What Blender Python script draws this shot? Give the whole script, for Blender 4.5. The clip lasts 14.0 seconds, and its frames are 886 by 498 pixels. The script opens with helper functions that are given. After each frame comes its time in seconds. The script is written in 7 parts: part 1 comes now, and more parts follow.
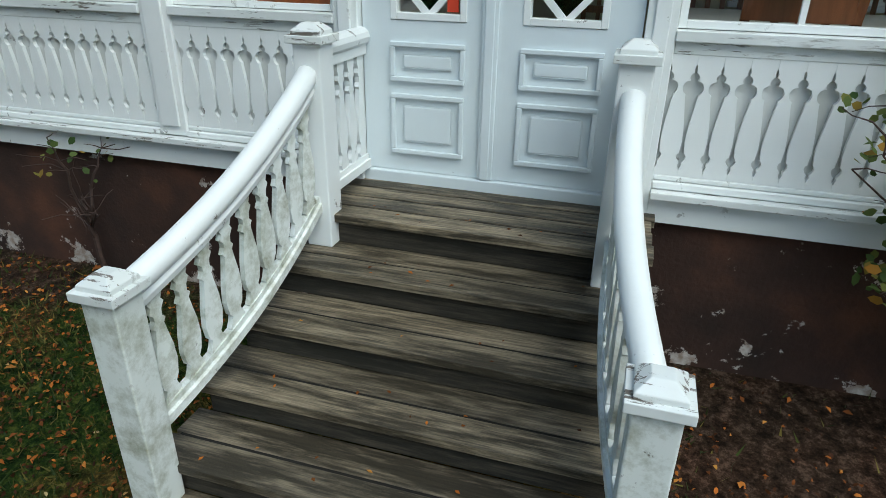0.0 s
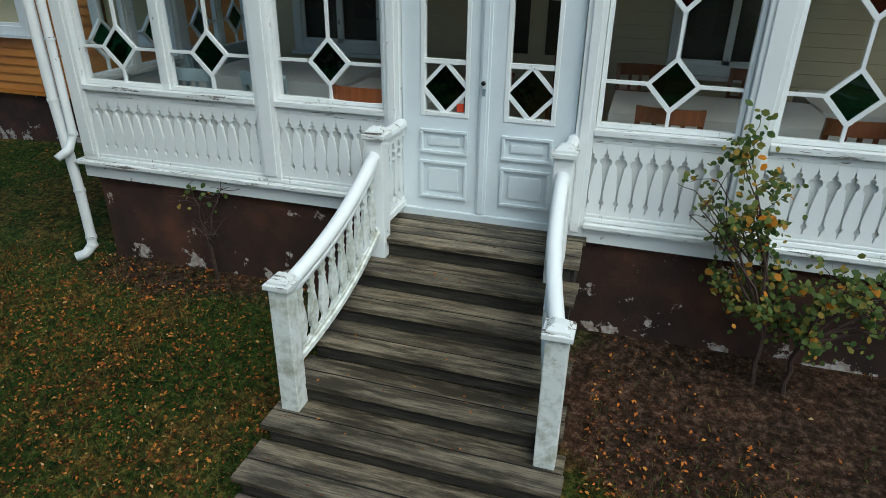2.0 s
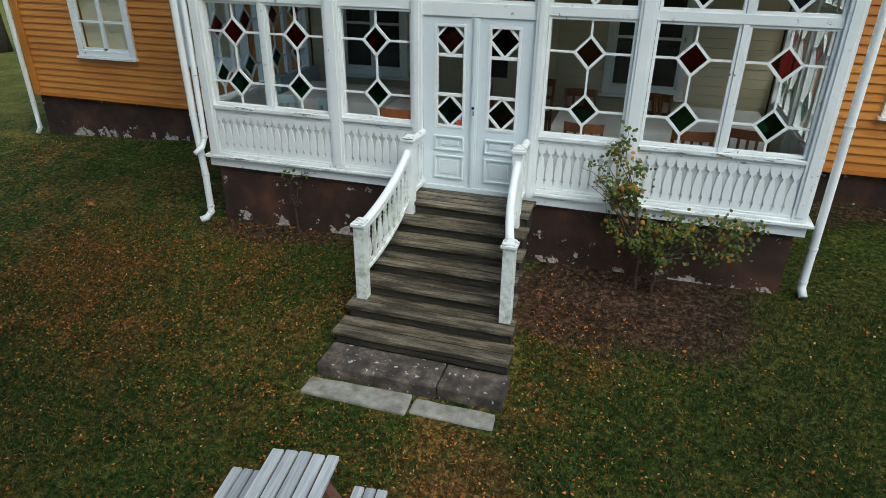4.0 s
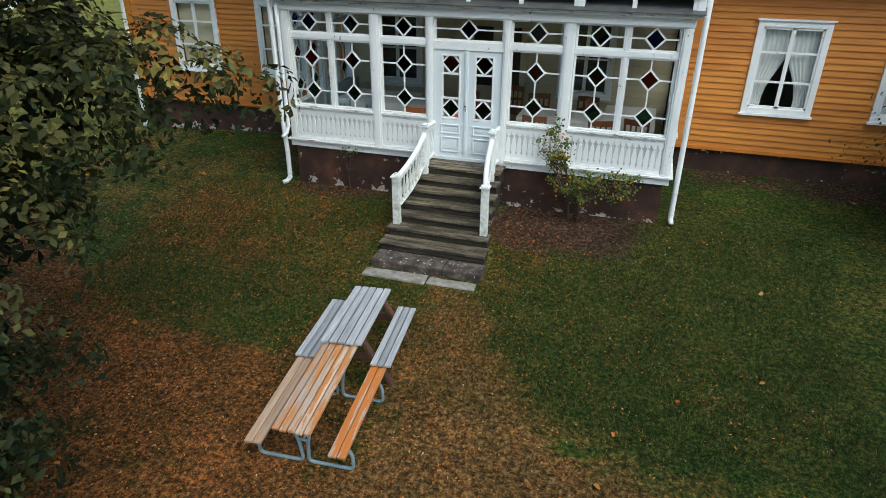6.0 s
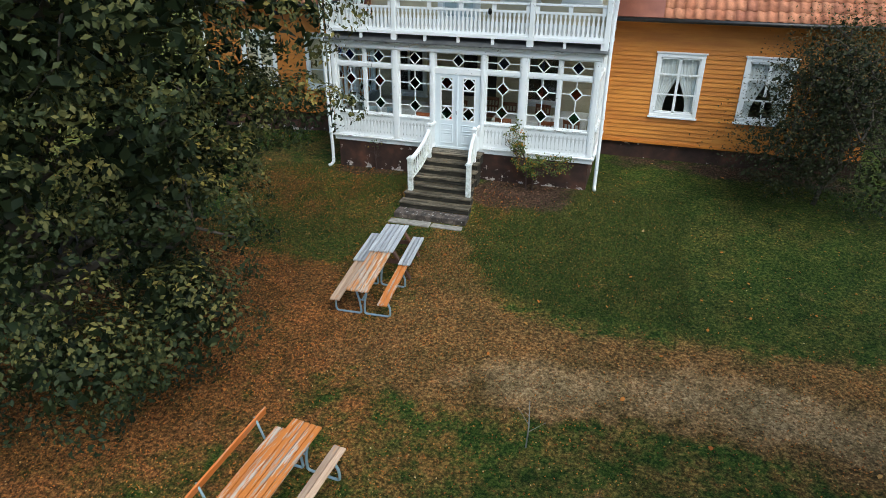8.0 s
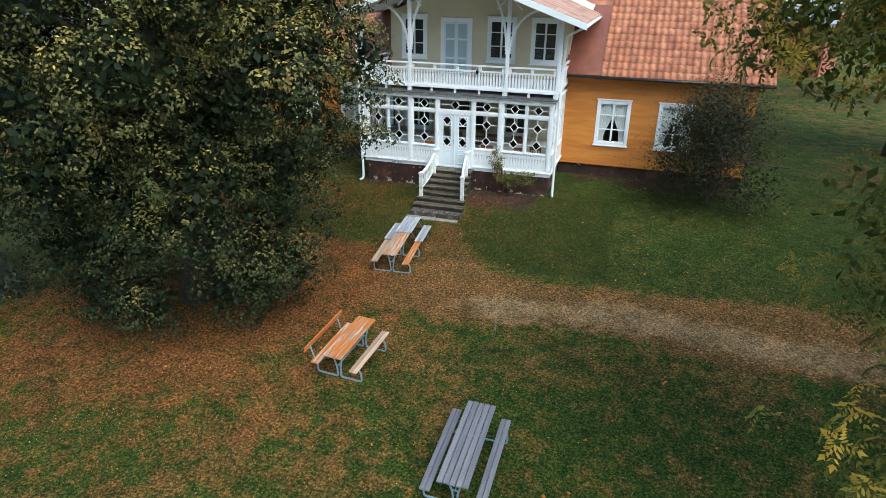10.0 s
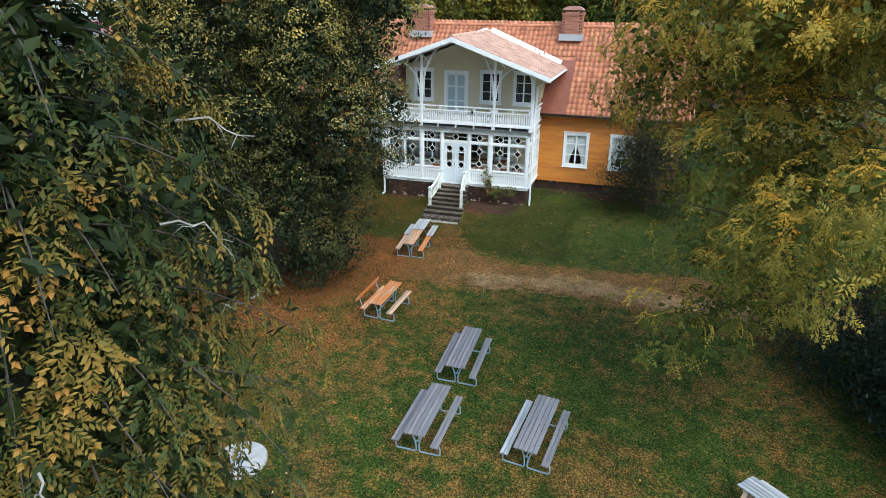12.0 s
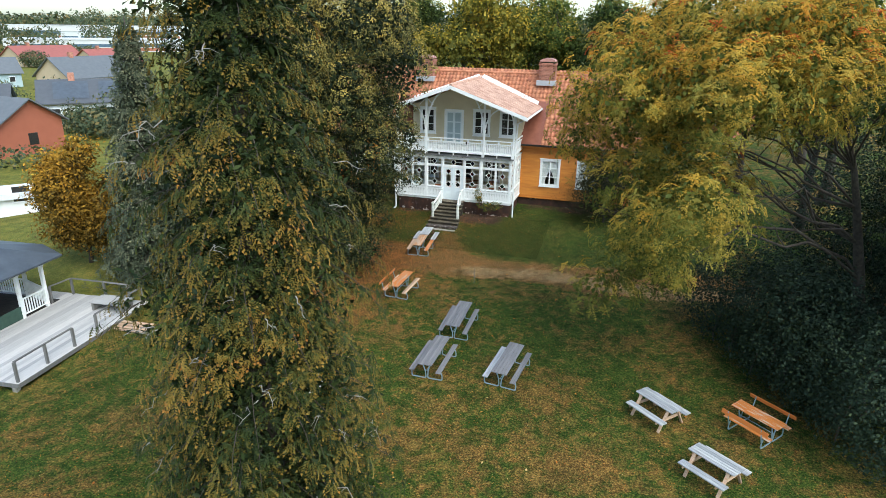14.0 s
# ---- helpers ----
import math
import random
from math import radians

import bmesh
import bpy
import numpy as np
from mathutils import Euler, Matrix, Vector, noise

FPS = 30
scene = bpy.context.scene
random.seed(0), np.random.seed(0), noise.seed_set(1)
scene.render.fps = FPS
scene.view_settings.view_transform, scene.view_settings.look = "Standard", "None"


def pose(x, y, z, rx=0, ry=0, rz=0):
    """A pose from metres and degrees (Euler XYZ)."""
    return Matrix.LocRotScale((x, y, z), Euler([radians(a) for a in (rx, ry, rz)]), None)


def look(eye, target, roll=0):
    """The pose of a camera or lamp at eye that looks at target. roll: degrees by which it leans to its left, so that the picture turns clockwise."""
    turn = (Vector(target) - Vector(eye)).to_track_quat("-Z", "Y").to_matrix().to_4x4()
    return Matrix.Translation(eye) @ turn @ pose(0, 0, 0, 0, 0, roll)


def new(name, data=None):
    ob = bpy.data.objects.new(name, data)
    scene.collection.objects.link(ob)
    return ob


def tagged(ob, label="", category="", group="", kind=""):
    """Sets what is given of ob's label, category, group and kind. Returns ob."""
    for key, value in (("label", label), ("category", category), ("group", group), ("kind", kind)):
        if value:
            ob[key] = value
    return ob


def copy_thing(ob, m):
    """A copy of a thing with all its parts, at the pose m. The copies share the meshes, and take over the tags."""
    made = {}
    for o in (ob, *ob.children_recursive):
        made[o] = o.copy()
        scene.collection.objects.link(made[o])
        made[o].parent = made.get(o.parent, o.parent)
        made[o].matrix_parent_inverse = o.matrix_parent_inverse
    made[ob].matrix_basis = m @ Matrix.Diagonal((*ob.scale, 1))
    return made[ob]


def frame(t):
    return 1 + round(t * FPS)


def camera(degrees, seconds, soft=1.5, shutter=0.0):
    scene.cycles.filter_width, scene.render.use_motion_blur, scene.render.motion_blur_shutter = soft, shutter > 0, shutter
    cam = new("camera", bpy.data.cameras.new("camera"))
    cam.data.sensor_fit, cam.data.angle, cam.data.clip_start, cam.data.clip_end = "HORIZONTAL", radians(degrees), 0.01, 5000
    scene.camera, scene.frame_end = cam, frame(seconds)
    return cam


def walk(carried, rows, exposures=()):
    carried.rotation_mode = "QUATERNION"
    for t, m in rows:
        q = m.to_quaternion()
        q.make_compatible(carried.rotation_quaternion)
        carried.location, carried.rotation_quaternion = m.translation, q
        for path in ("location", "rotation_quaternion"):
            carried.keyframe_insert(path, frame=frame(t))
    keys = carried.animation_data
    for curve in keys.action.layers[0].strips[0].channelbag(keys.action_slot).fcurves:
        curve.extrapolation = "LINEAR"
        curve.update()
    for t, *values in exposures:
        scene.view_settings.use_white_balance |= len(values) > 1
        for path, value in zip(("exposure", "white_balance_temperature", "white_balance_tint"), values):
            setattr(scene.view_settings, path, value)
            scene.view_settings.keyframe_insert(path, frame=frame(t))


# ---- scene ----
cam = camera(70.1, 14.0, soft=0.5)
PATH = [
    (0, (0.615, -2.807, 2.322), (0.1, -1.077, 1.46), 1.0),
    (1, (0.749, -3.35, 2.702), (0.23, -1.624, 1.835), 1.0),
    (1.5, (0.849, -3.73, 2.913), (0.324, -2.009, 2.041), 0.8),
    (2, (0.962, -4.227, 3.104), (0.445, -2.499, 2.24), 0.9),
    (4.5, (1.961, -7.669, 4.226), (1.442, -5.957, 3.331), 0.7),
    (5, (2.265, -8.62, 4.44), (1.739, -6.908, 3.55), 0.7),
    (6.5, (3.328, -11.88, 5.351), (2.789, -10.175, 4.454), 0.4),
    (8, (4.604, -15.729, 6.389), (4.063, -14.021, 5.501), 0.4),
    (10.5, (6.861, -23.485, 8.263), (6.316, -21.724, 7.485), 0.7),
    (11, (7.315, -25.139, 8.613), (6.767, -23.371, 7.855), 0.5),
    (12, (8.379, -28.66, 9.441), (7.823, -26.881, 8.717), 0.6),
    (13, (9.358, -32.158, 10.282), (8.808, -30.365, 9.587), 1.0),
    (14, (10.466, -35.696, 11.118), (9.908, -33.893, 10.457), 0.8),
]
walk(cam, [(t, look(eye, target, roll)) for t, eye, target, roll in PATH], [(0.0, 0.56, 6000, -3), (2.0, 0.50, 6050, -3), (5.0, 0.73, 6250, 1), (8.0, 1.05, 6100, 2), (11.0, 1.18, 5950, 2), (14.0, 1.22, 6250, 1)])

# ---- light ----
world = bpy.data.worlds.new("sky")
world.use_nodes = True
scene.world = world
SUN_EL, SUN_AZ = 52.0, 130.0
sky = world.node_tree.nodes.new("ShaderNodeTexSky")
sky.sky_type, sky.sun_disc = "NISHITA", False
sky.sun_elevation, sky.sun_rotation = radians(SUN_EL), radians(SUN_AZ)
sky.air_density, sky.dust_density, sky.ozone_density = 1.0, 1.6, 1.6
bg = world.node_tree.nodes["Background"]
bg.inputs["Strength"].default_value = 0.15
world.node_tree.links.new(sky.outputs[0], bg.inputs["Color"])
sun = new("sun", bpy.data.lights.new("sun", "SUN"))
sun.data.energy, sun.data.angle, sun.data.color = 1.55, radians(52), (1.0, 0.97, 0.92)
sun.matrix_world = look((0, 0, 0), (-math.sin(radians(SUN_AZ)) * math.cos(radians(SUN_EL)), -math.cos(radians(SUN_AZ)) * math.cos(radians(SUN_EL)), -math.sin(radians(SUN_EL))))

# ---- materials ----


def mat(name, rough=0.6, metal=0.0):
    m = bpy.data.materials.new(name)
    m.use_nodes = True
    nt = m.node_tree
    p = nt.nodes["Principled BSDF"]
    p.inputs["Roughness"].default_value, p.inputs["Metallic"].default_value = rough, metal
    return m, nt, p


def node(nt, kind, **props):
    n = nt.nodes.new(kind)
    for k, v in props.items():
        n.inputs[k].default_value = v
    return n


def coords(nt, scale=(1, 1, 1), obj=False):
    """Object coordinates, stretched."""
    c = nt.nodes.new("ShaderNodeTexCoord")
    m = nt.nodes.new("ShaderNodeMapping")
    m.inputs["Scale"].default_value = scale
    nt.links.new(c.outputs["Object"], m.inputs["Vector"])
    if obj:
        o = nt.nodes.new("ShaderNodeObjectInfo")
        a = nt.nodes.new("ShaderNodeVectorMath")
        a.operation = "SCALE"
        a.inputs[0].default_value = (37, 19, 53)
        nt.links.new(o.outputs["Random"], a.inputs["Scale"])
        nt.links.new(a.outputs[0], m.inputs["Location"])
    return m.outputs[0]


def noise_of(nt, vec, scale, detail=4.0, rough=0.55):
    n = node(nt, "ShaderNodeTexNoise", Scale=scale, Detail=detail, Roughness=rough)
    nt.links.new(vec, n.inputs["Vector"])
    return n.outputs["Fac"]


def ramp(nt, fac, stops):
    r = nt.nodes.new("ShaderNodeValToRGB")
    e = r.color_ramp.elements
    while len(e) < len(stops):
        e.new(0.5)
    for el, (pos, col) in zip(e, stops):
        el.position, el.color = pos, (*col, 1) if len(col) == 3 else col
    nt.links.new(fac, r.inputs["Fac"])
    return r.outputs["Color"]


def mix(nt, fac, a, b, mode="MIX"):
    m = nt.nodes.new("ShaderNodeMix")
    m.data_type, m.blend_type = "RGBA", mode
    for sock, v in ((m.inputs["Factor"], fac), (m.inputs["A"], a), (m.inputs["B"], b)):
        if isinstance(v, bpy.types.NodeSocket):
            nt.links.new(v, sock)
        else:
            sock.default_value = v if isinstance(v, (int, float)) else (*v, 1)
    return m.outputs["Result"]


def math_of(nt, op, a, b=0.0):
    m = nt.nodes.new("ShaderNodeMath")
    m.operation = op
    for i, v in enumerate((a, b)):
        if isinstance(v, bpy.types.NodeSocket):
            nt.links.new(v, m.inputs[i])
        else:
            m.inputs[i].default_value = v
    return m.outputs[0]


def bump(nt, p, height, strength=0.3, dist=0.01):
    b = node(nt, "ShaderNodeBump", Strength=strength, Distance=dist)
    nt.links.new(height, b.inputs["Height"])
    nt.links.new(b.outputs[0], p.inputs["Normal"])


def random_of(nt, island=False):
    n = nt.nodes.new("ShaderNodeNewGeometry" if island else "ShaderNodeObjectInfo")
    return n.outputs["Random Per Island" if island else "Random"]


def paint(name, col, dirt, rough=0.5, flake=0.66, algae=0.0, bare=(0.15, 0.13, 0.11), along=(1, 1, 1), worn=0.5):
    """Old brush-painted wood: slight grain, stains, chips down to grey wood."""
    m, nt, p = mat(name, rough)
    v = coords(nt)
    a = noise_of(nt, v, 1.6, 5)
    b = noise_of(nt, coords(nt, along), 16.0, 7, 0.75)
    c = mix(nt, ramp(nt, a, [(0.35, (0, 0, 0)), (0.75, (1, 1, 1))]), col, dirt)
    chips = math_of(nt, "MULTIPLY", ramp(nt, b, [(flake, (0, 0, 0)), (flake + 0.03, (1, 1, 1))]), ramp(nt, noise_of(nt, v, 2.7, 2), [(worn, (0, 0, 0)), (worn + 0.12, (1, 1, 1))]))
    c = mix(nt, chips, c, bare)
    if algae:
        g = math_of(nt, "MULTIPLY", ramp(nt, noise_of(nt, v, 9.0, 6, 0.7), [(0.45, (0, 0, 0)), (0.7, (1, 1, 1))]), algae)
        c = mix(nt, g, c, (0.2, 0.2, 0.09))
    nt.links.new(c, p.inputs["Base Color"])
    grain = noise_of(nt, coords(nt, (60, 60, 6)), 1.0, 3)
    h = math_of(nt, "ADD", math_of(nt, "MULTIPLY", grain, 0.5), math_of(nt, "MULTIPLY", chips, -0.8))
    bump(nt, p, h, 0.25, 0.004)
    return m


WHITE = paint("white_paint", (0.86, 0.87, 0.86), (0.76, 0.79, 0.78), flake=0.62, along=(0.7, 1, 0.6), worn=0.46)
WHITE_WORN = paint("worn_white_paint", (0.82, 0.84, 0.83), (0.64, 0.66, 0.63), flake=0.555, along=(0.25, 2.0, 2.6), worn=0.41)
WHITE_MOSSY = paint("algae_stained_white_paint", (0.82, 0.84, 0.82), (0.68, 0.72, 0.66), flake=0.64, algae=0.75)
# white with some grime, greyed further to paint the shade inside the cut-outs
BACKING = paint("grimy_white_recess_shade", (0.70, 0.71, 0.70), (0.46, 0.47, 0.44), flake=0.58)
DOOR_WHITE = paint("pale_grey_blue_paint", (0.74, 0.80, 0.82), (0.66, 0.72, 0.75), 0.4, flake=0.70)
CREAM = paint("cream_paint", (0.66, 0.58, 0.40), (0.58, 0.50, 0.34), flake=0.75)
GREYWOOD_PAINT = paint("pale_blue_paint", (0.42, 0.52, 0.55), (0.36, 0.45, 0.47), flake=0.72)


def siding():
    m, nt, p = mat("orange_siding_paint", 0.62)
    v = coords(nt, obj=True)
    c = ramp(nt, random_of(nt), [(0.0, (0.56, 0.20, 0.020)), (0.5, (0.63, 0.24, 0.028)), (1.0, (0.58, 0.22, 0.024))])
    s = ramp(nt, noise_of(nt, coords(nt, (0.5, 1, 3)), 2.0, 5, 0.6), [(0.38, (0.8, 0.72, 0.62)), (0.65, (1, 1, 1))])
    c = mix(nt, 1.0, c, s, "MULTIPLY")
    nt.links.new(c, p.inputs["Base Color"])
    bump(nt, p, noise_of(nt, coords(nt, (3, 40, 60)), 1.0, 3), 0.2, 0.004)
    return m


SIDING = siding()


def plinth_mat():
    m, nt, p = mat("brown_plinth_render", 0.85)
    v = coords(nt)
    c = ramp(nt, noise_of(nt, v, 2.0, 6, 0.6), [(0.3, (0.016, 0.008, 0.005)), (0.5, (0.042, 0.018, 0.011)), (0.72, (0.105, 0.040, 0.020))])
    up = nt.nodes.new("ShaderNodeSeparateXYZ")
    nt.links.new(v, up.inputs[0])
    low = ramp(nt, up.outputs["Z"], [(0.5, (1, 1, 1)), (0.78, (0.0, 0.0, 0.0))])
    n = math_of(nt, "ADD", noise_of(nt, v, 3.3, 8, 0.72), math_of(nt, "MULTIPLY", low, 0.09))
    peel = ramp(nt, n, [(0.625, (0, 0, 0)), (0.64, (1, 1, 1))])
    pc = ramp(nt, noise_of(nt, v, 25, 4), [(0.35, (0.32, 0.24, 0.19)), (0.6, (0.55, 0.5, 0.46))])
    nt.links.new(mix(nt, peel, c, pc), p.inputs["Base Color"])
    h = math_of(nt, "ADD", noise_of(nt, v, 40, 5), math_of(nt, "MULTIPLY", peel, -1.5))
    bump(nt, p, h, 0.6, 0.008)
    return m


PLINTH = plinth_mat()


def wood(name, dark, light, along="x", rough=0.75, stain=None, paintcol=None, keep=0.5, fine=1.0):
    """Weathered planks: grain along one axis, tone from piece to piece, remains of a coat."""
    m, nt, p = mat(name, rough)
    sc = {"x": (1.5, 32, 32), "y": (32, 1.5, 32), "z": (32, 32, 1.5)}[along]
    v = coords(nt, sc, obj=True)
    g = noise_of(nt, v, fine, 7, 0.72)
    c = ramp(nt, g, [(0.3, dark), (0.68, light)])
    t = ramp(nt, random_of(nt), [(0, (0.72, 0.72, 0.72)), (1, (1.15, 1.12, 1.08))])
    c = mix(nt, 1.0, c, t, "MULTIPLY")
    v2 = coords(nt, (1, 1, 1), obj=True)
    if stain:
        s = ramp(nt, noise_of(nt, coords(nt, {"x": (0.7, 5, 5), "y": (5, 0.7, 5), "z": (5, 5, 0.7)}[along], obj=True), 3.0, 8, 0.72), [(0.41, (0, 0, 0)), (0.57, (0.90, 0.90, 0.90))])
        c = mix(nt, s, c, stain)
    if paintcol:
        v3 = coords(nt, {"x": (0.5, 5, 5), "y": (5, 0.5, 5), "z": (5, 5, 0.5)}[along], obj=True)
        n = math_of(nt, "ADD", math_of(nt, "MULTIPLY", noise_of(nt, v3, 3.0, 6, 0.7), 0.8), math_of(nt, "MULTIPLY", g, 0.25))
        s = ramp(nt, n, [(keep, (0, 0, 0)), (keep + 0.05, (1, 1, 1))])
        c = mix(nt, s, c, paintcol)
    nt.links.new(c, p.inputs["Base Color"])
    bump(nt, p, g, 0.5, 0.006)
    return m


STEP_WOOD = wood("weathered_step_wood", (0.012, 0.009, 0.006), (0.40, 0.33, 0.225), "x", 0.55, stain=(0.018, 0.014, 0.007), fine=3.2)
# much darker than the tread wood
DARK_WOOD = wood("near_black_wood", (0.010, 0.009, 0.007), (0.085, 0.070, 0.050), "x", 0.85, stain=(0.016, 0.015, 0.010), fine=2.4)
GREY_PLANK = wood("silver_grey_planks", (0.22, 0.235, 0.25), (0.50, 0.52, 0.54), "y", 0.7)
SLATE_PLANK = wood("grey_brown_planks", (0.12, 0.12, 0.13), (0.25, 0.245, 0.255), "y", 0.7)
ORANGE_PLANK = wood("orange_stained_planks", (0.36, 0.30, 0.24), (0.55, 0.47, 0.40), "y", 0.6, paintcol=(0.52, 0.17, 0.030), keep=0.465)
TAN_PLANK = wood("faded_tan_planks", (0.40, 0.25, 0.15), (0.62, 0.45, 0.32), "y", 0.65, paintcol=(0.52, 0.24, 0.09), keep=0.60)
PALE_ORANGE_PLANK = wood("bleached_orange_planks", (0.40, 0.29, 0.20), (0.62, 0.50, 0.40), "y", 0.6, paintcol=(0.50, 0.20, 0.055), keep=0.515)
BRIGHT_PLANK = wood("bright_orange_plank", (0.40, 0.20, 0.10), (0.55, 0.32, 0.20), "y", 0.55, paintcol=(0.56, 0.165, 0.030), keep=0.40)
DECK_WOOD = wood("pale_grey_deck_boards", (0.36, 0.35, 0.34), (0.52, 0.51, 0.50), "y", 0.8)
CHAIR_WOOD = wood("red_brown_varnished_wood", (0.12, 0.035, 0.012), (0.26, 0.085, 0.030), "z", 0.35)
GREY_POST = wood("grey_rail_wood", (0.10, 0.10, 0.095), (0.22, 0.21, 0.20), "z", 0.8)


def plain(name, a, b, rough=0.6, metal=0.0, scale=6.0, bstr=0.15, bscale=30.0):
    m, nt, p = mat(name, rough, metal)
    v = coords(nt)
    nt.links.new(ramp(nt, noise_of(nt, v, scale, 6, 0.6), [(0.3, a), (0.7, b)]), p.inputs["Base Color"])
    bump(nt, p, noise_of(nt, v, bscale, 4), bstr, 0.005)
    return m


STEEL = plain("blue_grey_painted_steel", (0.17, 0.25, 0.28), (0.24, 0.33, 0.36), 0.45, 0.0, 20)
# gutter metal; also sheets and opaque panes whose dark colour paints dim rooms
METAL_AND_ROOM_SHADE = plain("dark_metal_and_room_shade", (0.03, 0.03, 0.03), (0.06, 0.055, 0.05), 0.45, 0.6)
APRON_METAL = plain("grey_black_sheet_metal", (0.075, 0.078, 0.08), (0.15, 0.152, 0.15), 0.5, 0.3, 4.0)
RED_METAL = plain("rust_red_sheet_metal", (0.16, 0.05, 0.03), (0.24, 0.085, 0.05), 0.45, 0.2, 2.0)
# near-black fill for plank gaps: packed dirt that also paints the gap shadow
JOINT = plain("dirt_and_gap_shade", (0.006, 0.005, 0.004), (0.014, 0.012, 0.009), 0.95)
PINK_METAL = plain("faded_red_metal", (0.40, 0.19, 0.15), (0.50, 0.26, 0.21), 0.5, 0.2, 3.0)
ZINC = plain("grey_sheet_metal", (0.36, 0.38, 0.39), (0.48, 0.50, 0.51), 0.5, 0.3, 3.0)
STONE = plain("grey_step_stone", (0.14, 0.125, 0.10), (0.36, 0.335, 0.29), 0.9, 0, 7.0, 0.6, 45)


def lichen_stone():
    """Dark weathered stone with pale round lichen."""
    m, nt, p = mat("lichen_spotted_stone", 0.92)
    v = coords(nt)
    c = ramp(nt, noise_of(nt, v, 6.0, 8, 0.7), [(0.32, (0.016, 0.013, 0.010)), (0.52, (0.070, 0.054, 0.043)), (0.7, (0.20, 0.155, 0.12))])
    spots = ramp(nt, noise_of(nt, v, 15.0, 3, 0.5), [(0.655, (0, 0, 0)), (0.68, (1, 1, 1))])
    nt.links.new(mix(nt, spots, c, (0.46, 0.46, 0.42)), p.inputs["Base Color"])
    bump(nt, p, noise_of(nt, v, 40, 6), 0.7, 0.006)
    return m


STONE_DARK = lichen_stone()
BARK = plain("bark", (0.03, 0.024, 0.018), (0.085, 0.068, 0.052), 0.95, 0, 9.0, 1.0, 25)
BARK_PALE = plain("pale_grey_bark", (0.16, 0.15, 0.13), (0.30, 0.28, 0.25), 0.9, 0, 9.0, 0.7, 25)
TWIG = plain("red_brown_twig_bark", (0.030, 0.016, 0.012), (0.075, 0.042, 0.032), 0.8, 0, 20.0, 0.4, 60)
CLOTH = plain("white_tablecloth", (0.62, 0.60, 0.55), (0.72, 0.70, 0.66), 0.9)
CURTAIN = plain("white_curtain", (0.6, 0.6, 0.58), (0.75, 0.75, 0.73), 0.9)
GREEN_BOARD = plain("dark_green_paint", (0.03, 0.07, 0.05), (0.045, 0.09, 0.065), 0.5)
PINK_WALL = plain("faded_red_board_wall", (0.35, 0.12, 0.07), (0.45, 0.17, 0.1), 0.7)
SLATE_ROOF = plain("dark_blue_grey_roofing", (0.05, 0.06, 0.075), (0.08, 0.095, 0.115), 0.55, 0, 1.5)
BAND_GLASS = plain("dark_blue_window_band", (0.05, 0.09, 0.13), (0.10, 0.16, 0.21), 0.25, 0, 2.0)
RED_STICKER = plain("red_sticker", (0.6, 0.05, 0.02), (0.65, 0.07, 0.03), 0.4)
PALE_STICKER = plain("pale_sticker", (0.55, 0.52, 0.48), (0.6, 0.57, 0.52), 0.4)
BLACK_IRON = plain("black_iron", (0.012, 0.012, 0.012), (0.02, 0.02, 0.02), 0.35, 0.7)
# room surfaces coloured dark, so the dimness sits in the paint
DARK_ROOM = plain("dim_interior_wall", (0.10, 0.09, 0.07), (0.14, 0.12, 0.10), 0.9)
CONCRETE = plain("pale_concrete", (0.34, 0.33, 0.30), (0.50, 0.49, 0.46), 0.9, 0, 5.0, 0.5, 40)
RED_LEG = wood("red_brown_stained_legs", (0.06, 0.025, 0.015), (0.14, 0.065, 0.04), "z", 0.7)
FLOOR_WOOD = wood("veranda_floor_boards", (0.10, 0.07, 0.045), (0.2, 0.15, 0.1), "x", 0.5)


def tile_mat(name, a, b, c, island=False):
    m, nt, p = mat(name, 0.85)
    v = coords(nt)
    col = ramp(nt, random_of(nt, island), [(0.0, a), (0.5, b), (1.0, c)])
    d = ramp(nt, noise_of(nt, v, 3.0, 7, 0.7), [(0.35, (0.55, 0.52, 0.50)), (0.62, (1, 1, 1))])
    col = mix(nt, 1.0, col, d, "MULTIPLY")
    l = ramp(nt, noise_of(nt, v, 16, 5, 0.7), [(0.64, (0, 0, 0)), (0.7, (1, 1, 1))])
    col = mix(nt, math_of(nt, "MULTIPLY", l, 0.5), col, (0.30, 0.30, 0.24))
    nt.links.new(col, p.inputs["Base Color"])
    bump(nt, p, noise_of(nt, v, 50, 4), 0.4, 0.006)
    return m


CLAY = tile_mat("clay_pantiles", (0.46, 0.165, 0.080), (0.56, 0.235, 0.12), (0.40, 0.145, 0.078), True)
PALE_TILE = tile_mat("pale_red_roof_tiles", (0.58, 0.35, 0.25), (0.72, 0.47, 0.35), (0.48, 0.27, 0.19))
BRICK = tile_mat("red_chimney_brick", (0.44, 0.19, 0.12), (0.52, 0.24, 0.16), (0.38, 0.16, 0.105))


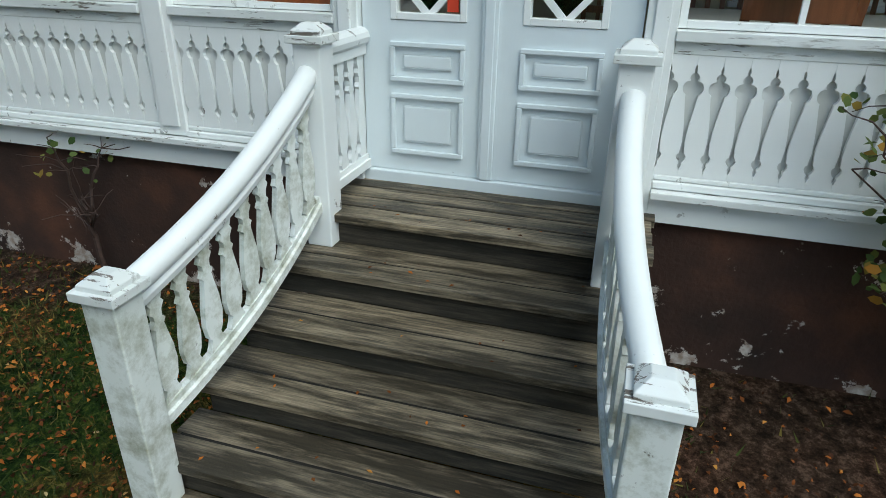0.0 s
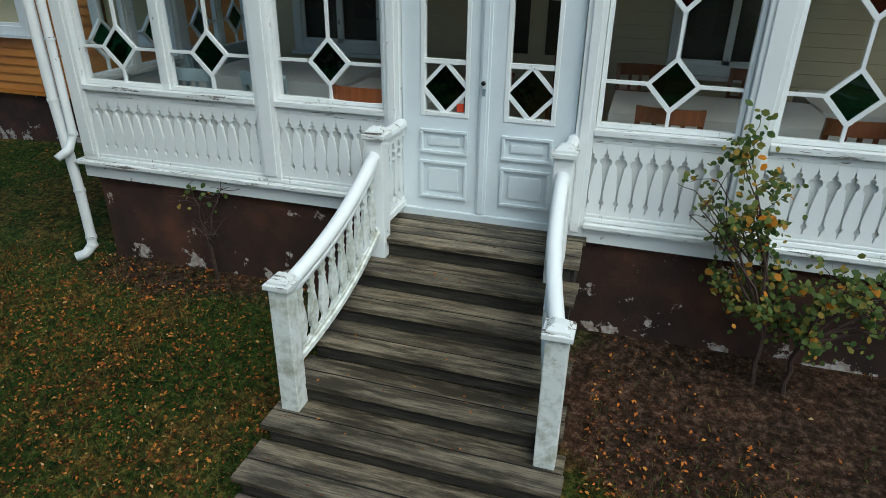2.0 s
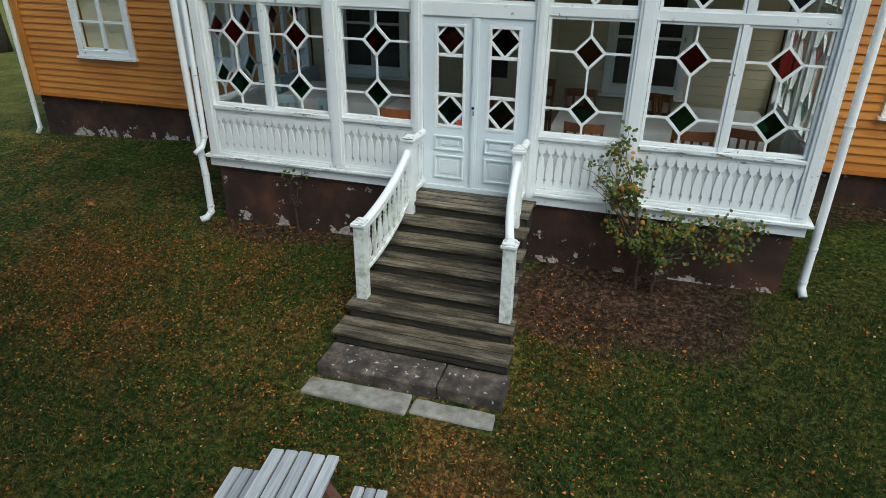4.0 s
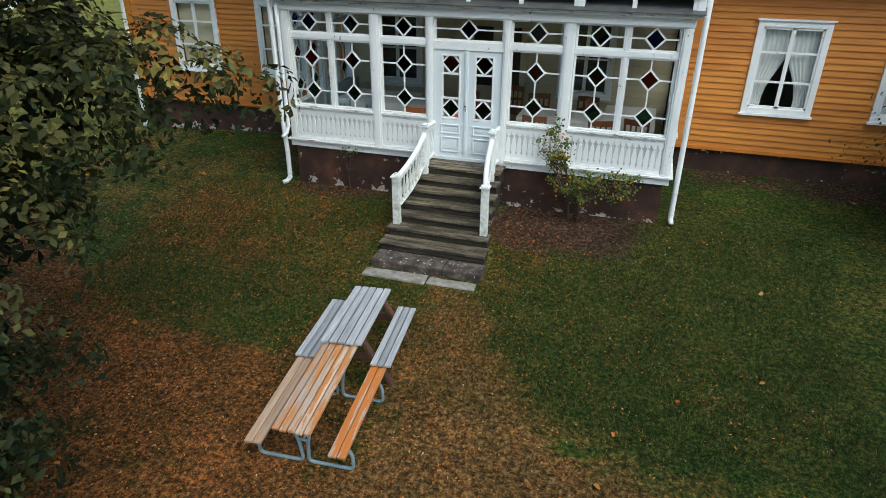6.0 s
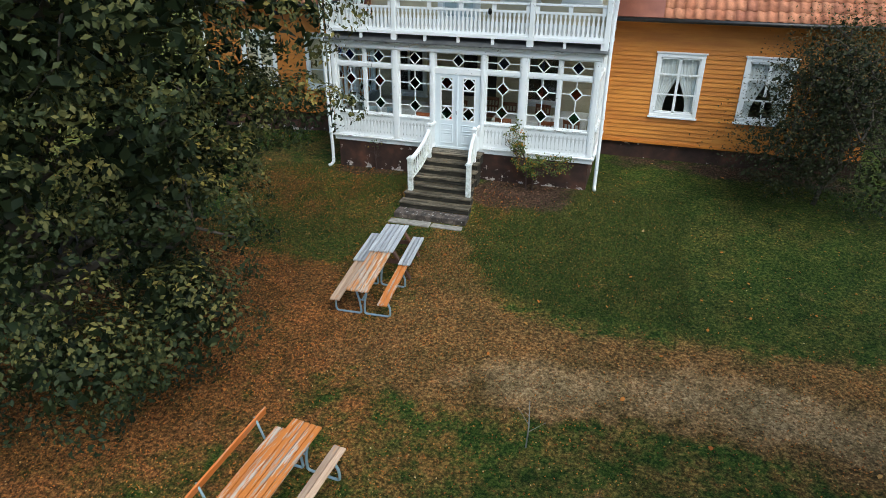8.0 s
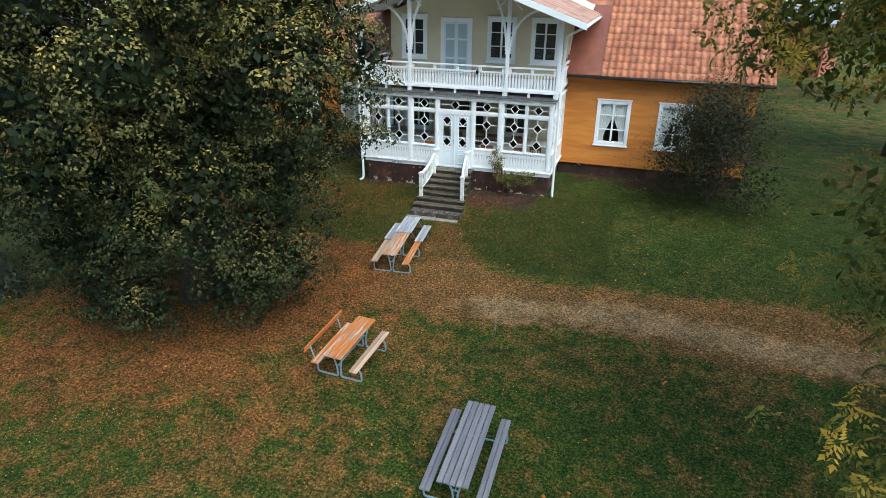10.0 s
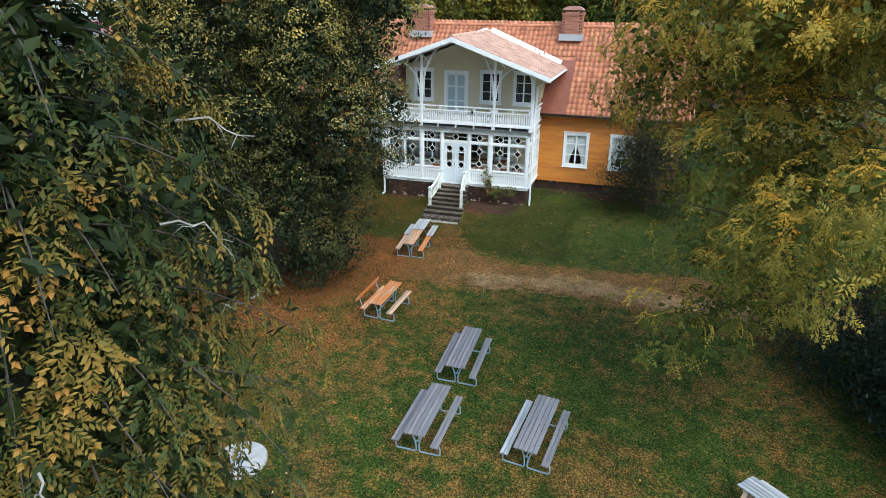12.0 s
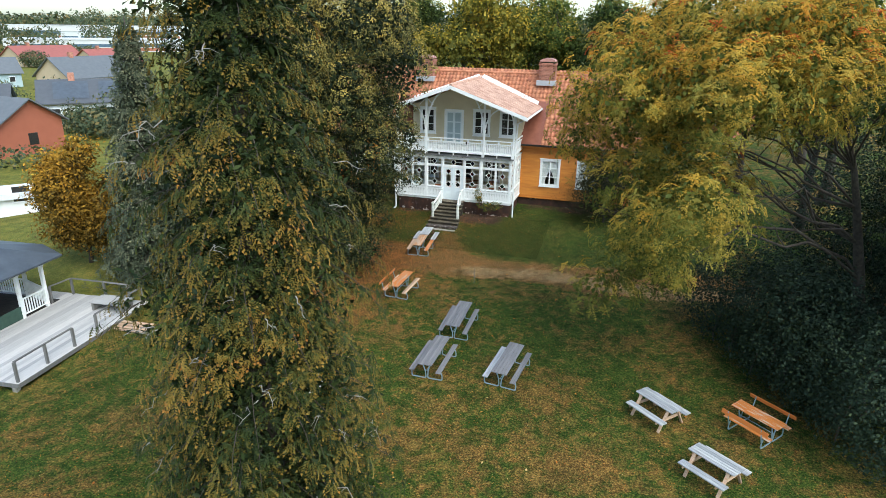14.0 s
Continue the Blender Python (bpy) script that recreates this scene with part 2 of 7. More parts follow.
def glass(name, tint=(1, 1, 1), thin=0.0):
    m = bpy.data.materials.new(name)
    m.use_nodes = True
    nt = m.node_tree
    nt.nodes.remove(nt.nodes["Principled BSDF"])
    tr = nt.nodes.new("ShaderNodeBsdfTransparent")
    tr.inputs["Color"].default_value = (*tint, 1)
    gl = nt.nodes.new("ShaderNodeBsdfGlossy")
    gl.inputs["Roughness"].default_value = 0.02
    lw = node(nt, "ShaderNodeLayerWeight", Blend=0.5)
    fac = math_of(nt, "ADD", math_of(nt, "MULTIPLY", math_of(nt, "POWER", lw.outputs["Facing"], 5.0), 0.95), 0.045)
    mx = nt.nodes.new("ShaderNodeMixShader")
    nt.links.new(fac, mx.inputs[0])
    nt.links.new(tr.outputs[0], mx.inputs[1])
    nt.links.new(gl.outputs[0], mx.inputs[2])
    nt.links.new(mx.outputs[0], nt.nodes["Material Output"].inputs["Surface"])
    return m


GLASS = glass("window_glass", (0.90, 0.93, 0.92))
RED_GLASS = glass("red_glass", (0.20, 0.012, 0.012))
GREEN_GLASS = glass("green_glass", (0.012, 0.075, 0.03))
BLUE_GLASS = glass("blue_glass", (0.02, 0.035, 0.20))


def leaf_mat(name, stops, trans=0.3, rough=0.6):
    m, nt, p = mat(name, rough)
    p.inputs["Specular IOR Level"].default_value = 0.15
    at = nt.nodes.new("ShaderNodeAttribute")
    at.attribute_name = "tone"
    col = ramp(nt, at.outputs["Fac"], stops)
    v = coords(nt)
    d = ramp(nt, noise_of(nt, v, 0.8, 3), [(0.3, (0.72, 0.78, 0.7)), (0.7, (1.15, 1.1, 1.0))])
    col = mix(nt, 1.0, col, d, "MULTIPLY")
    nt.links.new(col, p.inputs["Base Color"])
    t = nt.nodes.new("ShaderNodeBsdfTranslucent")
    nt.links.new(col, t.inputs["Color"])
    mx = nt.nodes.new("ShaderNodeMixShader")
    mx.inputs[0].default_value = trans
    nt.links.new(p.outputs[0], mx.inputs[1])
    nt.links.new(t.outputs[0], mx.inputs[2])
    nt.links.new(mx.outputs[0], nt.nodes["Material Output"].inputs["Surface"])
    return m


LINDEN = leaf_mat("linden_leaves", [(0.0, (0.008, 0.015, 0.007)), (0.4, (0.028, 0.038, 0.014)), (0.66, (0.105, 0.10, 0.034)), (0.85, (0.26, 0.21, 0.06)), (1.0, (0.46, 0.34, 0.09))], 0.12)
ROWAN = leaf_mat("rowan_leaves", [(0.0, (0.025, 0.045, 0.012)), (0.30, (0.13, 0.15, 0.032)), (0.55, (0.36, 0.28, 0.055)), (0.8, (0.60, 0.37, 0.055)), (0.96, (0.62, 0.29, 0.035)), (1.0, (0.45, 0.08, 0.02))], 0.42)
ARBOR = leaf_mat("conifer_sprays", [(0.0, (0.012, 0.022, 0.008)), (0.32, (0.045, 0.060, 0.015)), (0.55, (0.150, 0.110, 0.022)), (0.8, (0.25, 0.155, 0.032)), (0.94, (0.33, 0.15, 0.034)), (1.0, (0.42, 0.10, 0.03))], 0.15)
SPRUCE = leaf_mat("blue_grey_spruce_needles", [(0.0, (0.045, 0.058, 0.038)), (0.6, (0.12, 0.135, 0.09)), (1.0, (0.26, 0.24, 0.15))], 0.1)
GOLD = leaf_mat("golden_autumn_leaves", [(0.0, (0.07, 0.052, 0.013)), (0.4, (0.24, 0.14, 0.024)), (0.75, (0.46, 0.24, 0.03)), (1.0, (0.62, 0.36, 0.05))])
OAK = leaf_mat("green_yellow_leaves", [(0.0, (0.03, 0.055, 0.016)), (0.5, (0.10, 0.13, 0.025)), (0.8, (0.28, 0.24, 0.035)), (1.0, (0.46, 0.30, 0.035))])
OAK_GOLD = leaf_mat("golden_green_leaves", [(0.0, (0.06, 0.075, 0.016)), (0.45, (0.20, 0.18, 0.03)), (0.8, (0.42, 0.30, 0.035)), (1.0, (0.55, 0.33, 0.035))])
OAK_DARK = leaf_mat("dark_green_leaves", [(0.0, (0.02, 0.035, 0.012)), (0.5, (0.05, 0.075, 0.018)), (0.85, (0.12, 0.14, 0.03)), (1.0, (0.25, 0.2, 0.04))])
HEDGE = leaf_mat("dark_evergreen_leaves", [(0.0, (0.012, 0.024, 0.016)), (0.8, (0.028, 0.045, 0.028)), (1.0, (0.05, 0.07, 0.03))], 0.1)
SHRUB = leaf_mat("brownish_shrub_leaves", [(0.0, (0.022, 0.030, 0.016)), (0.6, (0.055, 0.058, 0.026)), (0.88, (0.13, 0.085, 0.03)), (1.0, (0.34, 0.14, 0.03))])
ROSE = leaf_mat("rose_leaves", [(0.0, (0.045, 0.082, 0.026)), (0.6, (0.120, 0.160, 0.045)), (0.86, (0.24, 0.20, 0.045)), (0.97, (0.42, 0.20, 0.03)), (1.0, (0.62, 0.22, 0.02))])
LITTER = leaf_mat("fallen_leaves", [(0.0, (0.05, 0.020, 0.010)), (0.45, (0.26, 0.084, 0.021)), (0.8, (0.52, 0.165, 0.030)), (0.96, (0.54, 0.25, 0.06)), (1.0, (0.62, 0.47, 0.26))], 0.1, 0.8)
BLADES = leaf_mat("grass_blades", [(0.0, (0.022, 0.040, 0.010)), (0.6, (0.058, 0.080, 0.020)), (1.0, (0.20, 0.15, 0.04))], 0.2, 0.6)
FAR_WOOD = leaf_mat("distant_woods", [(0.0, (0.05, 0.07, 0.04)), (0.7, (0.09, 0.11, 0.06)), (1.0, (0.2, 0.15, 0.06))], 0.1)

# ---- mesh helpers ----


class Solid:
    """Collects vertices and faces of one mesh."""

    def __init__(self):
        self.v, self.f = [], []

    def add(self, verts, faces):
        n = len(self.v)
        self.v += [tuple(p) for p in verts]
        self.f += [tuple(i + n for i in q) for q in faces]
        return self

    def box(self, x0, x1, y0, y1, z0, z1, m=None):
        p = [Vector(q) for q in ((x0, y0, z0), (x1, y0, z0), (x1, y1, z0), (x0, y1, z0), (x0, y0, z1), (x1, y0, z1), (x1, y1, z1), (x0, y1, z1))]
        if m is not None:
            p = [m @ q for q in p]
        return self.add(p, [(0, 3, 2, 1), (4, 5, 6, 7), (0, 1, 5, 4), (1, 2, 6, 5), (2, 3, 7, 6), (3, 0, 4, 7)])

    def beam(self, a, b, w, h, up=(0, 0, 1)):
        """A bar of width w and height h from a to b."""
        a, b = Vector(a), Vector(b)
        d = (b - a).normalized()
        s = d.cross(Vector(up)).normalized() * (w / 2)
        u = s.cross(d).normalized() * (h / 2)
        p = [c + i * s + j * u for c in (a, b) for i, j in ((-1, -1), (1, -1), (1, 1), (-1, 1))]
        return self.add(p, [(0, 3, 2, 1), (4, 5, 6, 7), (0, 1, 5, 4), (1, 2, 6, 5), (2, 3, 7, 6), (3, 0, 4, 7)])

    def tube(self, pts, r, n=8, caps=True):
        pts = [Vector(p) for p in pts]
        rs = r if isinstance(r, (list, tuple)) else [r] * len(pts)
        verts, ref = [], None
        for i, p in enumerate(pts):
            d = (pts[min(i + 1, len(pts) - 1)] - pts[max(i - 1, 0)]).normalized()
            if ref is None:
                ref = Vector((1, 0, 0)) if abs(d.x) < 0.8 else Vector((0, 1, 0))
            s = (ref - d * ref.dot(d)).normalized()
            ref = s
            u = d.cross(s)
            verts += [p + float(rs[i]) * (math.cos(k * math.tau / n) * s + math.sin(k * math.tau / n) * u) for k in range(n)]
        faces = [(i * n + k, i * n + (k + 1) % n, (i + 1) * n + (k + 1) % n, (i + 1) * n + k) for i in range(len(pts) - 1) for k in range(n)]
        if caps:
            faces += [tuple(range(n))[::-1], tuple(range((len(pts) - 1) * n, len(pts) * n))]
        return self.add(verts, faces)

    def sweep(self, pts, prof):
        """A profile of (sideways, up) points carried along a path."""
        n, vs = len(prof), []
        pts = [Vector(p) for p in pts]
        for i, p in enumerate(pts):
            d = (pts[min(i + 1, len(pts) - 1)] - pts[max(i - 1, 0)]).normalized()
            s = d.cross(Vector((0, 0, 1))).normalized()
            vs += [p + s * a + Vector((0, 0, b)) for a, b in prof]
        return self.add(vs, [(i * n + k, i * n + (k + 1) % n, (i + 1) * n + (k + 1) % n, (i + 1) * n + k) for i in range(len(pts) - 1) for k in range(n)] + [tuple(range(n)), tuple(range(len(vs) - n, len(vs)))[::-1]])

    def prism(self, poly, m, depth):
        """A polygon in a plane, pushed along that plane's normal."""
        n = len(poly)
        a = [m @ Vector((x, y, 0)) for x, y in poly]
        b = [m @ Vector((x, y, depth)) for x, y in poly]
        return self.add(a + b, [tuple(range(n))[::-1], tuple(range(n, 2 * n))] + [(i, (i + 1) % n, n + (i + 1) % n, n + i) for i in range(n)])

    def strip(self, left, right, depth):
        """A flat board with shaped sides: two lists of (x, z), pushed along y."""
        n = len(left)
        v = [(x, 0, z) for x, z in left] + [(x, 0, z) for x, z in right] + [(x, depth, z) for x, z in left] + [(x, depth, z) for x, z in right]
        f = []
        for i in range(n - 1):
            f += [(i, n + i, n + i + 1, i + 1), (2 * n + i, 2 * n + i + 1, 3 * n + i + 1, 3 * n + i), (i, i + 1, 2 * n + i + 1, 2 * n + i), (n + i, 3 * n + i, 3 * n + i + 1, n + i + 1)]
        f += [(0, 2 * n, 3 * n, n), (n - 1, 2 * n - 1, 4 * n - 1, 3 * n - 1)]
        return self.add(v, f)

    def mesh(self, name, material=None, smooth=False, bevel=0.0, segs=2):
        me = bpy.data.meshes.new(name)
        me.from_pydata(self.v, [], self.f)
        if bevel:
            bm = bmesh.new()
            bm.from_mesh(me)
            bmesh.ops.recalc_face_normals(bm, faces=bm.faces)
            es = [e for e in bm.edges if len(e.link_faces) == 2 and e.calc_face_angle(0) > 0.5]
            bmesh.ops.bevel(bm, geom=es, offset=bevel, segments=segs, affect="EDGES", profile=0.5)
            bm.to_mesh(me)
            bm.free()
        if smooth:
            me.shade_smooth()
        if material:
            me.materials.append(material)
        return me


def thing(name, label, category, m=None, group="", kind=""):
    ob = new(name)
    ob.empty_display_size = 0.2
    if m is not None:
        ob.matrix_world = m
    return tagged(ob, label, category, group, kind)


def part(name, solid, material, parent, label="", smooth=False, bevel=0.0, m=None):
    """One mesh object under a thing or under a part."""
    me = solid.mesh(name, material, smooth, bevel) if isinstance(solid, Solid) else solid
    ob = new(name, me)
    ob.parent = parent
    if m is not None:
        ob.matrix_local = m
    return tagged(ob, label)


def leaves_mesh(name, verts, nper, faces, material, tone=None):
    """A mesh of many equal small pieces from an array (pieces, corners, 3)."""
    k = len(verts)
    me = bpy.data.meshes.new(name)
    me.vertices.add(k * nper)
    me.vertices.foreach_set("co", verts.reshape(-1).astype(np.float32))
    f = np.array(faces, dtype=np.int32)
    lens = f.shape[1]
    idx = (np.arange(k, dtype=np.int32)[:, None, None] * nper + f[None]).reshape(-1)
    me.loops.add(len(idx))
    me.loops.foreach_set("vertex_index", idx)
    npoly = len(idx) // lens
    me.polygons.add(npoly)
    me.polygons.foreach_set("loop_start", np.arange(npoly, dtype=np.int32) * lens)
    me.polygons.foreach_set("loop_total", np.full(npoly, lens, dtype=np.int32))
    at = me.attributes.new("tone", "FLOAT", "POINT")
    at.data.foreach_set("value", np.repeat(RNG.uniform(0, 1, k) if tone is None else np.clip(tone, 0, 1), nper).astype(np.float32))
    me.update(calc_edges=True)
    me.materials.append(material)
    return me


RNG = np.random.default_rng(7)

# ---- ground ----
GY = [-1500, -60, -36, -25, -20, -16, -13, -10.5, -6, -4.5, -2.6, -1.2, 0, 2.67, 9, 30, 1500]
GZ = [-1.7, -1.7, -1.6, -1.3, -1.05, -0.85, -0.68, -0.42, -0.20, -0.08, 0.12, 0.36, 0.50, 0.68, 0.75, 0.2, -1.0]


def height(x, y):
    """The lawn's height: it falls away from the house."""
    x, y = np.asarray(x, float), np.asarray(y, float)
    z = 0
    for k, w in ((-1.0, 0.25), (0.0, 0.5), (1.0, 0.25)):
        z = z + w * np.interp(y + k * np.where(y < -3, 1.0, 0.35), GY, GZ)
    left = np.clip((-x - 3.5) / 6, 0, 1)
    f = np.clip((-x - 19) / 16, 0, 1)
    z = z * (1 - f) + np.minimum(z, -1.6) * f
    z = z - left * 0.35 * np.clip((y + 8) / 8, 0, 1)
    z = z - 0.4 * np.clip((-x - 4) / 5, 0, 1) * np.clip((-y - 9) / 5, 0, 1)
    # the hollow under the terrace deck
    lx, ly = (x + 9.85) * 0.9945 + (y + 21.35) * 0.1045, (y + 21.35) * 0.9945 - (x + 9.85) * 0.1045
    f = np.clip(np.minimum(np.minimum(lx + 11, -lx), np.minimum(ly, 7.5 - ly)) / 0.3, 0, 1)
    z = z - f * np.maximum(0, z + 1.36)
    return z + 0.02 * np.sin(1.3 * x + 0.4) * np.sin(1.1 * y) + 0.03 * np.sin(0.37 * x) * np.cos(0.45 * y)


def level(x, y):
    return float(height(x, y))


def soft(v):
    v = np.clip(v, 0, 1)
    return v * v * (3 - 2 * v)


def lawn_edge(x):
    """Where the lawn on either side of the steps ends."""
    return np.interp(x, [-9, -6.8, -4.9, -3.5, -2.3, -1.3, -0.9, 0.9, 1.6, 2.4, 3.4, 5, 9.2, 15], [-1.0, -2.8, -4.0, -4.5, -4.7, -4.5, -2.8, -2.6, -4.0, -4.9, -5.4, -5.6, -5.1, -4.6])


def path_mask(x, y):
    """The trodden leaf-strewn path that crosses the lawn."""
    return 0.85 * soft((lawn_edge(x) - y) / 1.2 + 0.45) * soft((y + 8.4 + 0.25 * np.sin(x * 0.8)) / 0.9) * np.clip((x + 0.6) / 1.6, 0, 1)


def gravel_mask(x, y):
    """Bare gravel in the middle of the path."""
    return 0.8 * np.exp(-((y + 7.0 + 0.25 * np.sin(x * 0.7)) / 0.75) ** 2) * np.clip((x - 1.4) / 1.8, 0, 1)


def litter_mask(x, y):
    """Where the fallen leaves lie thick."""
    a = 0.72 * np.exp(-(((x + 4.4) / 6.4) ** 2 + ((y + 10.6) / 4.8) ** 2))
    b = 0.45 * np.exp(-(((x + 0.6) / 2.6) ** 2 + ((y + 6.4) / 2.2) ** 2))
    c = 0.30 * np.exp(-(((x - 1.2) / 1.0) ** 2 + ((y + 1.5) / 1.2) ** 2))
    c = c + 0.50 * np.exp(-(((x + 3.6) / 2.8) ** 2 + ((y + 1.7) / 1.4) ** 2))
    e = 0.70 * np.exp(-((lawn_edge(x) - y - 0.9) / 0.8) ** 2) * np.clip((-0.6 - x) / 1.0, 0, 1) * np.clip((x + 10) / 2, 0, 1)
    inside = soft((y - lawn_edge(x)) / 0.5 + 0.4) * (x < -0.9)
    return np.clip((a + b + e) * (1 - 0.85 * inside) + c, 0, 1)


def soil_mask(x, y):
    """Bare dark soil along the foot of the veranda."""
    a = np.exp(-(((x - 1.95) / 1.25) ** 6 + ((y + 0.3) / 1.08) ** 4))
    b = 0.7 * np.exp(-(((x + 2.2) / 1.6) ** 6 + ((y + 0.1) / 0.42) ** 4))
    c = 0.6 * np.exp(-(((x - 7.0) / 3.4) ** 6 + ((y - 2.3) / 0.7) ** 4))
    return np.clip(a + b + c, 0, 1)


def lush_mask(x, y):
    """Where the grass grows dark and thick."""
    inside = soft((y - lawn_edge(x) + 0.22 * np.sin(2.1 * x) * np.sin(1.3 * x + 1)) / 1.1 + 0.45)
    a = 0.95 * inside * np.clip((x - 0.7) / 0.5, 0, 1) * np.clip((16 - x) / 3, 0, 1)
    b = 0.40 * inside * np.clip((-0.9 - x) / 0.4, 0, 1) * np.clip((x + 9) / 2, 0, 1)
    c = 0.55 * np.exp(-(((x + 3.0) / 2.0) ** 2 + ((y - lawn_edge(x) - 0.8) / 0.7) ** 2)) * (x < -0.9)
    d = 0.30 * np.exp(-(((x - 5.0) / 7.0) ** 2 + ((y + 9.3) / 0.9) ** 2))
    return np.clip(a + b + c + d, 0, 1)


def mown_mask(x, y):
    """The bright short lawn farther off."""
    return np.clip((-x - 8.5) / 5, 0, 1) * np.clip((y + 26) / 5, 0, 1)


def axis(lo, hi, step, far):
    inner = list(np.arange(lo, hi + step / 2, step))
    out, s, p, q = [], step, lo, hi
    left, right = [], []
    while p > -far:
        s *= 1.35
        p -= s
        q += s
        left.append(p)
        right.append(q)
    return np.array(left[::-1] + inner + right)


def build_ground():
    xs, ys = axis(-17, 20, 0.25, 1600), axis(-34, 4, 0.25, 1600)
    X, Y = np.meshgrid(xs, ys)
    Z = height(X, Y)
    nx, ny = len(xs), len(ys)
    me = bpy.data.meshes.new("ground")
    idx = np.arange(nx * ny).reshape(ny, nx)
    q = np.stack([idx[:-1, :-1], idx[:-1, 1:], idx[1:, 1:], idx[1:, :-1]], -1).reshape(-1, 4)
    me.from_pydata(np.stack([X, Y, Z], -1).reshape(-1, 3).tolist(), [], q.tolist())
    for nm, fn in (("path", path_mask), ("litter", litter_mask), ("lush", lush_mask), ("mown", mown_mask), ("soil", soil_mask), ("gravel", gravel_mask)):
        a = me.attributes.new(nm, "FLOAT", "POINT")
        a.data.foreach_set("value", fn(X, Y).reshape(-1).astype(np.float32))
    me.shade_smooth()
    m, nt, p = mat("lawn_with_leaves", 0.95)
    p.inputs["Specular IOR Level"].default_value = 0.1
    v = coords(nt)
    big = noise_of(nt, v, 0.42, 5, 0.62)
    mid = noise_of(nt, v, 2.6, 6, 0.68)
    fine = noise_of(nt, v, 17.0, 8, 0.8)
    grass = ramp(nt, fine, [(0.41, (0.008, 0.021, 0.004)), (0.52, (0.038, 0.072, 0.011)), (0.62, (0.13, 0.150, 0.028))])
    lush = ramp(nt, fine, [(0.40, (0.007, 0.017, 0.004)), (0.52, (0.030, 0.053, 0.009)), (0.63, (0.115, 0.122, 0.026))])
    mown = ramp(nt, fine, [(0.3, (0.066, 0.082, 0.016)), (0.7, (0.23, 0.215, 0.048))])
    dry = ramp(nt, fine, [(0.41, (0.030, 0.019, 0.006)), (0.52, (0.130, 0.080, 0.022)), (0.62, (0.36, 0.225, 0.065))])
    litter = ramp(nt, fine, [(0.41, (0.030, 0.015, 0.006)), (0.52, (0.160, 0.064, 0.022)), (0.62, (0.45, 0.178, 0.054))])
    gravel = ramp(nt, fine, [(0.40, (0.10, 0.066, 0.030)), (0.52, (0.31, 0.205, 0.095)), (0.63, (0.58, 0.42, 0.23))])

    tan = ramp(nt, fine, [(0.41, (0.036, 0.022, 0.008)), (0.52, (0.165, 0.088, 0.030)), (0.62, (0.42, 0.235, 0.085))])
    soil = ramp(nt, fine, [(0.40, (0.016, 0.009, 0.006)), (0.52, (0.055, 0.030, 0.021)), (0.63, (0.16, 0.10, 0.075))])

    patch = math_of(nt, "ADD", math_of(nt, "MULTIPLY", mid, 0.9), math_of(nt, "MULTIPLY", noise_of(nt, v, 0.9, 5, 0.6), 1.3))

    def cover(nm):
        at = nt.nodes.new("ShaderNodeAttribute")
        at.attribute_name = nm
        return math_of(nt, "ADD", at.outputs["Fac"], math_of(nt, "SUBTRACT", patch, 1.1))
    b = math_of(nt, "ADD", math_of(nt, "MULTIPLY", big, 0.45), math_of(nt, "MULTIPLY", mid, 0.55))
    c = mix(nt, ramp(nt, b, [(0.465, (0, 0, 0)), (0.575, (0.95, 0.95, 0.95))]), grass, dry)
    for nm, col, lo, hi, top in (("mown", mown, 0.1, 0.7, 0.8), ("lush", lush, 0.22, 0.95, 0.84), ("litter", litter, 0.30, 0.66, 0.82), ("path", tan, 0.26, 0.60, 0.85), ("gravel", gravel, 0.28, 0.72, 0.75), ("soil", soil, 0.30, 0.62, 0.92)):
        c = mix(nt, ramp(nt, cover(nm), [(lo, (0, 0, 0)), (hi, (top, top, top))]), c, col)
    c = mix(nt, 1.0, c, ramp(nt, noise_of(nt, v, 1.3, 7, 0.7), [(0.33, (0.62, 0.66, 0.62)), (0.5, (1, 1, 1)), (0.68, (1.45, 1.28, 1.2))]), "MULTIPLY")
    nt.links.new(c, p.inputs["Base Color"])
    bump(nt, p, math_of(nt, "ADD", fine, mid), 1.0, 0.05)
    me.materials.append(m)
    tagged(new("ground", me), "lawn of patchy green and brown grass with fallen autumn leaves", "lawn", kind="structure")


build_ground()


# ---- entrance steps ----
RISE, LAND = 0.142, 1.28
EDGE = [-0.54, -0.78, -1.02, -1.26, -1.51, -1.77, -2.06]
HALF = [0.76, 0.77, 0.79, 0.81, 0.83, 0.88, 0.91]


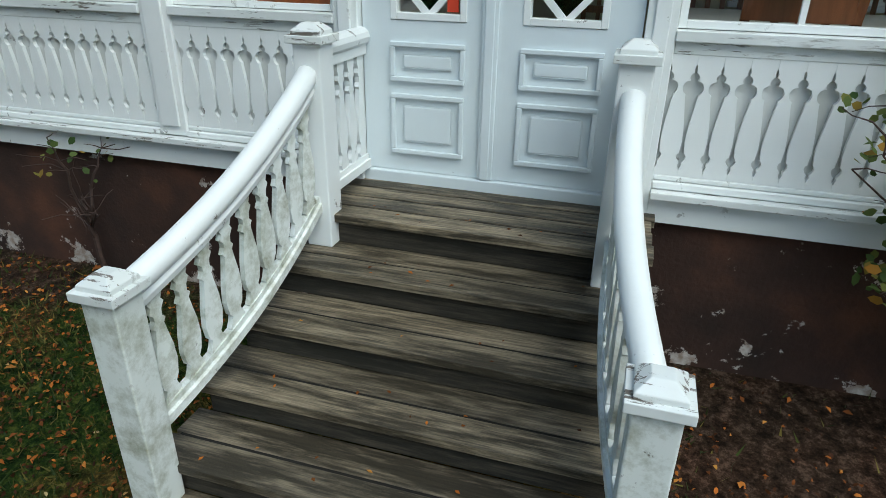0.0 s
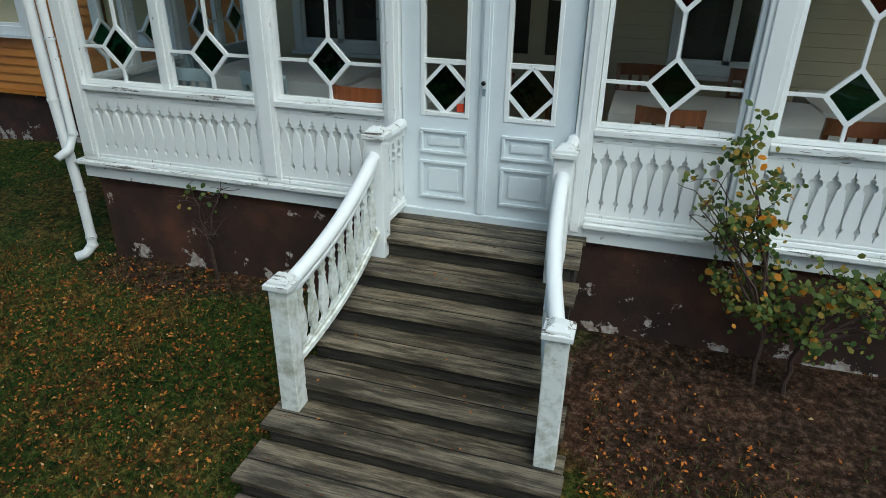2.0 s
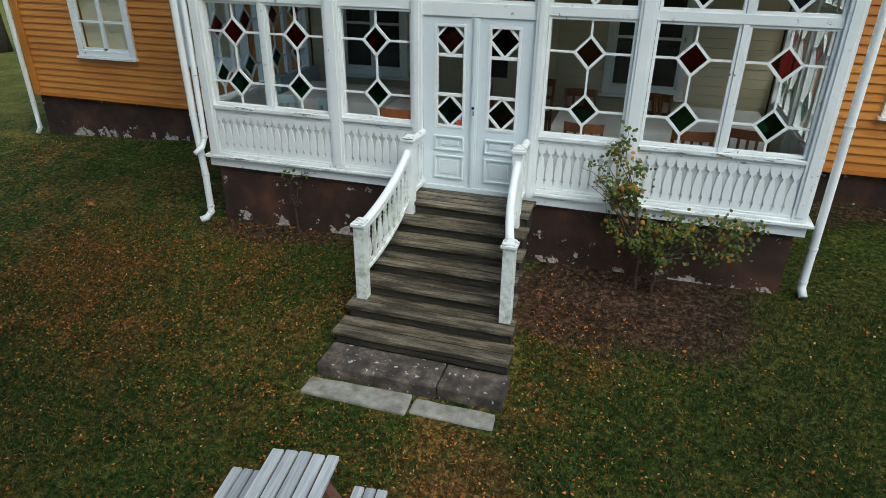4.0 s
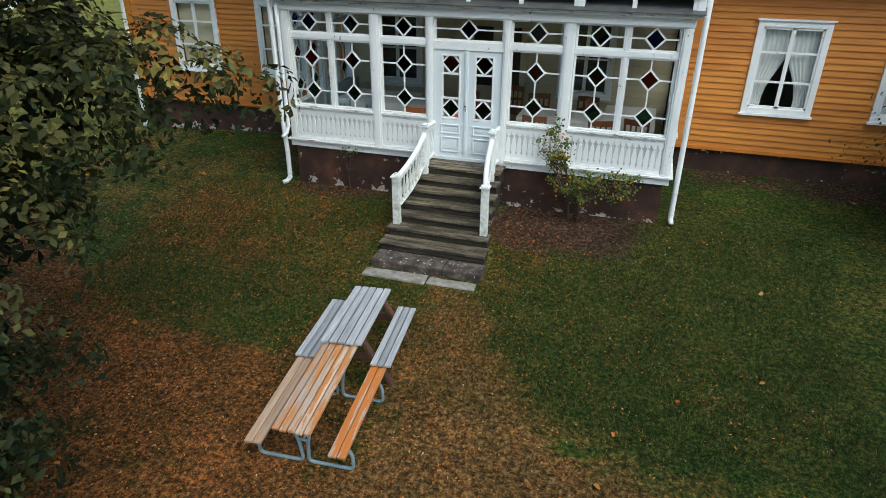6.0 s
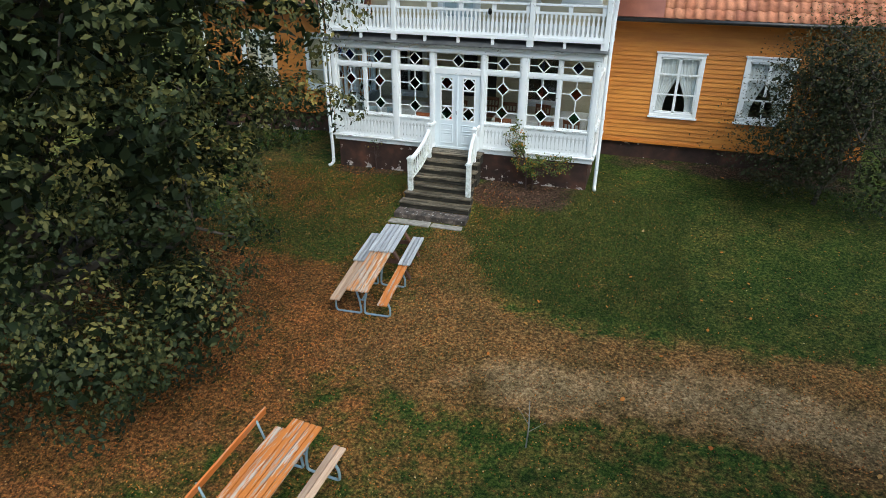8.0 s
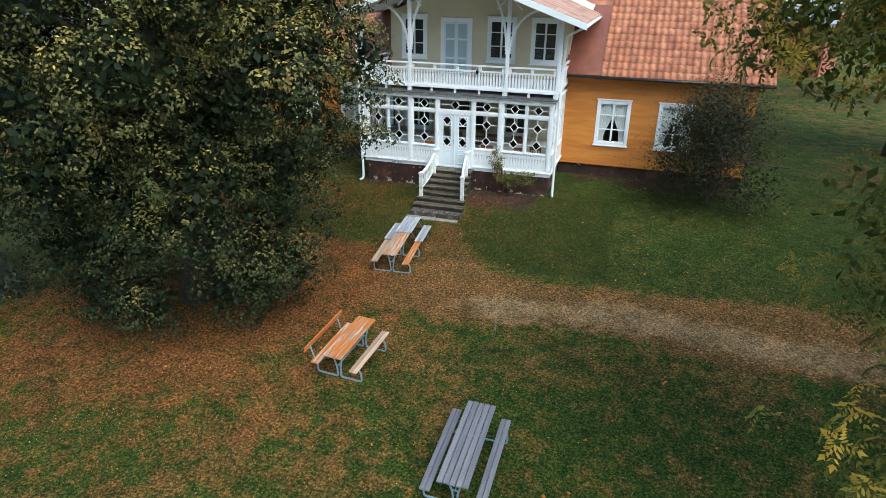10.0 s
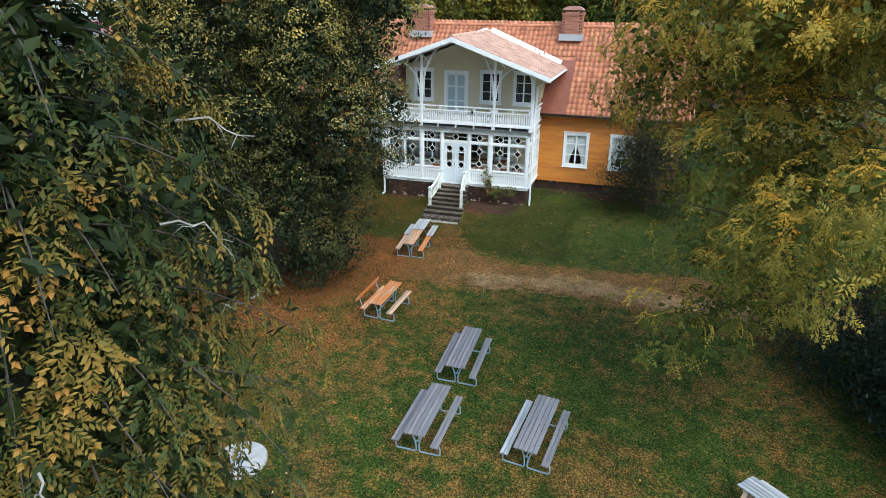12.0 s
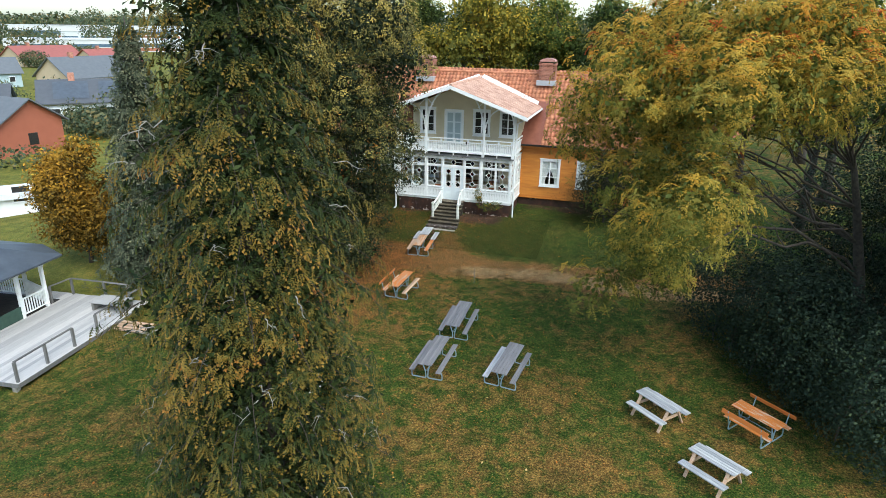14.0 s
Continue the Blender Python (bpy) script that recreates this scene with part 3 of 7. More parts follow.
def build_steps():
    st = thing("entrance_steps", "weathered grey-brown wooden porch steps, wet and worn", "steps")
    for i, (y, h) in enumerate(zip(EDGE, HALF)):
        z = LAND - RISE * i
        back = -0.035 if i == 0 else EDGE[i - 1] + 0.034
        n = 4 if i == 0 else 2
        w = (back - y) / n
        for k in range(n):
            s = Solid().box(-h + random.uniform(-0.012, 0.012), h + random.uniform(-0.012, 0.012), y + k * w + (0.007 if k else 0), y + (k + 1) * w - (0.007 if k < n - 1 else 0), z - 0.036, z + random.uniform(-0.002, 0.002))
            part("plank", s, STEP_WOOD, st, bevel=0.003)
            if k:
                # strip just below the tread, drawing the gap's dirt and shadow line
                part("joint_dirt_shade", Solid().box(-h + 0.03, h - 0.03, y + k * w - 0.0068, y + k * w + 0.0068, z - 0.03, z - 0.005), JOINT, st)
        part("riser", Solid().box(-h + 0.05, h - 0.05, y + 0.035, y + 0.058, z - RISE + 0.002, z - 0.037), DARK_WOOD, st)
    for sx in (-1, 1):
        s = Solid()
        for i, (y, h) in enumerate(zip(EDGE, HALF)):
            z = LAND - RISE * i - 0.04
            x = sx * (h - 0.05)
            s.box(x - 0.025, x + 0.025, y + 0.06, EDGE[i - 1] + 0.07 if i else -0.03, z - 0.16 - 0.1 * (i == 0), z)
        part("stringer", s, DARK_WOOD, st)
    return st


STEPS = build_steps()
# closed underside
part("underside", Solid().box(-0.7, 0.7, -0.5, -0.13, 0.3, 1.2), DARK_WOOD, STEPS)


def build_stones():
    rng = random.Random(3)
    for (x0, x1, y0, y1, top, material, label) in (
            (-0.90, 0.30, -2.42, -2.02, 0.285, STONE_DARK, "dark lichen-spotted stone step under the wooden steps"),
            (0.31, 0.93, -2.40, -2.02, 0.28, STONE_DARK, "dark lichen-spotted stone step, shorter block"),
            (-0.95, 0.10, -2.68, -2.36, 0.150, STONE, "pale grey granite slab lying in the grass"),
            (0.12, 0.90, -2.64, -2.34, 0.145, STONE, "pale grey granite slab, shorter, lying in the grass")):
        s = Solid().box(x0, x1, y0, y1, -0.2, top)
        me = s.mesh("stone_step", material, False, 0.02, 2)
        bm = bmesh.new()
        bm.from_mesh(me)
        bmesh.ops.subdivide_edges(bm, edges=[e for e in bm.edges if e.calc_length() > 0.2], cuts=5, use_grid_fill=True)
        for q in bm.verts:
            q.co += 0.003 * noise.noise_vector(q.co * 9)
        bm.to_mesh(me)
        bm.free()
        tagged(new("stone_step", me), label, "stone step", group="stone steps")


build_stones()


def railing_profile(h, half, phase=0.0):
    """Side profile of a fretted board: bulges and a waist, as (half width, z)."""
    pts = [(0.0, 0.55), (0.05, 0.9), (0.10, 0.62), (0.14, 0.5), (0.18, 0.78), (0.30, 0.98), (0.45, 0.86), (0.58, 0.60), (0.68, 0.42), (0.71, 0.62), (0.75, 0.36), (0.80, 0.40), (0.84, 0.7), (0.88, 0.5), (0.93, 0.72), (1.0, 0.78)]
    return [(half * w, h * t) for t, w in pts]


def build_railing(sx):
    side = thing("stair_railing", "white-painted wooden stair railing with curved handrail and fretted balusters", "railing", group="stair railings")
    lo, up = Vector((sx * 0.762, -1.555, 0)), Vector((sx * 0.607, -0.52, 0))
    for nm, c, z0, z1, mt in (("newel_post", lo, LAND - 5 * RISE + 0.002, 1.40, WHITE_MOSSY), ("newel_post", up, LAND - RISE + 0.002, 1.985, WHITE)):
        hw = 0.058
        p = part(nm, Solid().box(c.x - hw, c.x + hw, c.y - hw, c.y + hw, z0, z1), mt, side, bevel=0.006)
        cap = Solid().box(c.x - 0.078, c.x + 0.078, c.y - 0.078, c.y + 0.078, z1, z1 + 0.03)
        a, b = 0.060, 0.026
        z2, z3, z4 = z1 + 0.03, z1 + 0.046, z1 + 0.074
        ring = [(c.x + i * q, c.y + j * q, z) for q, z in ((a, z2), (a, z3), (b, z4)) for i, j in ((-1, -1), (1, -1), (1, 1), (-1, 1))]
        cap.add(ring, [(k + r * 4, (k + 1) % 4 + r * 4, (k + 1) % 4 + r * 4 + 4, k + r * 4 + 4) for r in (0, 1) for k in range(4)] + [(8, 9, 10, 11)])
        part("post_cap", cap, WHITE_WORN, p, "chipped white pyramid cap", bevel=0.003)

    def on(t, z0, z1, sag):
        """A point of a rail that sags between the posts."""
        q = lo.lerp(up, t)
        ease = t + sag * (t * (1 - t)) * (2 * t - 1) - 0.25 * t * (1 - t)
        bow = -0.035 * sx * math.sin(math.pi * t)
        return Vector((q.x + bow, q.y, z0 + (z1 - z0) * ease))

    ts = [i / 14 for i in range(15)]
    a, b = 0.045, 0.955
    hand = [on(a + (b - a) * t, 1.375, 1.90, 0.0) for t in ts]
    part("handrail", Solid().tube(hand, 0.043, 12), WHITE, side, smooth=True)
    part("handrail_moulding", Solid().sweep(hand, [(-0.023, -0.08), (0.023, -0.08), (0.03, -0.055), (0.023, -0.03), (-0.023, -0.03), (-0.03, -0.055)]), WHITE, side)
    low = [on(a + (b - a) * t, 0.86, 1.36, 0.0) for t in ts]
    part("bottom_rail", Solid().sweep(low, [(-0.027, -0.02), (0.027, -0.02), (0.027, 0.015), (0.016, 0.02), (0.016, 0.045), (-0.016, 0.045), (-0.016, 0.02), (-0.027, 0.015)]), WHITE_MOSSY, side)
    n = 9
    for i in range(n):
        t = (i + 0.7) / (n + 0.4)
        pb, pt = on(a + (b - a) * t, 0.86, 1.36, 0) + Vector((0, 0, 0.03)), on(a + (b - a) * t, 1.375, 1.90, 0) - Vector((0, 0, 0.06))
        h = pt.z - pb.z
        prof = railing_profile(h, 0.043)
        d = (up - lo).normalized()
        slope = 0.5 / 1.09
        bo = Solid()
        s2 = Solid().strip([(-w, z - w * slope) for w, z in prof], [(w, z + w * slope) for w, z in prof], 0.022)
        mm = Matrix(((d.x, -d.y * 1.0, 0, pb.x), (d.y, d.x, 0, pb.y), (0, 0, 1, pb.z), (0, 0, 0, 1)))
        part("baluster", Solid().add([mm @ Vector((x, y - 0.011, z)) for x, y, z in s2.v], s2.f), WHITE_MOSSY, side)
    # short level piece to the wall
    y0, y1 = up.y + 0.058, -0.055
    part("handrail", Solid().tube([(up.x, y0, 1.955), (up.x, y1, 1.955)], 0.043, 12).box(up.x - 0.022, up.x + 0.022, y0, y1, 1.88, 1.925), WHITE, side, "short level handrail to the wall")
    part("bottom_rail", Solid().box(up.x - 0.028, up.x + 0.028, y0, y1, 1.345, 1.385).box(up.x - 0.016, up.x + 0.016, y0, y1, 1.385, 1.41), WHITE, side)
    for i in range(4):
        y = y0 + (y1 - y0) * (i + 0.5) / 4
        prof = railing_profile(0.47, 0.044)
        s2 = Solid().strip([(-w, z) for w, z in prof], [(w, z) for w, z in prof], 0.022)
        part("baluster", Solid().add([(up.x - 0.011 + yy, y + x, 1.41 + z) for x, yy, z in s2.v], s2.f), WHITE, side)


for sx in (-1, 1):
    build_railing(sx)

# ---- veranda ----
VX, VD = 3.50, 2.66          # half width, depth to the house wall
SILL, RAIL0, RAIL1, HEAD = 2.05, 3.285, 3.375, 3.765
VER = thing("veranda", "white-painted glazed wooden veranda with coloured diamond panes", "veranda")


def fret_mesh():
    gap = [(0.0, 0.0004), (0.03, 0.0004), (0.035, 0.004), (0.05, 0.008), (0.06, 0.005), (0.072, 0.015), (0.085, 0.020), (0.096, 0.017), (0.102, 0.010), (0.15, 0.006), (0.20, 0.0085), (0.25, 0.014), (0.30, 0.021), (0.335, 0.026), (0.344, 0.025), (0.350, 0.033), (0.360, 0.039), (0.377, 0.041), (0.391, 0.036), (0.398, 0.026), (0.402, 0.013), (0.409, 0.018), (0.419, 0.018), (0.428, 0.012), (0.433, 0.004), (0.445, 0.006), (0.457, 0.004), (0.465, 0.0004), (0.50, 0.0004)]
    return Solid().strip([(-0.05 + g, z) for z, g in gap], [(0.05 - g, z) for z, g in gap], 0.022).mesh("fret_board", WHITE)


FRET = fret_mesh()
ROW_GLASS = {"top": BLUE_GLASS, "mid": RED_GLASS, "low": GREEN_GLASS}


def diamond_window(x0, x1, z0, z1, diamonds, m, wide=0.15, door=False):
    """Glazed frame from x0 to x1: glazing bars that meet at coloured diamonds. diamonds: (z, row)."""
    xc = (x0 + x1) / 2
    fr = Solid()
    t = 0.03
    for a in ((x0, x0 + t, z0, z1), (x1 - t, x1, z0, z1), (x0 + t, x1 - t, z0, z0 + t), (x0 + t, x1 - t, z1 - t, z1)):
        fr.box(a[0], a[1], -0.028, 0.028, a[2], a[3])
    win = part("window_frame", fr, WHITE, VER, m=m, bevel=0.003)
    r = wide
    b = 0.022
    zs = sorted(z for z, _ in diamonds)
    for i, z in enumerate(zs):
        bars = Solid()
        bars.beam((x0 + t, 0, z), (xc - r, 0, z), b, b, (0, 1, 0))
        bars.beam((xc + r, 0, z), (x1 - t, 0, z), b, b, (0, 1, 0))
        c = [(xc - r, z), (xc, z + r * 1.06), (xc + r, z), (xc, z - r * 1.06)]
        for e, ((ax, az), (bx, bz)) in enumerate(zip(c, c[1:] + c[:1])):
            d = Vector((bx - ax, 0, bz - az)).normalized() * 0.006
            bars.beam((ax - d.x, 0, az - d.z), (bx + d.x, 0, bz + d.z), b + 0.002 + 0.002 * e, b + 0.002 + 0.002 * e, (0, 1, 0))
        if door:
            zz = z + r * 1.06 + 0.004 if z < (z0 + z1) / 2 else z - r * 1.06 - 0.004
            bars.beam((x0 + t, 0, zz), (x1 - t, 0, zz), b + 0.01, b + 0.01, (0, 1, 0))
        else:
            ends = [(z0 + t if i == 0 else zs[i - 1] + r * 1.06, z - r * 1.06 + 0.004)]
            if i == len(zs) - 1:
                ends.append((z + r * 1.06 - 0.004, z1 - t))
            for a, c in ends:
                if c - a > 0.02:
                    bars.beam((xc, 0, a), (xc, 0, c), b, b, (0, 1, 0))
        part("glazing_lattice", bars, WHITE, win)
    pane = Solid().add([(x0 + t, 0.006, z0 + t), (x1 - t, 0.006, z0 + t), (x1 - t, 0.006, z1 - t), (x0 + t, 0.006, z1 - t)], [(0, 1, 2, 3)])
    g = part("pane", pane, GLASS, win)
    g.visible_shadow = False
    for z, row in diamonds:
        q = r - 0.006
        d = Solid().add([(xc - q, -0.004, z), (xc, -0.004, z - q * 1.06), (xc + q, -0.004, z), (xc, -0.004, z + q * 1.06)], [(0, 1, 2, 3)])
        part("diamond_pane", d, ROW_GLASS[row], win, {"top": "blue glass diamond", "mid": "red glass diamond", "low": "green glass diamond"}[row])
    return win


def veranda_bay(x0, x1, units, m, boards=True):
    """One bay between two posts: skirt panel with fretted boards, sill, lower lights and top lights."""
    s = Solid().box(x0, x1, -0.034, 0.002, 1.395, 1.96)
    part("panel_backing", s, BACKING, VER, "white boards behind the cut-outs, greyed to paint recess shade", m=m)
    part("sill", Solid().box(x0, x1, -0.085, 0.05, 2.005, SILL - 0.003).box(x0, x1, -0.06, 0.01, 1.955, 2.003), WHITE_WORN, VER, "flaking white window sill", m=m, bevel=0.004)
    part("base_moulding", Solid().box(x0, x1, -0.078, -0.036, 1.397, 1.43).box(x0, x1, -0.062, -0.036, 1.432, 1.455), WHITE, VER, m=m, bevel=0.006)
    part("transom", Solid().box(x0, x1, -0.045, 0.045, RAIL0, RAIL1), WHITE, VER, m=m, bevel=0.004)
    n = max(1, round((x1 - x0) / 0.1))
    w = (x1 - x0) / n
    for i in range(n):
        o = part("fret_board", FRET, None, VER, m=m @ Matrix.Translation((x0 + (i + 0.5) * w, -0.0575, 1.456)) @ Matrix.Diagonal((w / 0.1, 1, 0.998, 1)))
    for k, (a, b) in enumerate(units):
        diamond_window(a, b, SILL, RAIL0, [(2.345, "low"), (2.94, "mid")], m)
        diamond_window(a, b, RAIL1, HEAD, [((RAIL1 + HEAD) / 2, "top")], m)
        if k:
            x = (units[k - 1][1] + a) / 2
            part("mullion", Solid().box(units[k - 1][1] + 0.002, a - 0.002, -0.041, 0.036, SILL, HEAD), WHITE, VER, m=m, bevel=0.004)


def build_veranda():
    I = Matrix()
    for sx in (-1, 1):
        for x, w, z0, z1 in ((3.465, 0.15, 1.40, 3.80), (1.700, 0.17, 1.40, 3.80), (0.675, 0.12, 1.262, 3.80)):
            part("post", Solid().box(sx * x - w / 2, sx * x + w / 2, -0.075, 0.065, z0, z1).box(sx * x - w / 2 + 0.03, sx * x + w / 2 - 0.03, -0.09, -0.077, z0 + 0.05, z1 - 0.05), WHITE, VER, bevel=0.005)
        veranda_bay(*sorted((sx * 1.615, sx * 0.735)), [tuple(sorted((sx * 1.612, sx * 0.738)))], I)
        a, b = sorted((sx * 3.388, sx * 1.787))
        mid = (a + b) / 2
        veranda_bay(a, b, [(a + 0.003, mid - 0.03), (mid + 0.03, b - 0.003)], I)
        # side wall with two bays
        M = pose(sx * VX, 0, 0, 0, 0, 90 * sx)
        side = [(0.08, 1.28), (1.42, 2.60)]
        for a, b in side:
            aa, bb = (a, b) if sx > 0 else (-b, -a)
            mm = (aa + bb) / 2
            veranda_bay(aa, bb, [(aa + 0.003, mm - 0.03), (mm + 0.03, bb - 0.003)], M)
        for yy in (1.35, 2.63):
            part("post", Solid().box(sx * VX - 0.075, sx * VX + 0.065, yy - 0.068, yy + 0.03 if yy > 2 else yy + 0.068, 1.40, 3.80), WHITE, VER, bevel=0.005)
        part("skirt_board", Solid().box(*sorted((sx * VX, sx * (VX + 0.06))), -0.06, VD, 1.243, 1.36), WHITE, VER)
        part("ledge", Solid().box(*sorted((sx * (VX - 0.04), sx * (VX + 0.11))), -0.06, VD, 1.362, 1.396), WHITE_WORN, VER, "weathered white ledge with flaking paint", bevel=0.004)
        x0, x1 = sorted((sx * 0.735, sx * (VX + 0.06)))
        part("skirt_board", Solid().box(x0, x1, -0.075, -0.03, 1.243, 1.36), WHITE, VER)
        x0, x1 = sorted((sx * 0.735, sx * (VX + 0.11)))
        part("ledge", Solid().box(x0, x1, -0.125, -0.03, 1.362, 1.394), WHITE_WORN, VER, "weathered white ledge with flaking paint", bevel=0.004)
        part("plinth_wall", Solid().box(*sorted((sx * 0.1, sx * (VX - 0.03))), -0.03, 0.12, -0.1, 1.241).box(*sorted((sx * (VX - 0.18), sx * (VX - 0.03))), 0.121, VD, -0.1, 1.241), PLINTH, VER, "dark brown rendered plinth with peeling pale patches")
    part("plinth_wall", Solid().box(-0.098, 0.098, -0.03, 0.12, -0.1, 1.241), PLINTH, VER)
    part("head_beam", Solid().box(-VX - 0.04, VX + 0.04, -0.095, 0.08, HEAD + 0.002, 3.90), WHITE, VER, bevel=0.006)
    for sx in (-1, 1):
        part("head_beam", Solid().box(*sorted((sx * (VX - 0.08), sx * (VX + 0.06))), 0.082, VD, HEAD + 0.002, 3.90), WHITE, VER)
    part("cornice", Solid().box(-VX - 0.12, VX + 0.12, -0.17, VD, 3.902, 3.955), WHITE_WORN, VER, bevel=0.008)
    roof = Solid().add([(-VX - 0.16, -0.22, 3.958), (VX + 0.16, -0.22, 3.958), (VX + 0.16, 0.3, 4.14), (-VX - 0.16, 0.3, 4.14), (-VX - 0.16, -0.22, 3.975), (VX + 0.16, -0.22, 3.975), (VX + 0.16, 0.3, 4.16), (-VX - 0.16, 0.3, 4.16)], [(0, 1, 5, 4), (4, 5, 6, 7), (0, 4, 7, 3), (1, 2, 6, 5), (2, 3, 7, 6), (0, 3, 2, 1)])
    part("apron_roof", roof, APRON_METAL, VER, "dark sheet-metal strip roof")
    part("floor", Solid().box(-VX + 0.1, VX - 0.1, 0.13, VD, 1.20, 1.278), FLOOR_WOOD, VER)
    part("ceiling", Solid().box(-VX + 0.1, VX - 0.1, 0.09, VD, 3.80, 3.898), CREAM, VER)
    # entrance
    part("threshold", Solid().box(-0.613, 0.613, -0.06, 0.06, 1.262, 1.335), DOOR_WHITE, VER, bevel=0.006)
    part("transom", Solid().box(-0.613, 0.613, -0.05, 0.05, 3.235, RAIL1), WHITE, VER, bevel=0.004)
    diamond_window(-0.61, 0.61, RAIL1, HEAD, [((RAIL1 + HEAD) / 2, "top")], I)
    for sx in (-1, 1):
        x0, x1 = sorted((sx * 0.012, sx * 0.608))
        xa, xb = sorted((sx * 0.297 - 0.175, sx * 0.297 + 0.175))
        s = Solid().box(x0, xa, -0.032, 0.02, 1.338, 3.232).box(xb, x1, -0.032, 0.02, 1.338, 3.232)
        s.box(xa, xb, -0.032, 0.02, 1.338, 2.03).box(xa, xb, -0.032, 0.02, 3.16, 3.232)
        leaf = part("door_leaf", s, DOOR_WHITE, VER, "pale panelled door leaf with glazed upper half")
        for z0, z1 in ((1.425, 1.71), (1.765, 1.94)):
            f = Solid()
            for a in ((xa, xb, z0, z0 + 0.022), (xa, xb, z1 - 0.022, z1), (xa, xa + 0.022, z0 + 0.022, z1 - 0.022), (xb - 0.022, xb, z0 + 0.022, z1 - 0.022)):
                f.box(a[0], a[1], -0.052, -0.034, a[2], a[3])
            part("panel_moulding", f, DOOR_WHITE, leaf, bevel=0.004)
            part("raised_panel", Solid().box(xa + 0.06, xb - 0.06, -0.043, -0.034, z0 + 0.06, z1 - 0.055), DOOR_WHITE, leaf, bevel=0.008)
        diamond_window(xa, xb, 2.032, 3.158, [(2.225, "low"), (3.01, "mid")], Matrix.Translation((0, -0.01, 0)), 0.165, True)
    part("astragal", Solid().box(-0.05, 0.022, -0.05, -0.034, 1.34, 3.23).box(-0.035, 0.006, -0.06, -0.0505, 1.34, 3.23), DOOR_WHITE, VER, bevel=0.004)
    part("door_knob", Solid().tube([(-0.014, -0.06, 2.29), (-0.014, -0.085, 2.29), (-0.014, -0.09, 2.29), (-0.014, -0.105, 2.29)], [0.008, 0.008, 0.017, 0.012], 10), BLACK_IRON, VER, "small black iron knob", smooth=True)
    part("lock_plate", Solid().box(-0.024, -0.004, -0.064, -0.061, 2.20, 2.25), STEEL, VER)
    part("sticker", Solid().box(-0.215, -0.165, -0.015, -0.012, 2.07, 2.125), RED_STICKER, VER, "small red and white sticker on the glass")
    part("sticker", Solid().box(-0.213, -0.167, -0.015, -0.012, 2.128, 2.16), PALE_STICKER, VER)


build_veranda()

# ---- main house ----
WALL = 2.67
HX0, HX1 = -9.45, 10.2
HOUSE = thing("house", "orange-yellow wooden house with red tiled roof and dark plinth", "house")
WINS = [(-8.15, -6.90, 1.95, 3.64), (-5.83, -4.60, 1.95, 3.64), (4.77, 6.0, 1.95, 3.64), (6.98, 8.2, 1.95, 3.64)]


def house_window(x0, x1, z0, z1, y, panes=3, curtain=True, parent=None, casing=0.11):
    """Casement window in a white casing: two lights with glazing bars, curtains and a dim room behind."""
    c = casing
    s = Solid()
    s.box(x0, x0 + c, y - 0.05, y + 0.06, z0, z1).box(x1 - c, x1, y - 0.05, y + 0.06, z0, z1)
    s.box(x0 + c, x1 - c, y - 0.05, y + 0.06, z0, z0 + c).box(x0 + c, x1 - c, y - 0.05, y + 0.06, z1 - c, z1)
    w = part("window", s, WHITE, parent, "white-framed casement window", bevel=0.006)
    part("window_hood", Solid().box(x0 - 0.03, x1 + 0.03, y - 0.085, y + 0.02, z1 + 0.002, z1 + 0.035), WHITE, w)
    part("window_sill", Solid().box(x0 - 0.03, x1 + 0.03, y - 0.085, y + 0.02, z0 - 0.04, z0 - 0.002), WHITE, w)
    bars = Solid()
    xm = (x0 + x1) / 2
    a, b = x0 + c, x1 - c
    for u, v in ((a, xm), (xm, b)):
        for q in ((u, u + 0.035, z0 + c, z1 - c), (v - 0.035, v, z0 + c, z1 - c), (u, v, z0 + c, z0 + c + 0.04), (u, v, z1 - c - 0.04, z1 - c)):
            bars.box(q[0], q[1], y - 0.03, y + 0.005, q[2], q[3])
        for k in range(1, panes):
            z = z0 + c + (z1 - z0 - 2 * c) * (k / panes + (0.03 if panes == 3 and k == 2 else 0))
            bars.box(u + 0.035, v - 0.035, y - 0.028, y, z - 0.018, z + 0.018)
    part("sash", bars, WHITE, w)
    g = part("pane", Solid().add([(a, y - 0.01, z0 + c), (b, y - 0.01, z0 + c), (b, y - 0.01, z1 - c), (a, y - 0.01, z1 - c)], [(0, 1, 2, 3)]), GLASS, w)
    g.visible_shadow = False
    if curtain:
        for sx in (-1, 1):
            n = 22
            left, right = [], []
            s = Solid()
            rows = 8
            vs = []
            for i in range(rows + 1):
                t = i / rows
                half = (b - a) / 2
                wid = half * (0.99 - 0.55 * math.sin(min(1, max(0, 0.66 - t) * 1.7) * math.pi / 2) ** 1.3)
                for k in range(n + 1):
                    f = k / n
                    x = (a + wid * f) if sx < 0 else (b - wid * f)
                    vs.append((x, y + 0.09 + 0.018 * math.sin(f * 40) * (0.4 + 0.6 * t), z0 + c + (z1 - z0 - 2 * c) * t))
            s.add(vs, [(i * (n + 1) + k, i * (n + 1) + k + 1, (i + 1) * (n + 1) + k + 1, (i + 1) * (n + 1) + k) for i in range(rows) for k in range(n)])
            part("curtain", s, CURTAIN, w, "thin white curtain drawn aside", smooth=True)
    return w


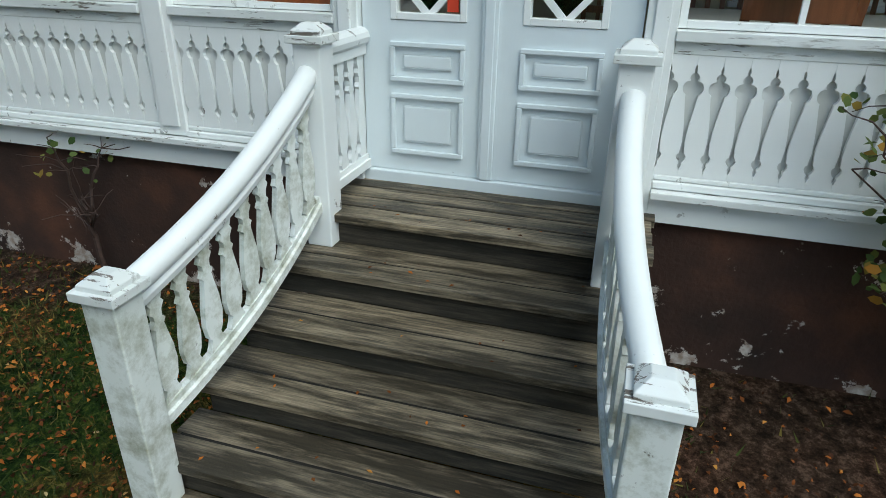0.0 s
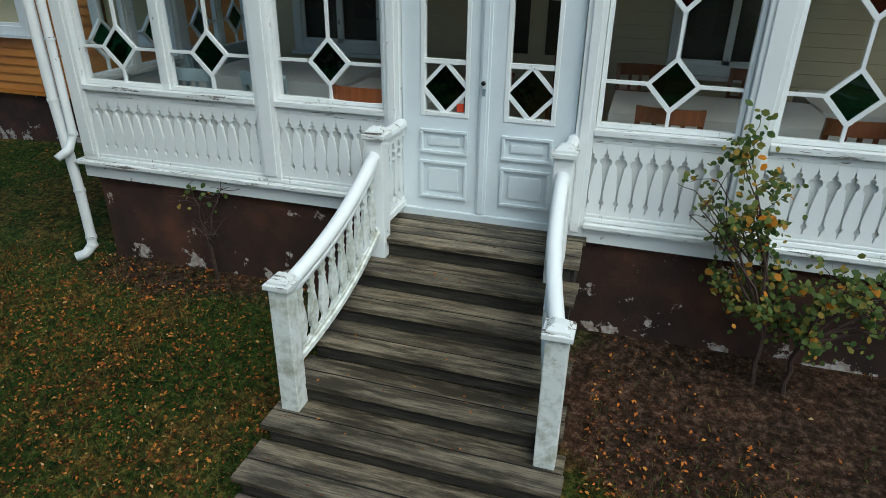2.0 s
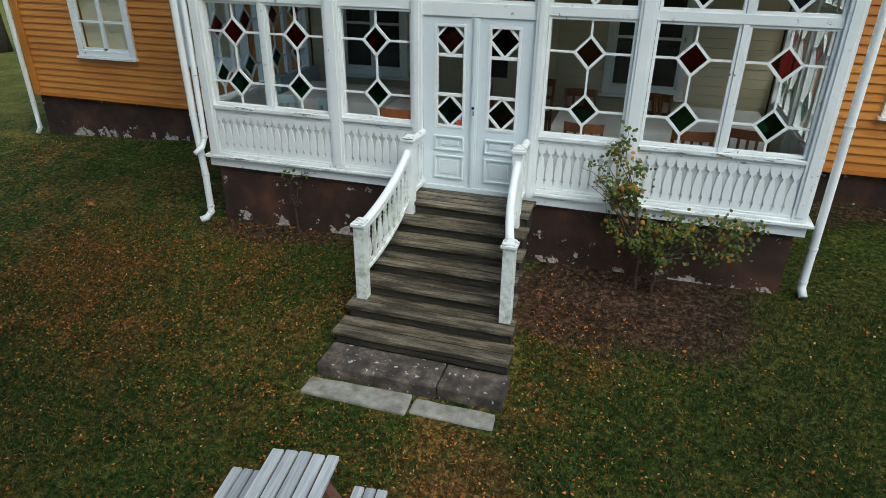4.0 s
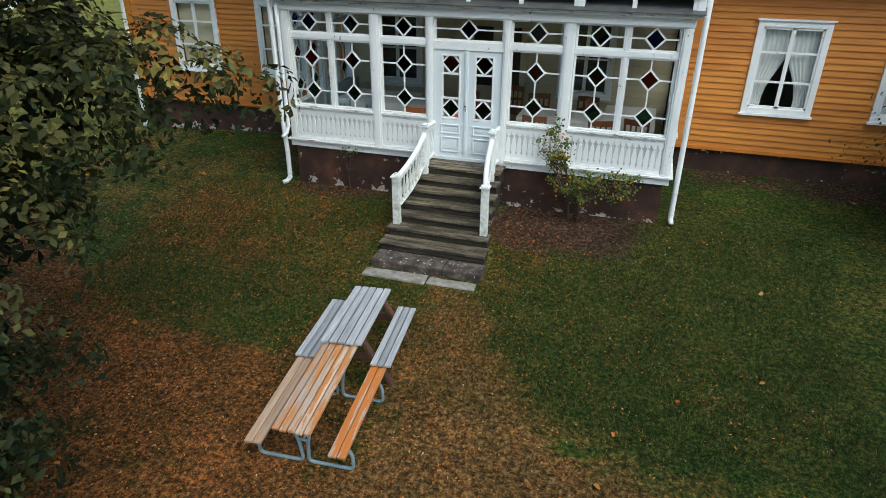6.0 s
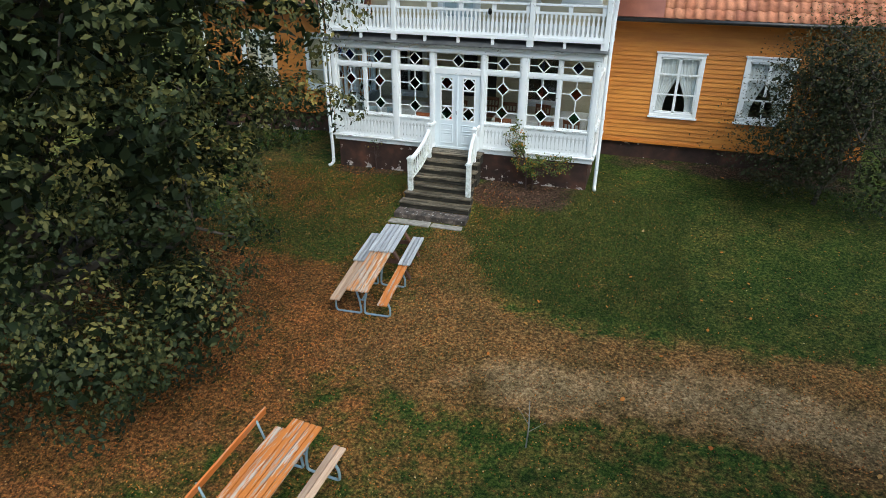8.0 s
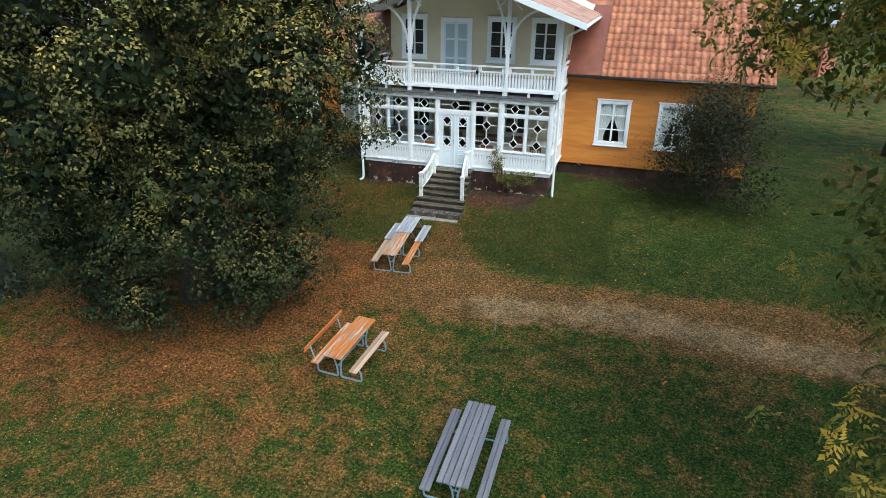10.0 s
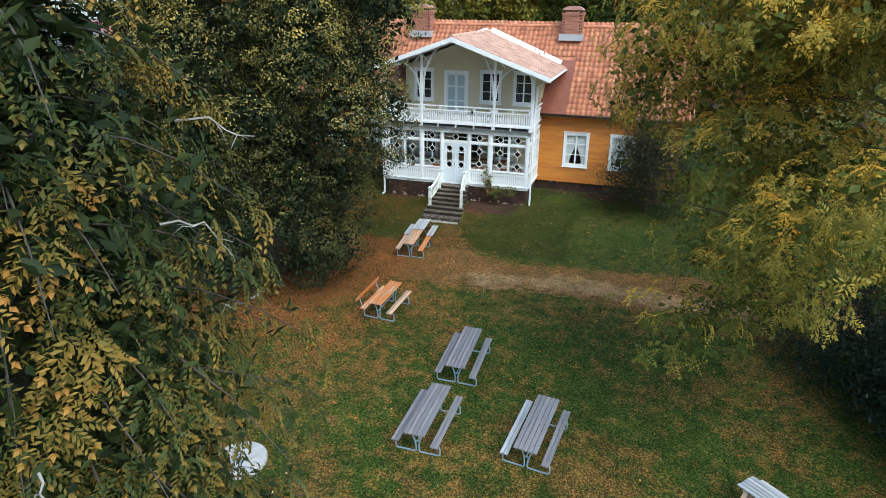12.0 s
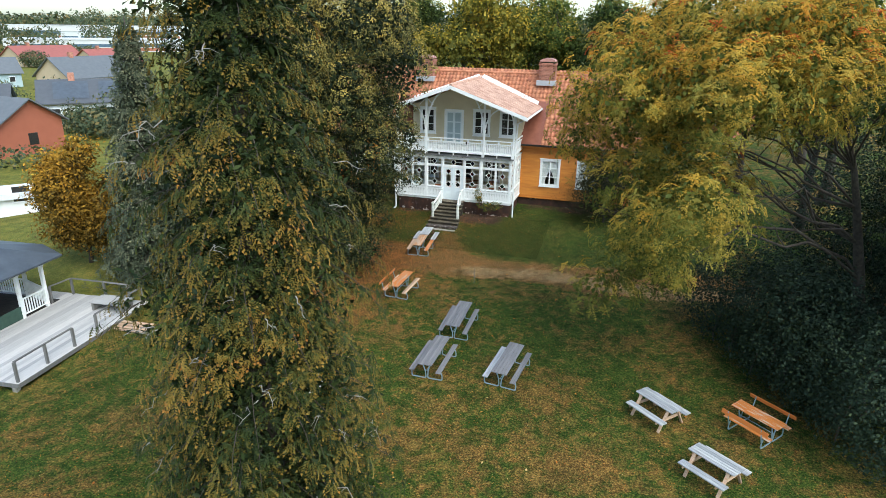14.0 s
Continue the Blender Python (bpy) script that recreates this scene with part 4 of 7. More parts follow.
def build_house():
    # solid core of the walls behind the boards, with openings
    def wall(x0, x1, z0, z1, wins, name, y=WALL):
        s = Solid()
        xs = sorted({x0, x1, *[q for w in wins for q in (w[0] + 0.05, w[1] - 0.05)]})
        for a, b in zip(xs, xs[1:]):
            w = [w for w in wins if w[0] + 0.04 < (a + b) / 2 < w[1] - 0.04]
            if w:
                s.box(a, b, y + 0.03, y + 0.2, z0, w[0][2] + 0.05).box(a, b, y + 0.03, y + 0.2, w[0][3] - 0.05, z1)
            else:
                s.box(a, b, y + 0.03, y + 0.2, z0, z1)
        return s
    for x0, x1 in ((HX0, -3.5), (3.5, HX1)):
        ws = [w for w in WINS if x0 < w[0] < x1]
        part("wall", wall(x0, x1, 1.2, 4.55, ws, "wall"), SIDING, HOUSE)
    part("wall", Solid().box(HX0, HX0 + 0.2, WALL + 0.21, 10.0, 0.5, 4.55).box(HX1 - 0.2, HX1, WALL + 0.21, 10.0, 0.5, 4.55).box(HX0, HX1, 10.0, 10.2, 0.5, 4.55), SIDING, HOUSE)
    for a in ((HX0 + 0.02, -VX, WALL + 0.04, WALL + 0.3), (VX, HX1 - 0.02, WALL + 0.04, WALL + 0.3), (HX0 + 0.02, HX0 + 0.2, WALL + 0.31, 10)):
        part("plinth", Solid().box(*a, -0.5, 1.18), PLINTH, HOUSE, "dark brown rendered stone plinth, flaking at the foot")
    for w in WINS:
        house_window(*w, WALL, 3, w[0] > 0, HOUSE)
        if w[0] < 0:
            part("roller_blind", Solid().box(w[0] + 0.12, w[1] - 0.12, WALL + 0.09, WALL + 0.10, w[2] + 0.12, w[3] - 0.12), CREAM, HOUSE, "lowered cream roller blind")
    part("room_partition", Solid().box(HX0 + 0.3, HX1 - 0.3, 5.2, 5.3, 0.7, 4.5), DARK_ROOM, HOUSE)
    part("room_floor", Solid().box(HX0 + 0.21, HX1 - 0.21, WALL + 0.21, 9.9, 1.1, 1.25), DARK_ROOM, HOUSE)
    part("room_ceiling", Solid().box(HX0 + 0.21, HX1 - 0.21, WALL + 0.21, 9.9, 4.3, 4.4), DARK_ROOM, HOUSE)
    # boards
    h = 0.117
    for x0, x1 in ((HX0, -3.5), (3.5, HX1)):
        ws = [w for w in WINS if x0 < w[0] < x1]
        z, k = 1.19, 0
        while z < 4.45:
            cuts = [x0]
            for w in ws:
                if w[2] - h * 0.6 < z < w[3] - 0.02:
                    cuts += [w[0] + 0.02, w[1] - 0.02]
            cuts.append(x1)
            for a, b in zip(cuts[::2], cuts[1::2]):
                s = Solid().add([(a, WALL - 0.020, z), (b, WALL - 0.020, z), (b, WALL + 0.004, z + h - 0.003), (a, WALL + 0.004, z + h - 0.003), (a, WALL + 0.029, z), (b, WALL + 0.029, z), (b, WALL + 0.029, z + h - 0.003), (a, WALL + 0.029, z + h - 0.003)],
                                [(0, 1, 2, 3), (0, 4, 5, 1), (3, 2, 6, 7), (0, 3, 7, 4), (1, 5, 6, 2), (4, 7, 6, 5)])
                part("siding_board", s, SIDING, HOUSE)
            z += h
    part("corner_board", Solid().box(HX0 - 0.03, HX0 + 0.12, WALL - 0.035, WALL - 0.014, 1.16, 4.5), SIDING, HOUSE)
    for a, b in ((HX0, -3.5), (3.5, HX1)):
        part("water_board", Solid().box(a, b, WALL - 0.05, WALL + 0.03, 1.14, 1.185), SIDING, HOUSE)


build_house()

RIDGE_Y, RIDGE_Z, EAVE_Y, EAVE_Z = 6.4, 8.36, 2.18, 4.52


def pantile_strip():
    """One course-wide clay pantile: an S profile, laid along the slope."""
    n = 6
    prof = [(i / n * 0.24, 0.028 * math.sin(i / n * math.tau) + 0.012) for i in range(n + 1)]
    v = [(x, 0, z + 0.016) for x, z in prof] + [(x, 0.37, z) for x, z in prof] + [(x, 0, z + 0.002) for x, z in prof]
    f = [(i, i + 1, n + 2 + i, n + 1 + i) for i in range(n)] + [(2 * n + 2 + i, 2 * n + 3 + i, i + 1, i) for i in range(n)]
    return np.array(v), f


def tile_field(x0, x1, keep, m, rows):
    base, faces = pantile_strip()
    out = []
    for r in range(rows):
        for i in range(int((x1 - x0) / 0.24)):
            x, y = x0 + i * 0.24, r * 0.335
            if keep(x + 0.12, y + 0.17):
                t = base + np.array([x + RNG.normal(0, 0.004), y + RNG.normal(0, 0.005), RNG.normal(0, 0.003)])
                out.append(t)
    v = np.array(out)
    R = np.array(m.to_3x3())
    v = v @ R.T + np.array(m.translation)
    return v, faces


DOR_X, DOR_Z, DOR_RZ, DOR_F, DOR_B = 4.40, 6.50, 8.05, -0.95, 6.2


def build_roofs():
    rise = (RIDGE_Z - EAVE_Z) / (RIDGE_Y - EAVE_Y)
    sl = Solid()
    for a, b, y in ((HX0 - 0.4, -3.5, EAVE_Y), (-3.5, 3.5, WALL + 0.2), (3.5, HX1 + 0.4, EAVE_Y)):
        z = EAVE_Z + (y - EAVE_Y) * rise
        sl.add([(a, y, z), (b, y, z), (b, RIDGE_Y, RIDGE_Z), (a, RIDGE_Y, RIDGE_Z), (b, 10.6, EAVE_Z), (a, 10.6, EAVE_Z)], [(0, 1, 2, 3), (3, 2, 4, 5), (0, 5, 4, 1), (0, 3, 5), (1, 4, 2)])
    roof = part("roof", sl, CLAY, HOUSE, "red clay pantile roof, mossy and uneven")
    slope = math.atan2(RIDGE_Z - EAVE_Z, RIDGE_Y - EAVE_Y)
    length = math.hypot(RIDGE_Z - EAVE_Z, RIDGE_Y - EAVE_Y)
    M = pose(0, EAVE_Y, EAVE_Z + 0.02, math.degrees(slope))
    rows = int(length / 0.335) + 1

    def keep(x, s):
        y, z = EAVE_Y + s * math.cos(slope), EAVE_Z + s * math.sin(slope)
        dz = DOR_RZ - abs(x) * (DOR_RZ - DOR_Z) / DOR_X
        return not (abs(x) < DOR_X - 0.1 and z < dz + 0.1) and not (3.4 < x < 4.75 and z < 7.0)
    v, f = tile_field(HX0 - 0.4, HX1 + 0.4, keep, M, rows)
    ob = part("roof_tiles", leaves_mesh("roof_tiles", v, v.shape[1], f, CLAY), None, roof)
    tagged(ob, "red clay pantiles in rows", kind="stuff")
    part("ridge_tiles", Solid().tube([(HX0 - 0.4 + i * 0.3, RIDGE_Y, RIDGE_Z + 0.03 + 0.01 * (i % 2)) for i in range(67)], 0.1, 8), CLAY, roof)
    M2 = pose(0, 10.6, EAVE_Z + 0.02, math.degrees(slope), 0, 180)
    part("valley_sheet", Solid().prism([(3.46, 0.0), (4.78, 0.0), (4.78, 3.4), (3.46, 3.4)], M, 0.035), RED_METAL, roof, "rust-red sheet-metal flashing beside the gable")
    part("valley_sheet", Solid().prism([(-4.78, 0.0), (-3.46, 0.0), (-3.46, 3.4), (-4.78, 3.4)], M, 0.035), RED_METAL, roof)
    part("gutter", Solid().tube([(3.6, EAVE_Y - 0.03, EAVE_Z - 0.02), (HX1 + 0.4, EAVE_Y - 0.03, EAVE_Z - 0.02)], 0.055, 8), METAL_AND_ROOM_SHADE, HOUSE, smooth=True)
    part("gutter", Solid().tube([(-3.6, EAVE_Y - 0.03, EAVE_Z - 0.02), (HX0 - 0.4, EAVE_Y - 0.03, EAVE_Z - 0.02)], 0.055, 8), METAL_AND_ROOM_SHADE, HOUSE, smooth=True)
    for a, b in ((HX0 - 0.3, -3.5), (3.5, HX1 + 0.3)):
        part("soffit", Solid().box(a, b, EAVE_Y, WALL, EAVE_Z - 0.10, EAVE_Z - 0.07), SIDING, HOUSE)
    # gable over the balcony
    gab = thing("gable_roof", "low-pitched gable roof with pale red tiles and white bargeboards over the balcony", "roof")
    dz = DOR_RZ - DOR_Z
    for sx in (-1, 1):
        sl = Solid().add([(0, DOR_F, DOR_RZ), (sx * DOR_X, DOR_F, DOR_Z), (sx * DOR_X, DOR_B, DOR_Z), (0, DOR_B, DOR_RZ), (0, DOR_F, DOR_RZ - 0.07), (sx * DOR_X, DOR_F, DOR_Z - 0.07), (sx * DOR_X, DOR_B, DOR_Z - 0.07), (0, DOR_B, DOR_RZ - 0.07)],
                         [(0, 1, 2, 3), (4, 7, 6, 5), (0, 4, 5, 1), (1, 5, 6, 2), (2, 6, 7, 3)])
        part("roof_slope", sl, WHITE, gab, "white-painted underside boards")
        for y in (DOR_F - 0.03,):
            s = Solid()
            p, q = Vector((0, y, DOR_RZ + 0.04)), Vector((sx * (DOR_X + 0.06), y, DOR_Z + 0.02))
            s.add([p, q, q - Vector((0, 0, 0.2)), p - Vector((0, 0, 0.2)), p + Vector((0, 0.028, 0)), q + Vector((0, 0.028, 0)), q + Vector((0, 0.028, -0.2)), p + Vector((0, 0.028, -0.2))],
                  [(0, 1, 2, 3), (4, 7, 6, 5), (0, 4, 5, 1), (3, 2, 6, 7), (1, 5, 6, 2), (0, 3, 7, 4)])
            part("bargeboard", s, WHITE, gab, "white bargeboard")
        part("valley_flashing", Solid().beam((sx * (DOR_X + 0.12), 4.42, 6.56), (sx * 0.1, 6.12, 8.16), 0.30, 0.09, (0, -0.67, 0.74)), WHITE, gab, "white sheet-metal band where the roofs meet")
        part("gutter", Solid().tube([(sx * (DOR_X + 0.05), DOR_F, DOR_Z - 0.06), (sx * (DOR_X + 0.05), 4.3, DOR_Z - 0.06)], 0.05, 8), WHITE, gab, smooth=True)
    # closing walls of the upper room
    up = part("upper_wall", Solid().box(-3.5, 3.5, WALL + 0.03, WALL + 0.15, 4.0, 6.5).add([(-3.5, WALL + 0.03, 6.5), (3.5, WALL + 0.03, 6.5), (0, WALL + 0.03, 7.95), (-3.5, WALL + 0.15, 6.5), (3.5, WALL + 0.15, 6.5), (0, WALL + 0.15, 7.95)], [(0, 1, 2), (3, 5, 4), (0, 2, 5, 3), (1, 4, 5, 2)]), CREAM, HOUSE, "cream-painted board wall of the upper floor")
    for x in (-3.5, 3.5):
        part("upper_side_wall", Solid().box(x - 0.05, x + 0.05, WALL + 0.16, 6.0, 4.4, 6.78), CREAM, HOUSE)
    z, k = 4.2, 0
    while z < 7.8:
        half = 3.5 if z < 6.6 else (7.93 - z - 0.09) / 1.45 * 3.5
        if half > 0.1:
            cuts = [-half]
            for a, b, z0, z1 in UPPER:
                if z0 - 0.05 < z < z1 and abs(a) < half:
                    cuts += [a + 0.02, b - 0.02]
            cuts.append(half)
            for a, b in zip(cuts[::2], cuts[1::2]):
                if b > a:
                    part("cream_board", Solid().add([(a, WALL - 0.020, z), (b, WALL - 0.020, z), (b, WALL + 0.006, z + 0.125), (a, WALL + 0.006, z + 0.125), (a, WALL + 0.029, z), (b, WALL + 0.029, z), (b, WALL + 0.029, z + 0.125), (a, WALL + 0.029, z + 0.125)],
                                                    [(0, 1, 2, 3), (0, 4, 5, 1), (3, 2, 6, 7), (0, 3, 7, 4), (1, 5, 6, 2)]), CREAM, up)
        z += 0.128
    for i, (a, b, z0, z1) in enumerate(UPPER):
        if i == 1:
            d = part("balcony_door", Solid().box(a, a + 0.14, WALL - 0.05, WALL + 0.03, z0, z1).box(b - 0.14, b, WALL - 0.05, WALL + 0.03, z0, z1).box(a + 0.14, b - 0.14, WALL - 0.05, WALL + 0.03, z1 - 0.14, z1), WHITE, HOUSE, "white double balcony door with curtained panes")
            for u, v in ((a + 0.14, (a + b) / 2 - 0.003), ((a + b) / 2 + 0.003, b - 0.14)):
                part("leaf", Solid().box(u, v, WALL - 0.03, WALL + 0.01, z0, z1 - 0.14), DOOR_WHITE, d)
                for p0, p1 in ((z0 + 0.15, z0 + 0.65), (z0 + 0.72, z0 + 1.35), (z0 + 1.42, z1 - 0.22)):
                    part("door_panel", Solid().box(u + 0.07, v - 0.07, WALL - 0.036, WALL - 0.031, p0, p1), GREYWOOD_PAINT, d)
        else:
            # dark sheet close behind the pane, painting the shade of a room
            part("room_shade_sheet", Solid().box(a + 0.1, b - 0.1, WALL + 0.012, WALL + 0.02, z0 + 0.1, z1 - 0.1), METAL_AND_ROOM_SHADE, HOUSE)
            house_window(a, b, z0, z1, WALL - 0.02, 3, False, HOUSE, 0.12)
    # tiles of the gable roof
    ang = math.atan2(dz, DOR_X)
    tl = Solid().box(-0.145, 0.145, 0, 0.40, 0, 0.02).box(-0.145, -0.10, 0, 0.40, 0.02, 0.032).mesh("tile", PALE_TILE)
    ln = math.hypot(DOR_X, dz)
    for sx in (-1, 1):
        for r in range(13):
            d = ln + 0.02 - (r + 1) * 0.355
            for c in range(24):
                y = DOR_F + 0.15 + c * 0.296
                if y > DOR_B - 0.05:
                    continue
                x, z = sx * (ln - d - 0.355) , 0
                s = r * 0.355
                px, pz = DOR_X + 0.03 - s * math.cos(ang), DOR_Z + s * math.sin(ang) + 0.012
                m = Matrix.Translation((sx * px, y + random.uniform(-0.004, 0.004), pz + random.uniform(0, 0.005))) @ Matrix.Rotation(radians(90) * sx, 4, "Z") @ Matrix.Rotation(ang + 0.03, 4, "X")
                part("tile", tl, None, gab, m=m)
    part("ridge_tiles", Solid().tube([(0, DOR_F + i * 0.3, DOR_RZ + 0.05 + 0.012 * (i % 2)) for i in range(25)], 0.1, 8), PALE_TILE, gab)


UPPER = [(-3.02, -1.98, 4.80, 6.40), (-1.42, -0.16, 4.18, 6.34), (0.44, 1.54, 4.80, 6.40), (2.12, 3.18, 4.80, 6.40)]
build_roofs()


def build_chimney(x, y):
    ch = thing("chimney", "red brick chimney with a curved sheet-metal cap", "chimney", m=pose(x, y, 0), group="chimneys")
    part("core", Solid().box(-0.40, 0.40, -0.30, 0.30, 7.2, 9.12), STONE_DARK, ch)
    br = Solid().box(0, 0.235, 0, 0.11, 0, 0.064).mesh("brick", BRICK)
    for r in range(14):
        z = 8.06 + r * 0.077
        o = 0.05 if r >= 12 else 0.0
        off = 0.12 * (r % 2)
        for sy in (-1, 1):
            for k in range(4 if off == 0 else 3):
                part("brick", br, None, ch, m=pose(-0.49 + off + k * 0.247, (-0.41 - o) if sy < 0 else 0.30 + o, z))
        for sxx in (-1, 1):
            for k in range(3):
                part("brick", br, None, ch, m=pose((-0.40 - o) if sxx < 0 else 0.51 + o, -0.40 + off * 0.5 + k * 0.247, z, 0, 0, 90))
    cap = Solid()
    n = 8
    vs = []
    for yy in (-0.46, 0.46):
        for i in range(n + 1):
            t = i / n * math.pi
            vs.append((-0.5 * math.cos(t), yy, 9.20 + 0.2 * math.sin(t)))
    cap.add(vs, [(i, i + 1, n + 2 + i, n + 1 + i) for i in range(n)] + [tuple(range(n + 1))[::-1], tuple(range(n + 1, 2 * n + 2)), (0, n + 1, 2 * n + 1, n)])
    part("cap", cap, PINK_METAL, ch, "faded red metal cap")
    part("flashing", Solid().box(-0.6, 0.6, -0.62, 0.5, 7.75, 8.05), ZINC, ch, "pale grey sheet-metal flashing")


build_chimney(4.38, 6.0)
build_chimney(-3.70, 6.0)


# ---- balcony ----
def build_balcony():
    bal = thing("balcony", "white-painted wooden balcony with turned balusters, posts and curved brackets", "balcony")
    part("deck", Solid().box(-3.62, 3.62, -0.12, WALL - 0.02, 4.162, 4.23), WHITE, bal)
    for x in np.linspace(-3.5, 3.5, 9):
        part("stub", Solid().box(x - 0.035, x + 0.035, -0.10, -0.03, 3.99, 4.16), WHITE, bal)
    posts = [-3.55, -1.70, 1.82, 3.58]
    prof = [(0.0, 0.030), (0.06, 0.030), (0.10, 0.018), (0.16, 0.030), (0.28, 0.036), (0.40, 0.026), (0.46, 0.014), (0.52, 0.026), (0.60, 0.03)]
    bm = Solid().strip([(-w, z * 0.78) for z, w in prof], [(w, z * 0.78) for z, w in prof], 0.02).mesh("baluster", WHITE)

    def rail(x0, x1, m):
        part("bottom_rail", Solid().box(x0, x1, -0.03, 0.03, 4.232, 4.30), WHITE, bal, m=m)
        part("middle_rail", Solid().box(x0, x1, -0.025, 0.025, 4.765, 4.82), WHITE, bal, m=m)
        part("top_rail", Solid().box(x0, x1, -0.045, 0.045, 4.95, 5.00), WHITE, bal, m=m, bevel=0.008)
        n = int((x1 - x0) / 0.105)
        for i in range(n):
            x = x0 + (i + 0.5) * (x1 - x0) / n
            part("baluster", bm, None, bal, m=m @ Matrix.Translation((x, -0.01, 4.30)))
        k = max(1, round((x1 - x0) / 0.9))
        for i in range(k + 1):
            x = x0 + 0.04 + i * (x1 - x0 - 0.08) / k
            part("rail_block", Solid().box(x - 0.05, x + 0.05, -0.02, 0.02, 4.82, 4.95), WHITE, bal, m=m)
    for a, b in zip(posts, posts[1:]):
        rail(a + 0.07, b - 0.07, Matrix.Translation((0, -0.05, 0)))
    for sx, x in ((-1, -3.55), (1, 3.58)):
        rail(0.03, 2.6, pose(x, 0, 0, 0, 0, 90))

    def soffit(x):
        return DOR_RZ - abs(x) * (DOR_RZ - DOR_Z) / DOR_X - 0.09
    for x in posts:
        t = soffit(x)
        part("balcony_post", Solid().box(x - 0.06, x + 0.06, -0.11, 0.01, 3.96, t - 0.05), WHITE, bal, bevel=0.012)
        part("post_collar", Solid().box(x - 0.085, x + 0.085, -0.135, 0.035, 5.42, 5.47), WHITE, bal, bevel=0.008)
        for sx in (-1, 1):
            if (x < -3 and sx < 0) or (x > 3 and sx > 0):
                continue
            r = 1.15 if abs(x) < 3 else 0.5
            if x < 0 and sx > 0 and abs(x) < 3 or x > 0 and sx < 0 and abs(x) < 3:
                top = soffit(x + sx * r)
                r = 1.25
            pts = []
            z0 = 5.5 if abs(x) < 3 else soffit(x) - 0.75
            z1 = soffit(x + sx * r) - 0.06
            for i in range(11):
                a = i / 10 * math.pi / 2
                pts.append((x + sx * (0.06 + r * (1 - math.cos(a))), -0.05, z0 + (z1 - z0) * math.sin(a)))
            n = len(pts)
            vs = []
            for i, p in enumerate(pts):
                q, o = Vector(pts[min(i + 1, n - 1)]), Vector(pts[max(i - 1, 0)])
                d = (q - o).normalized()
                w = Vector((-d.z, 0, d.x)) * 0.037
                vs += [Vector(p) + w + Vector((0, e, 0)) for e in (-0.025, 0.025)] + [Vector(p) - w + Vector((0, e, 0)) for e in (0.025, -0.025)]
            fs = [(i * 4 + k, i * 4 + (k + 1) % 4, i * 4 + 4 + (k + 1) % 4, i * 4 + 4 + k) for i in range(n - 1) for k in range(4)]
            part("curved_bracket", Solid().add(vs, fs + [(0, 1, 2, 3), (4 * n - 1, 4 * n - 2, 4 * n - 3, 4 * n - 4)]), WHITE, bal)
            if abs(x) < 3:
                s = Solid().beam((x + sx * 0.05, -0.05, soffit(x) - 0.12), (x + sx * 0.42, -0.05, soffit(x) - 0.50), 0.04, 0.06, (0, 1, 0))
                part("brace", s, WHITE, bal)
    part("plate_beam", Solid().beam((-3.6, -0.05, soffit(3.6) - 0.02), (0, -0.05, soffit(0) - 0.02), 0.1, 0.1).beam((0, -0.05, soffit(0) - 0.02), (3.6, -0.05, soffit(3.6) - 0.02), 0.1, 0.1), WHITE, bal)
    for sx, x in ((-1, -3.55), (1, 3.58)):
        part("side_beam", Solid().box(x - 0.05, x + 0.05, 0.02, WALL, soffit(x) - 0.12, soffit(x) - 0.0), WHITE, bal)
    lamp = Solid().tube([(0.80, -0.10, 4.70), (0.80, -0.12, 4.75), (0.80, -0.13, 4.82), (0.80, -0.14, 4.86)], [0.015, 0.05, 0.045, 0.01], 8)
    part("lamp", lamp, BLACK_IRON, bal, "small dark outdoor lamp", smooth=True)


build_balcony()


def downpipe(name_label, pts, r=0.045):
    pp = thing("downpipe", name_label, "downpipe", group="downpipes")
    part("pipe", Solid().tube(pts, r, 10), WHITE, pp, smooth=True)
    for p in pts[2:-2]:
        part("clamp", Solid().tube([(p[0], p[1], p[2] - 0.012), (p[0], p[1], p[2] + 0.012)], r + 0.006, 10), WHITE_WORN, pp)


gl, gr = level(-3.7, -0.25), level(3.75, -0.2)
downpipe("white-painted downpipe with an elbow at the foot", [(-4.42, -0.5, 6.42), (-4.2, -0.3, 6.3), (-3.74, -0.13, 6.05), (-3.72, -0.10, 4.6), (-3.72, -0.10, 3.9), (-3.70, -0.10, 1.9), (-3.66, -0.10, 1.1), (-3.66, -0.10, gl + 0.22), (-3.66, -0.11, gl + 0.14), (-3.70, -0.16, gl + 0.07), (-3.76, -0.22, gl + 0.05)])
downpipe("white-painted downpipe at the veranda corner", [(4.42, -0.5, 6.42), (4.2, -0.3, 6.3), (3.76, -0.02, 6.05), (3.70, 0.02, 4.6), (3.69, 0.02, 3.9), (3.69, 0.02, 2.4), (3.69, 0.0, 1.1), (3.69, 0.0, gr + 0.2), (3.69, -0.01, gr + 0.12), (3.71, -0.08, gr + 0.05)])
downpipe("short white spout at the veranda ledge", [(-3.6, -0.08, 3.85), (-3.58, -0.10, 3.4), (-3.58, -0.10, 2.4), (-3.58, -0.10, 1.62), (-3.60, -0.15, 1.50), (-3.64, -0.26, 1.44)], 0.035)
downpipe("white downpipe at the house corner", [(HX0 - 0.05, EAVE_Y, EAVE_Z - 0.1), (HX0 - 0.05, WALL - 0.1, 4.2), (HX0 - 0.05, WALL - 0.1, 3.0), (HX0 - 0.05, WALL - 0.1, 1.0), (HX0 - 0.05, WALL - 0.1, 0.5), (HX0 - 0.05, WALL - 0.18, 0.4)])


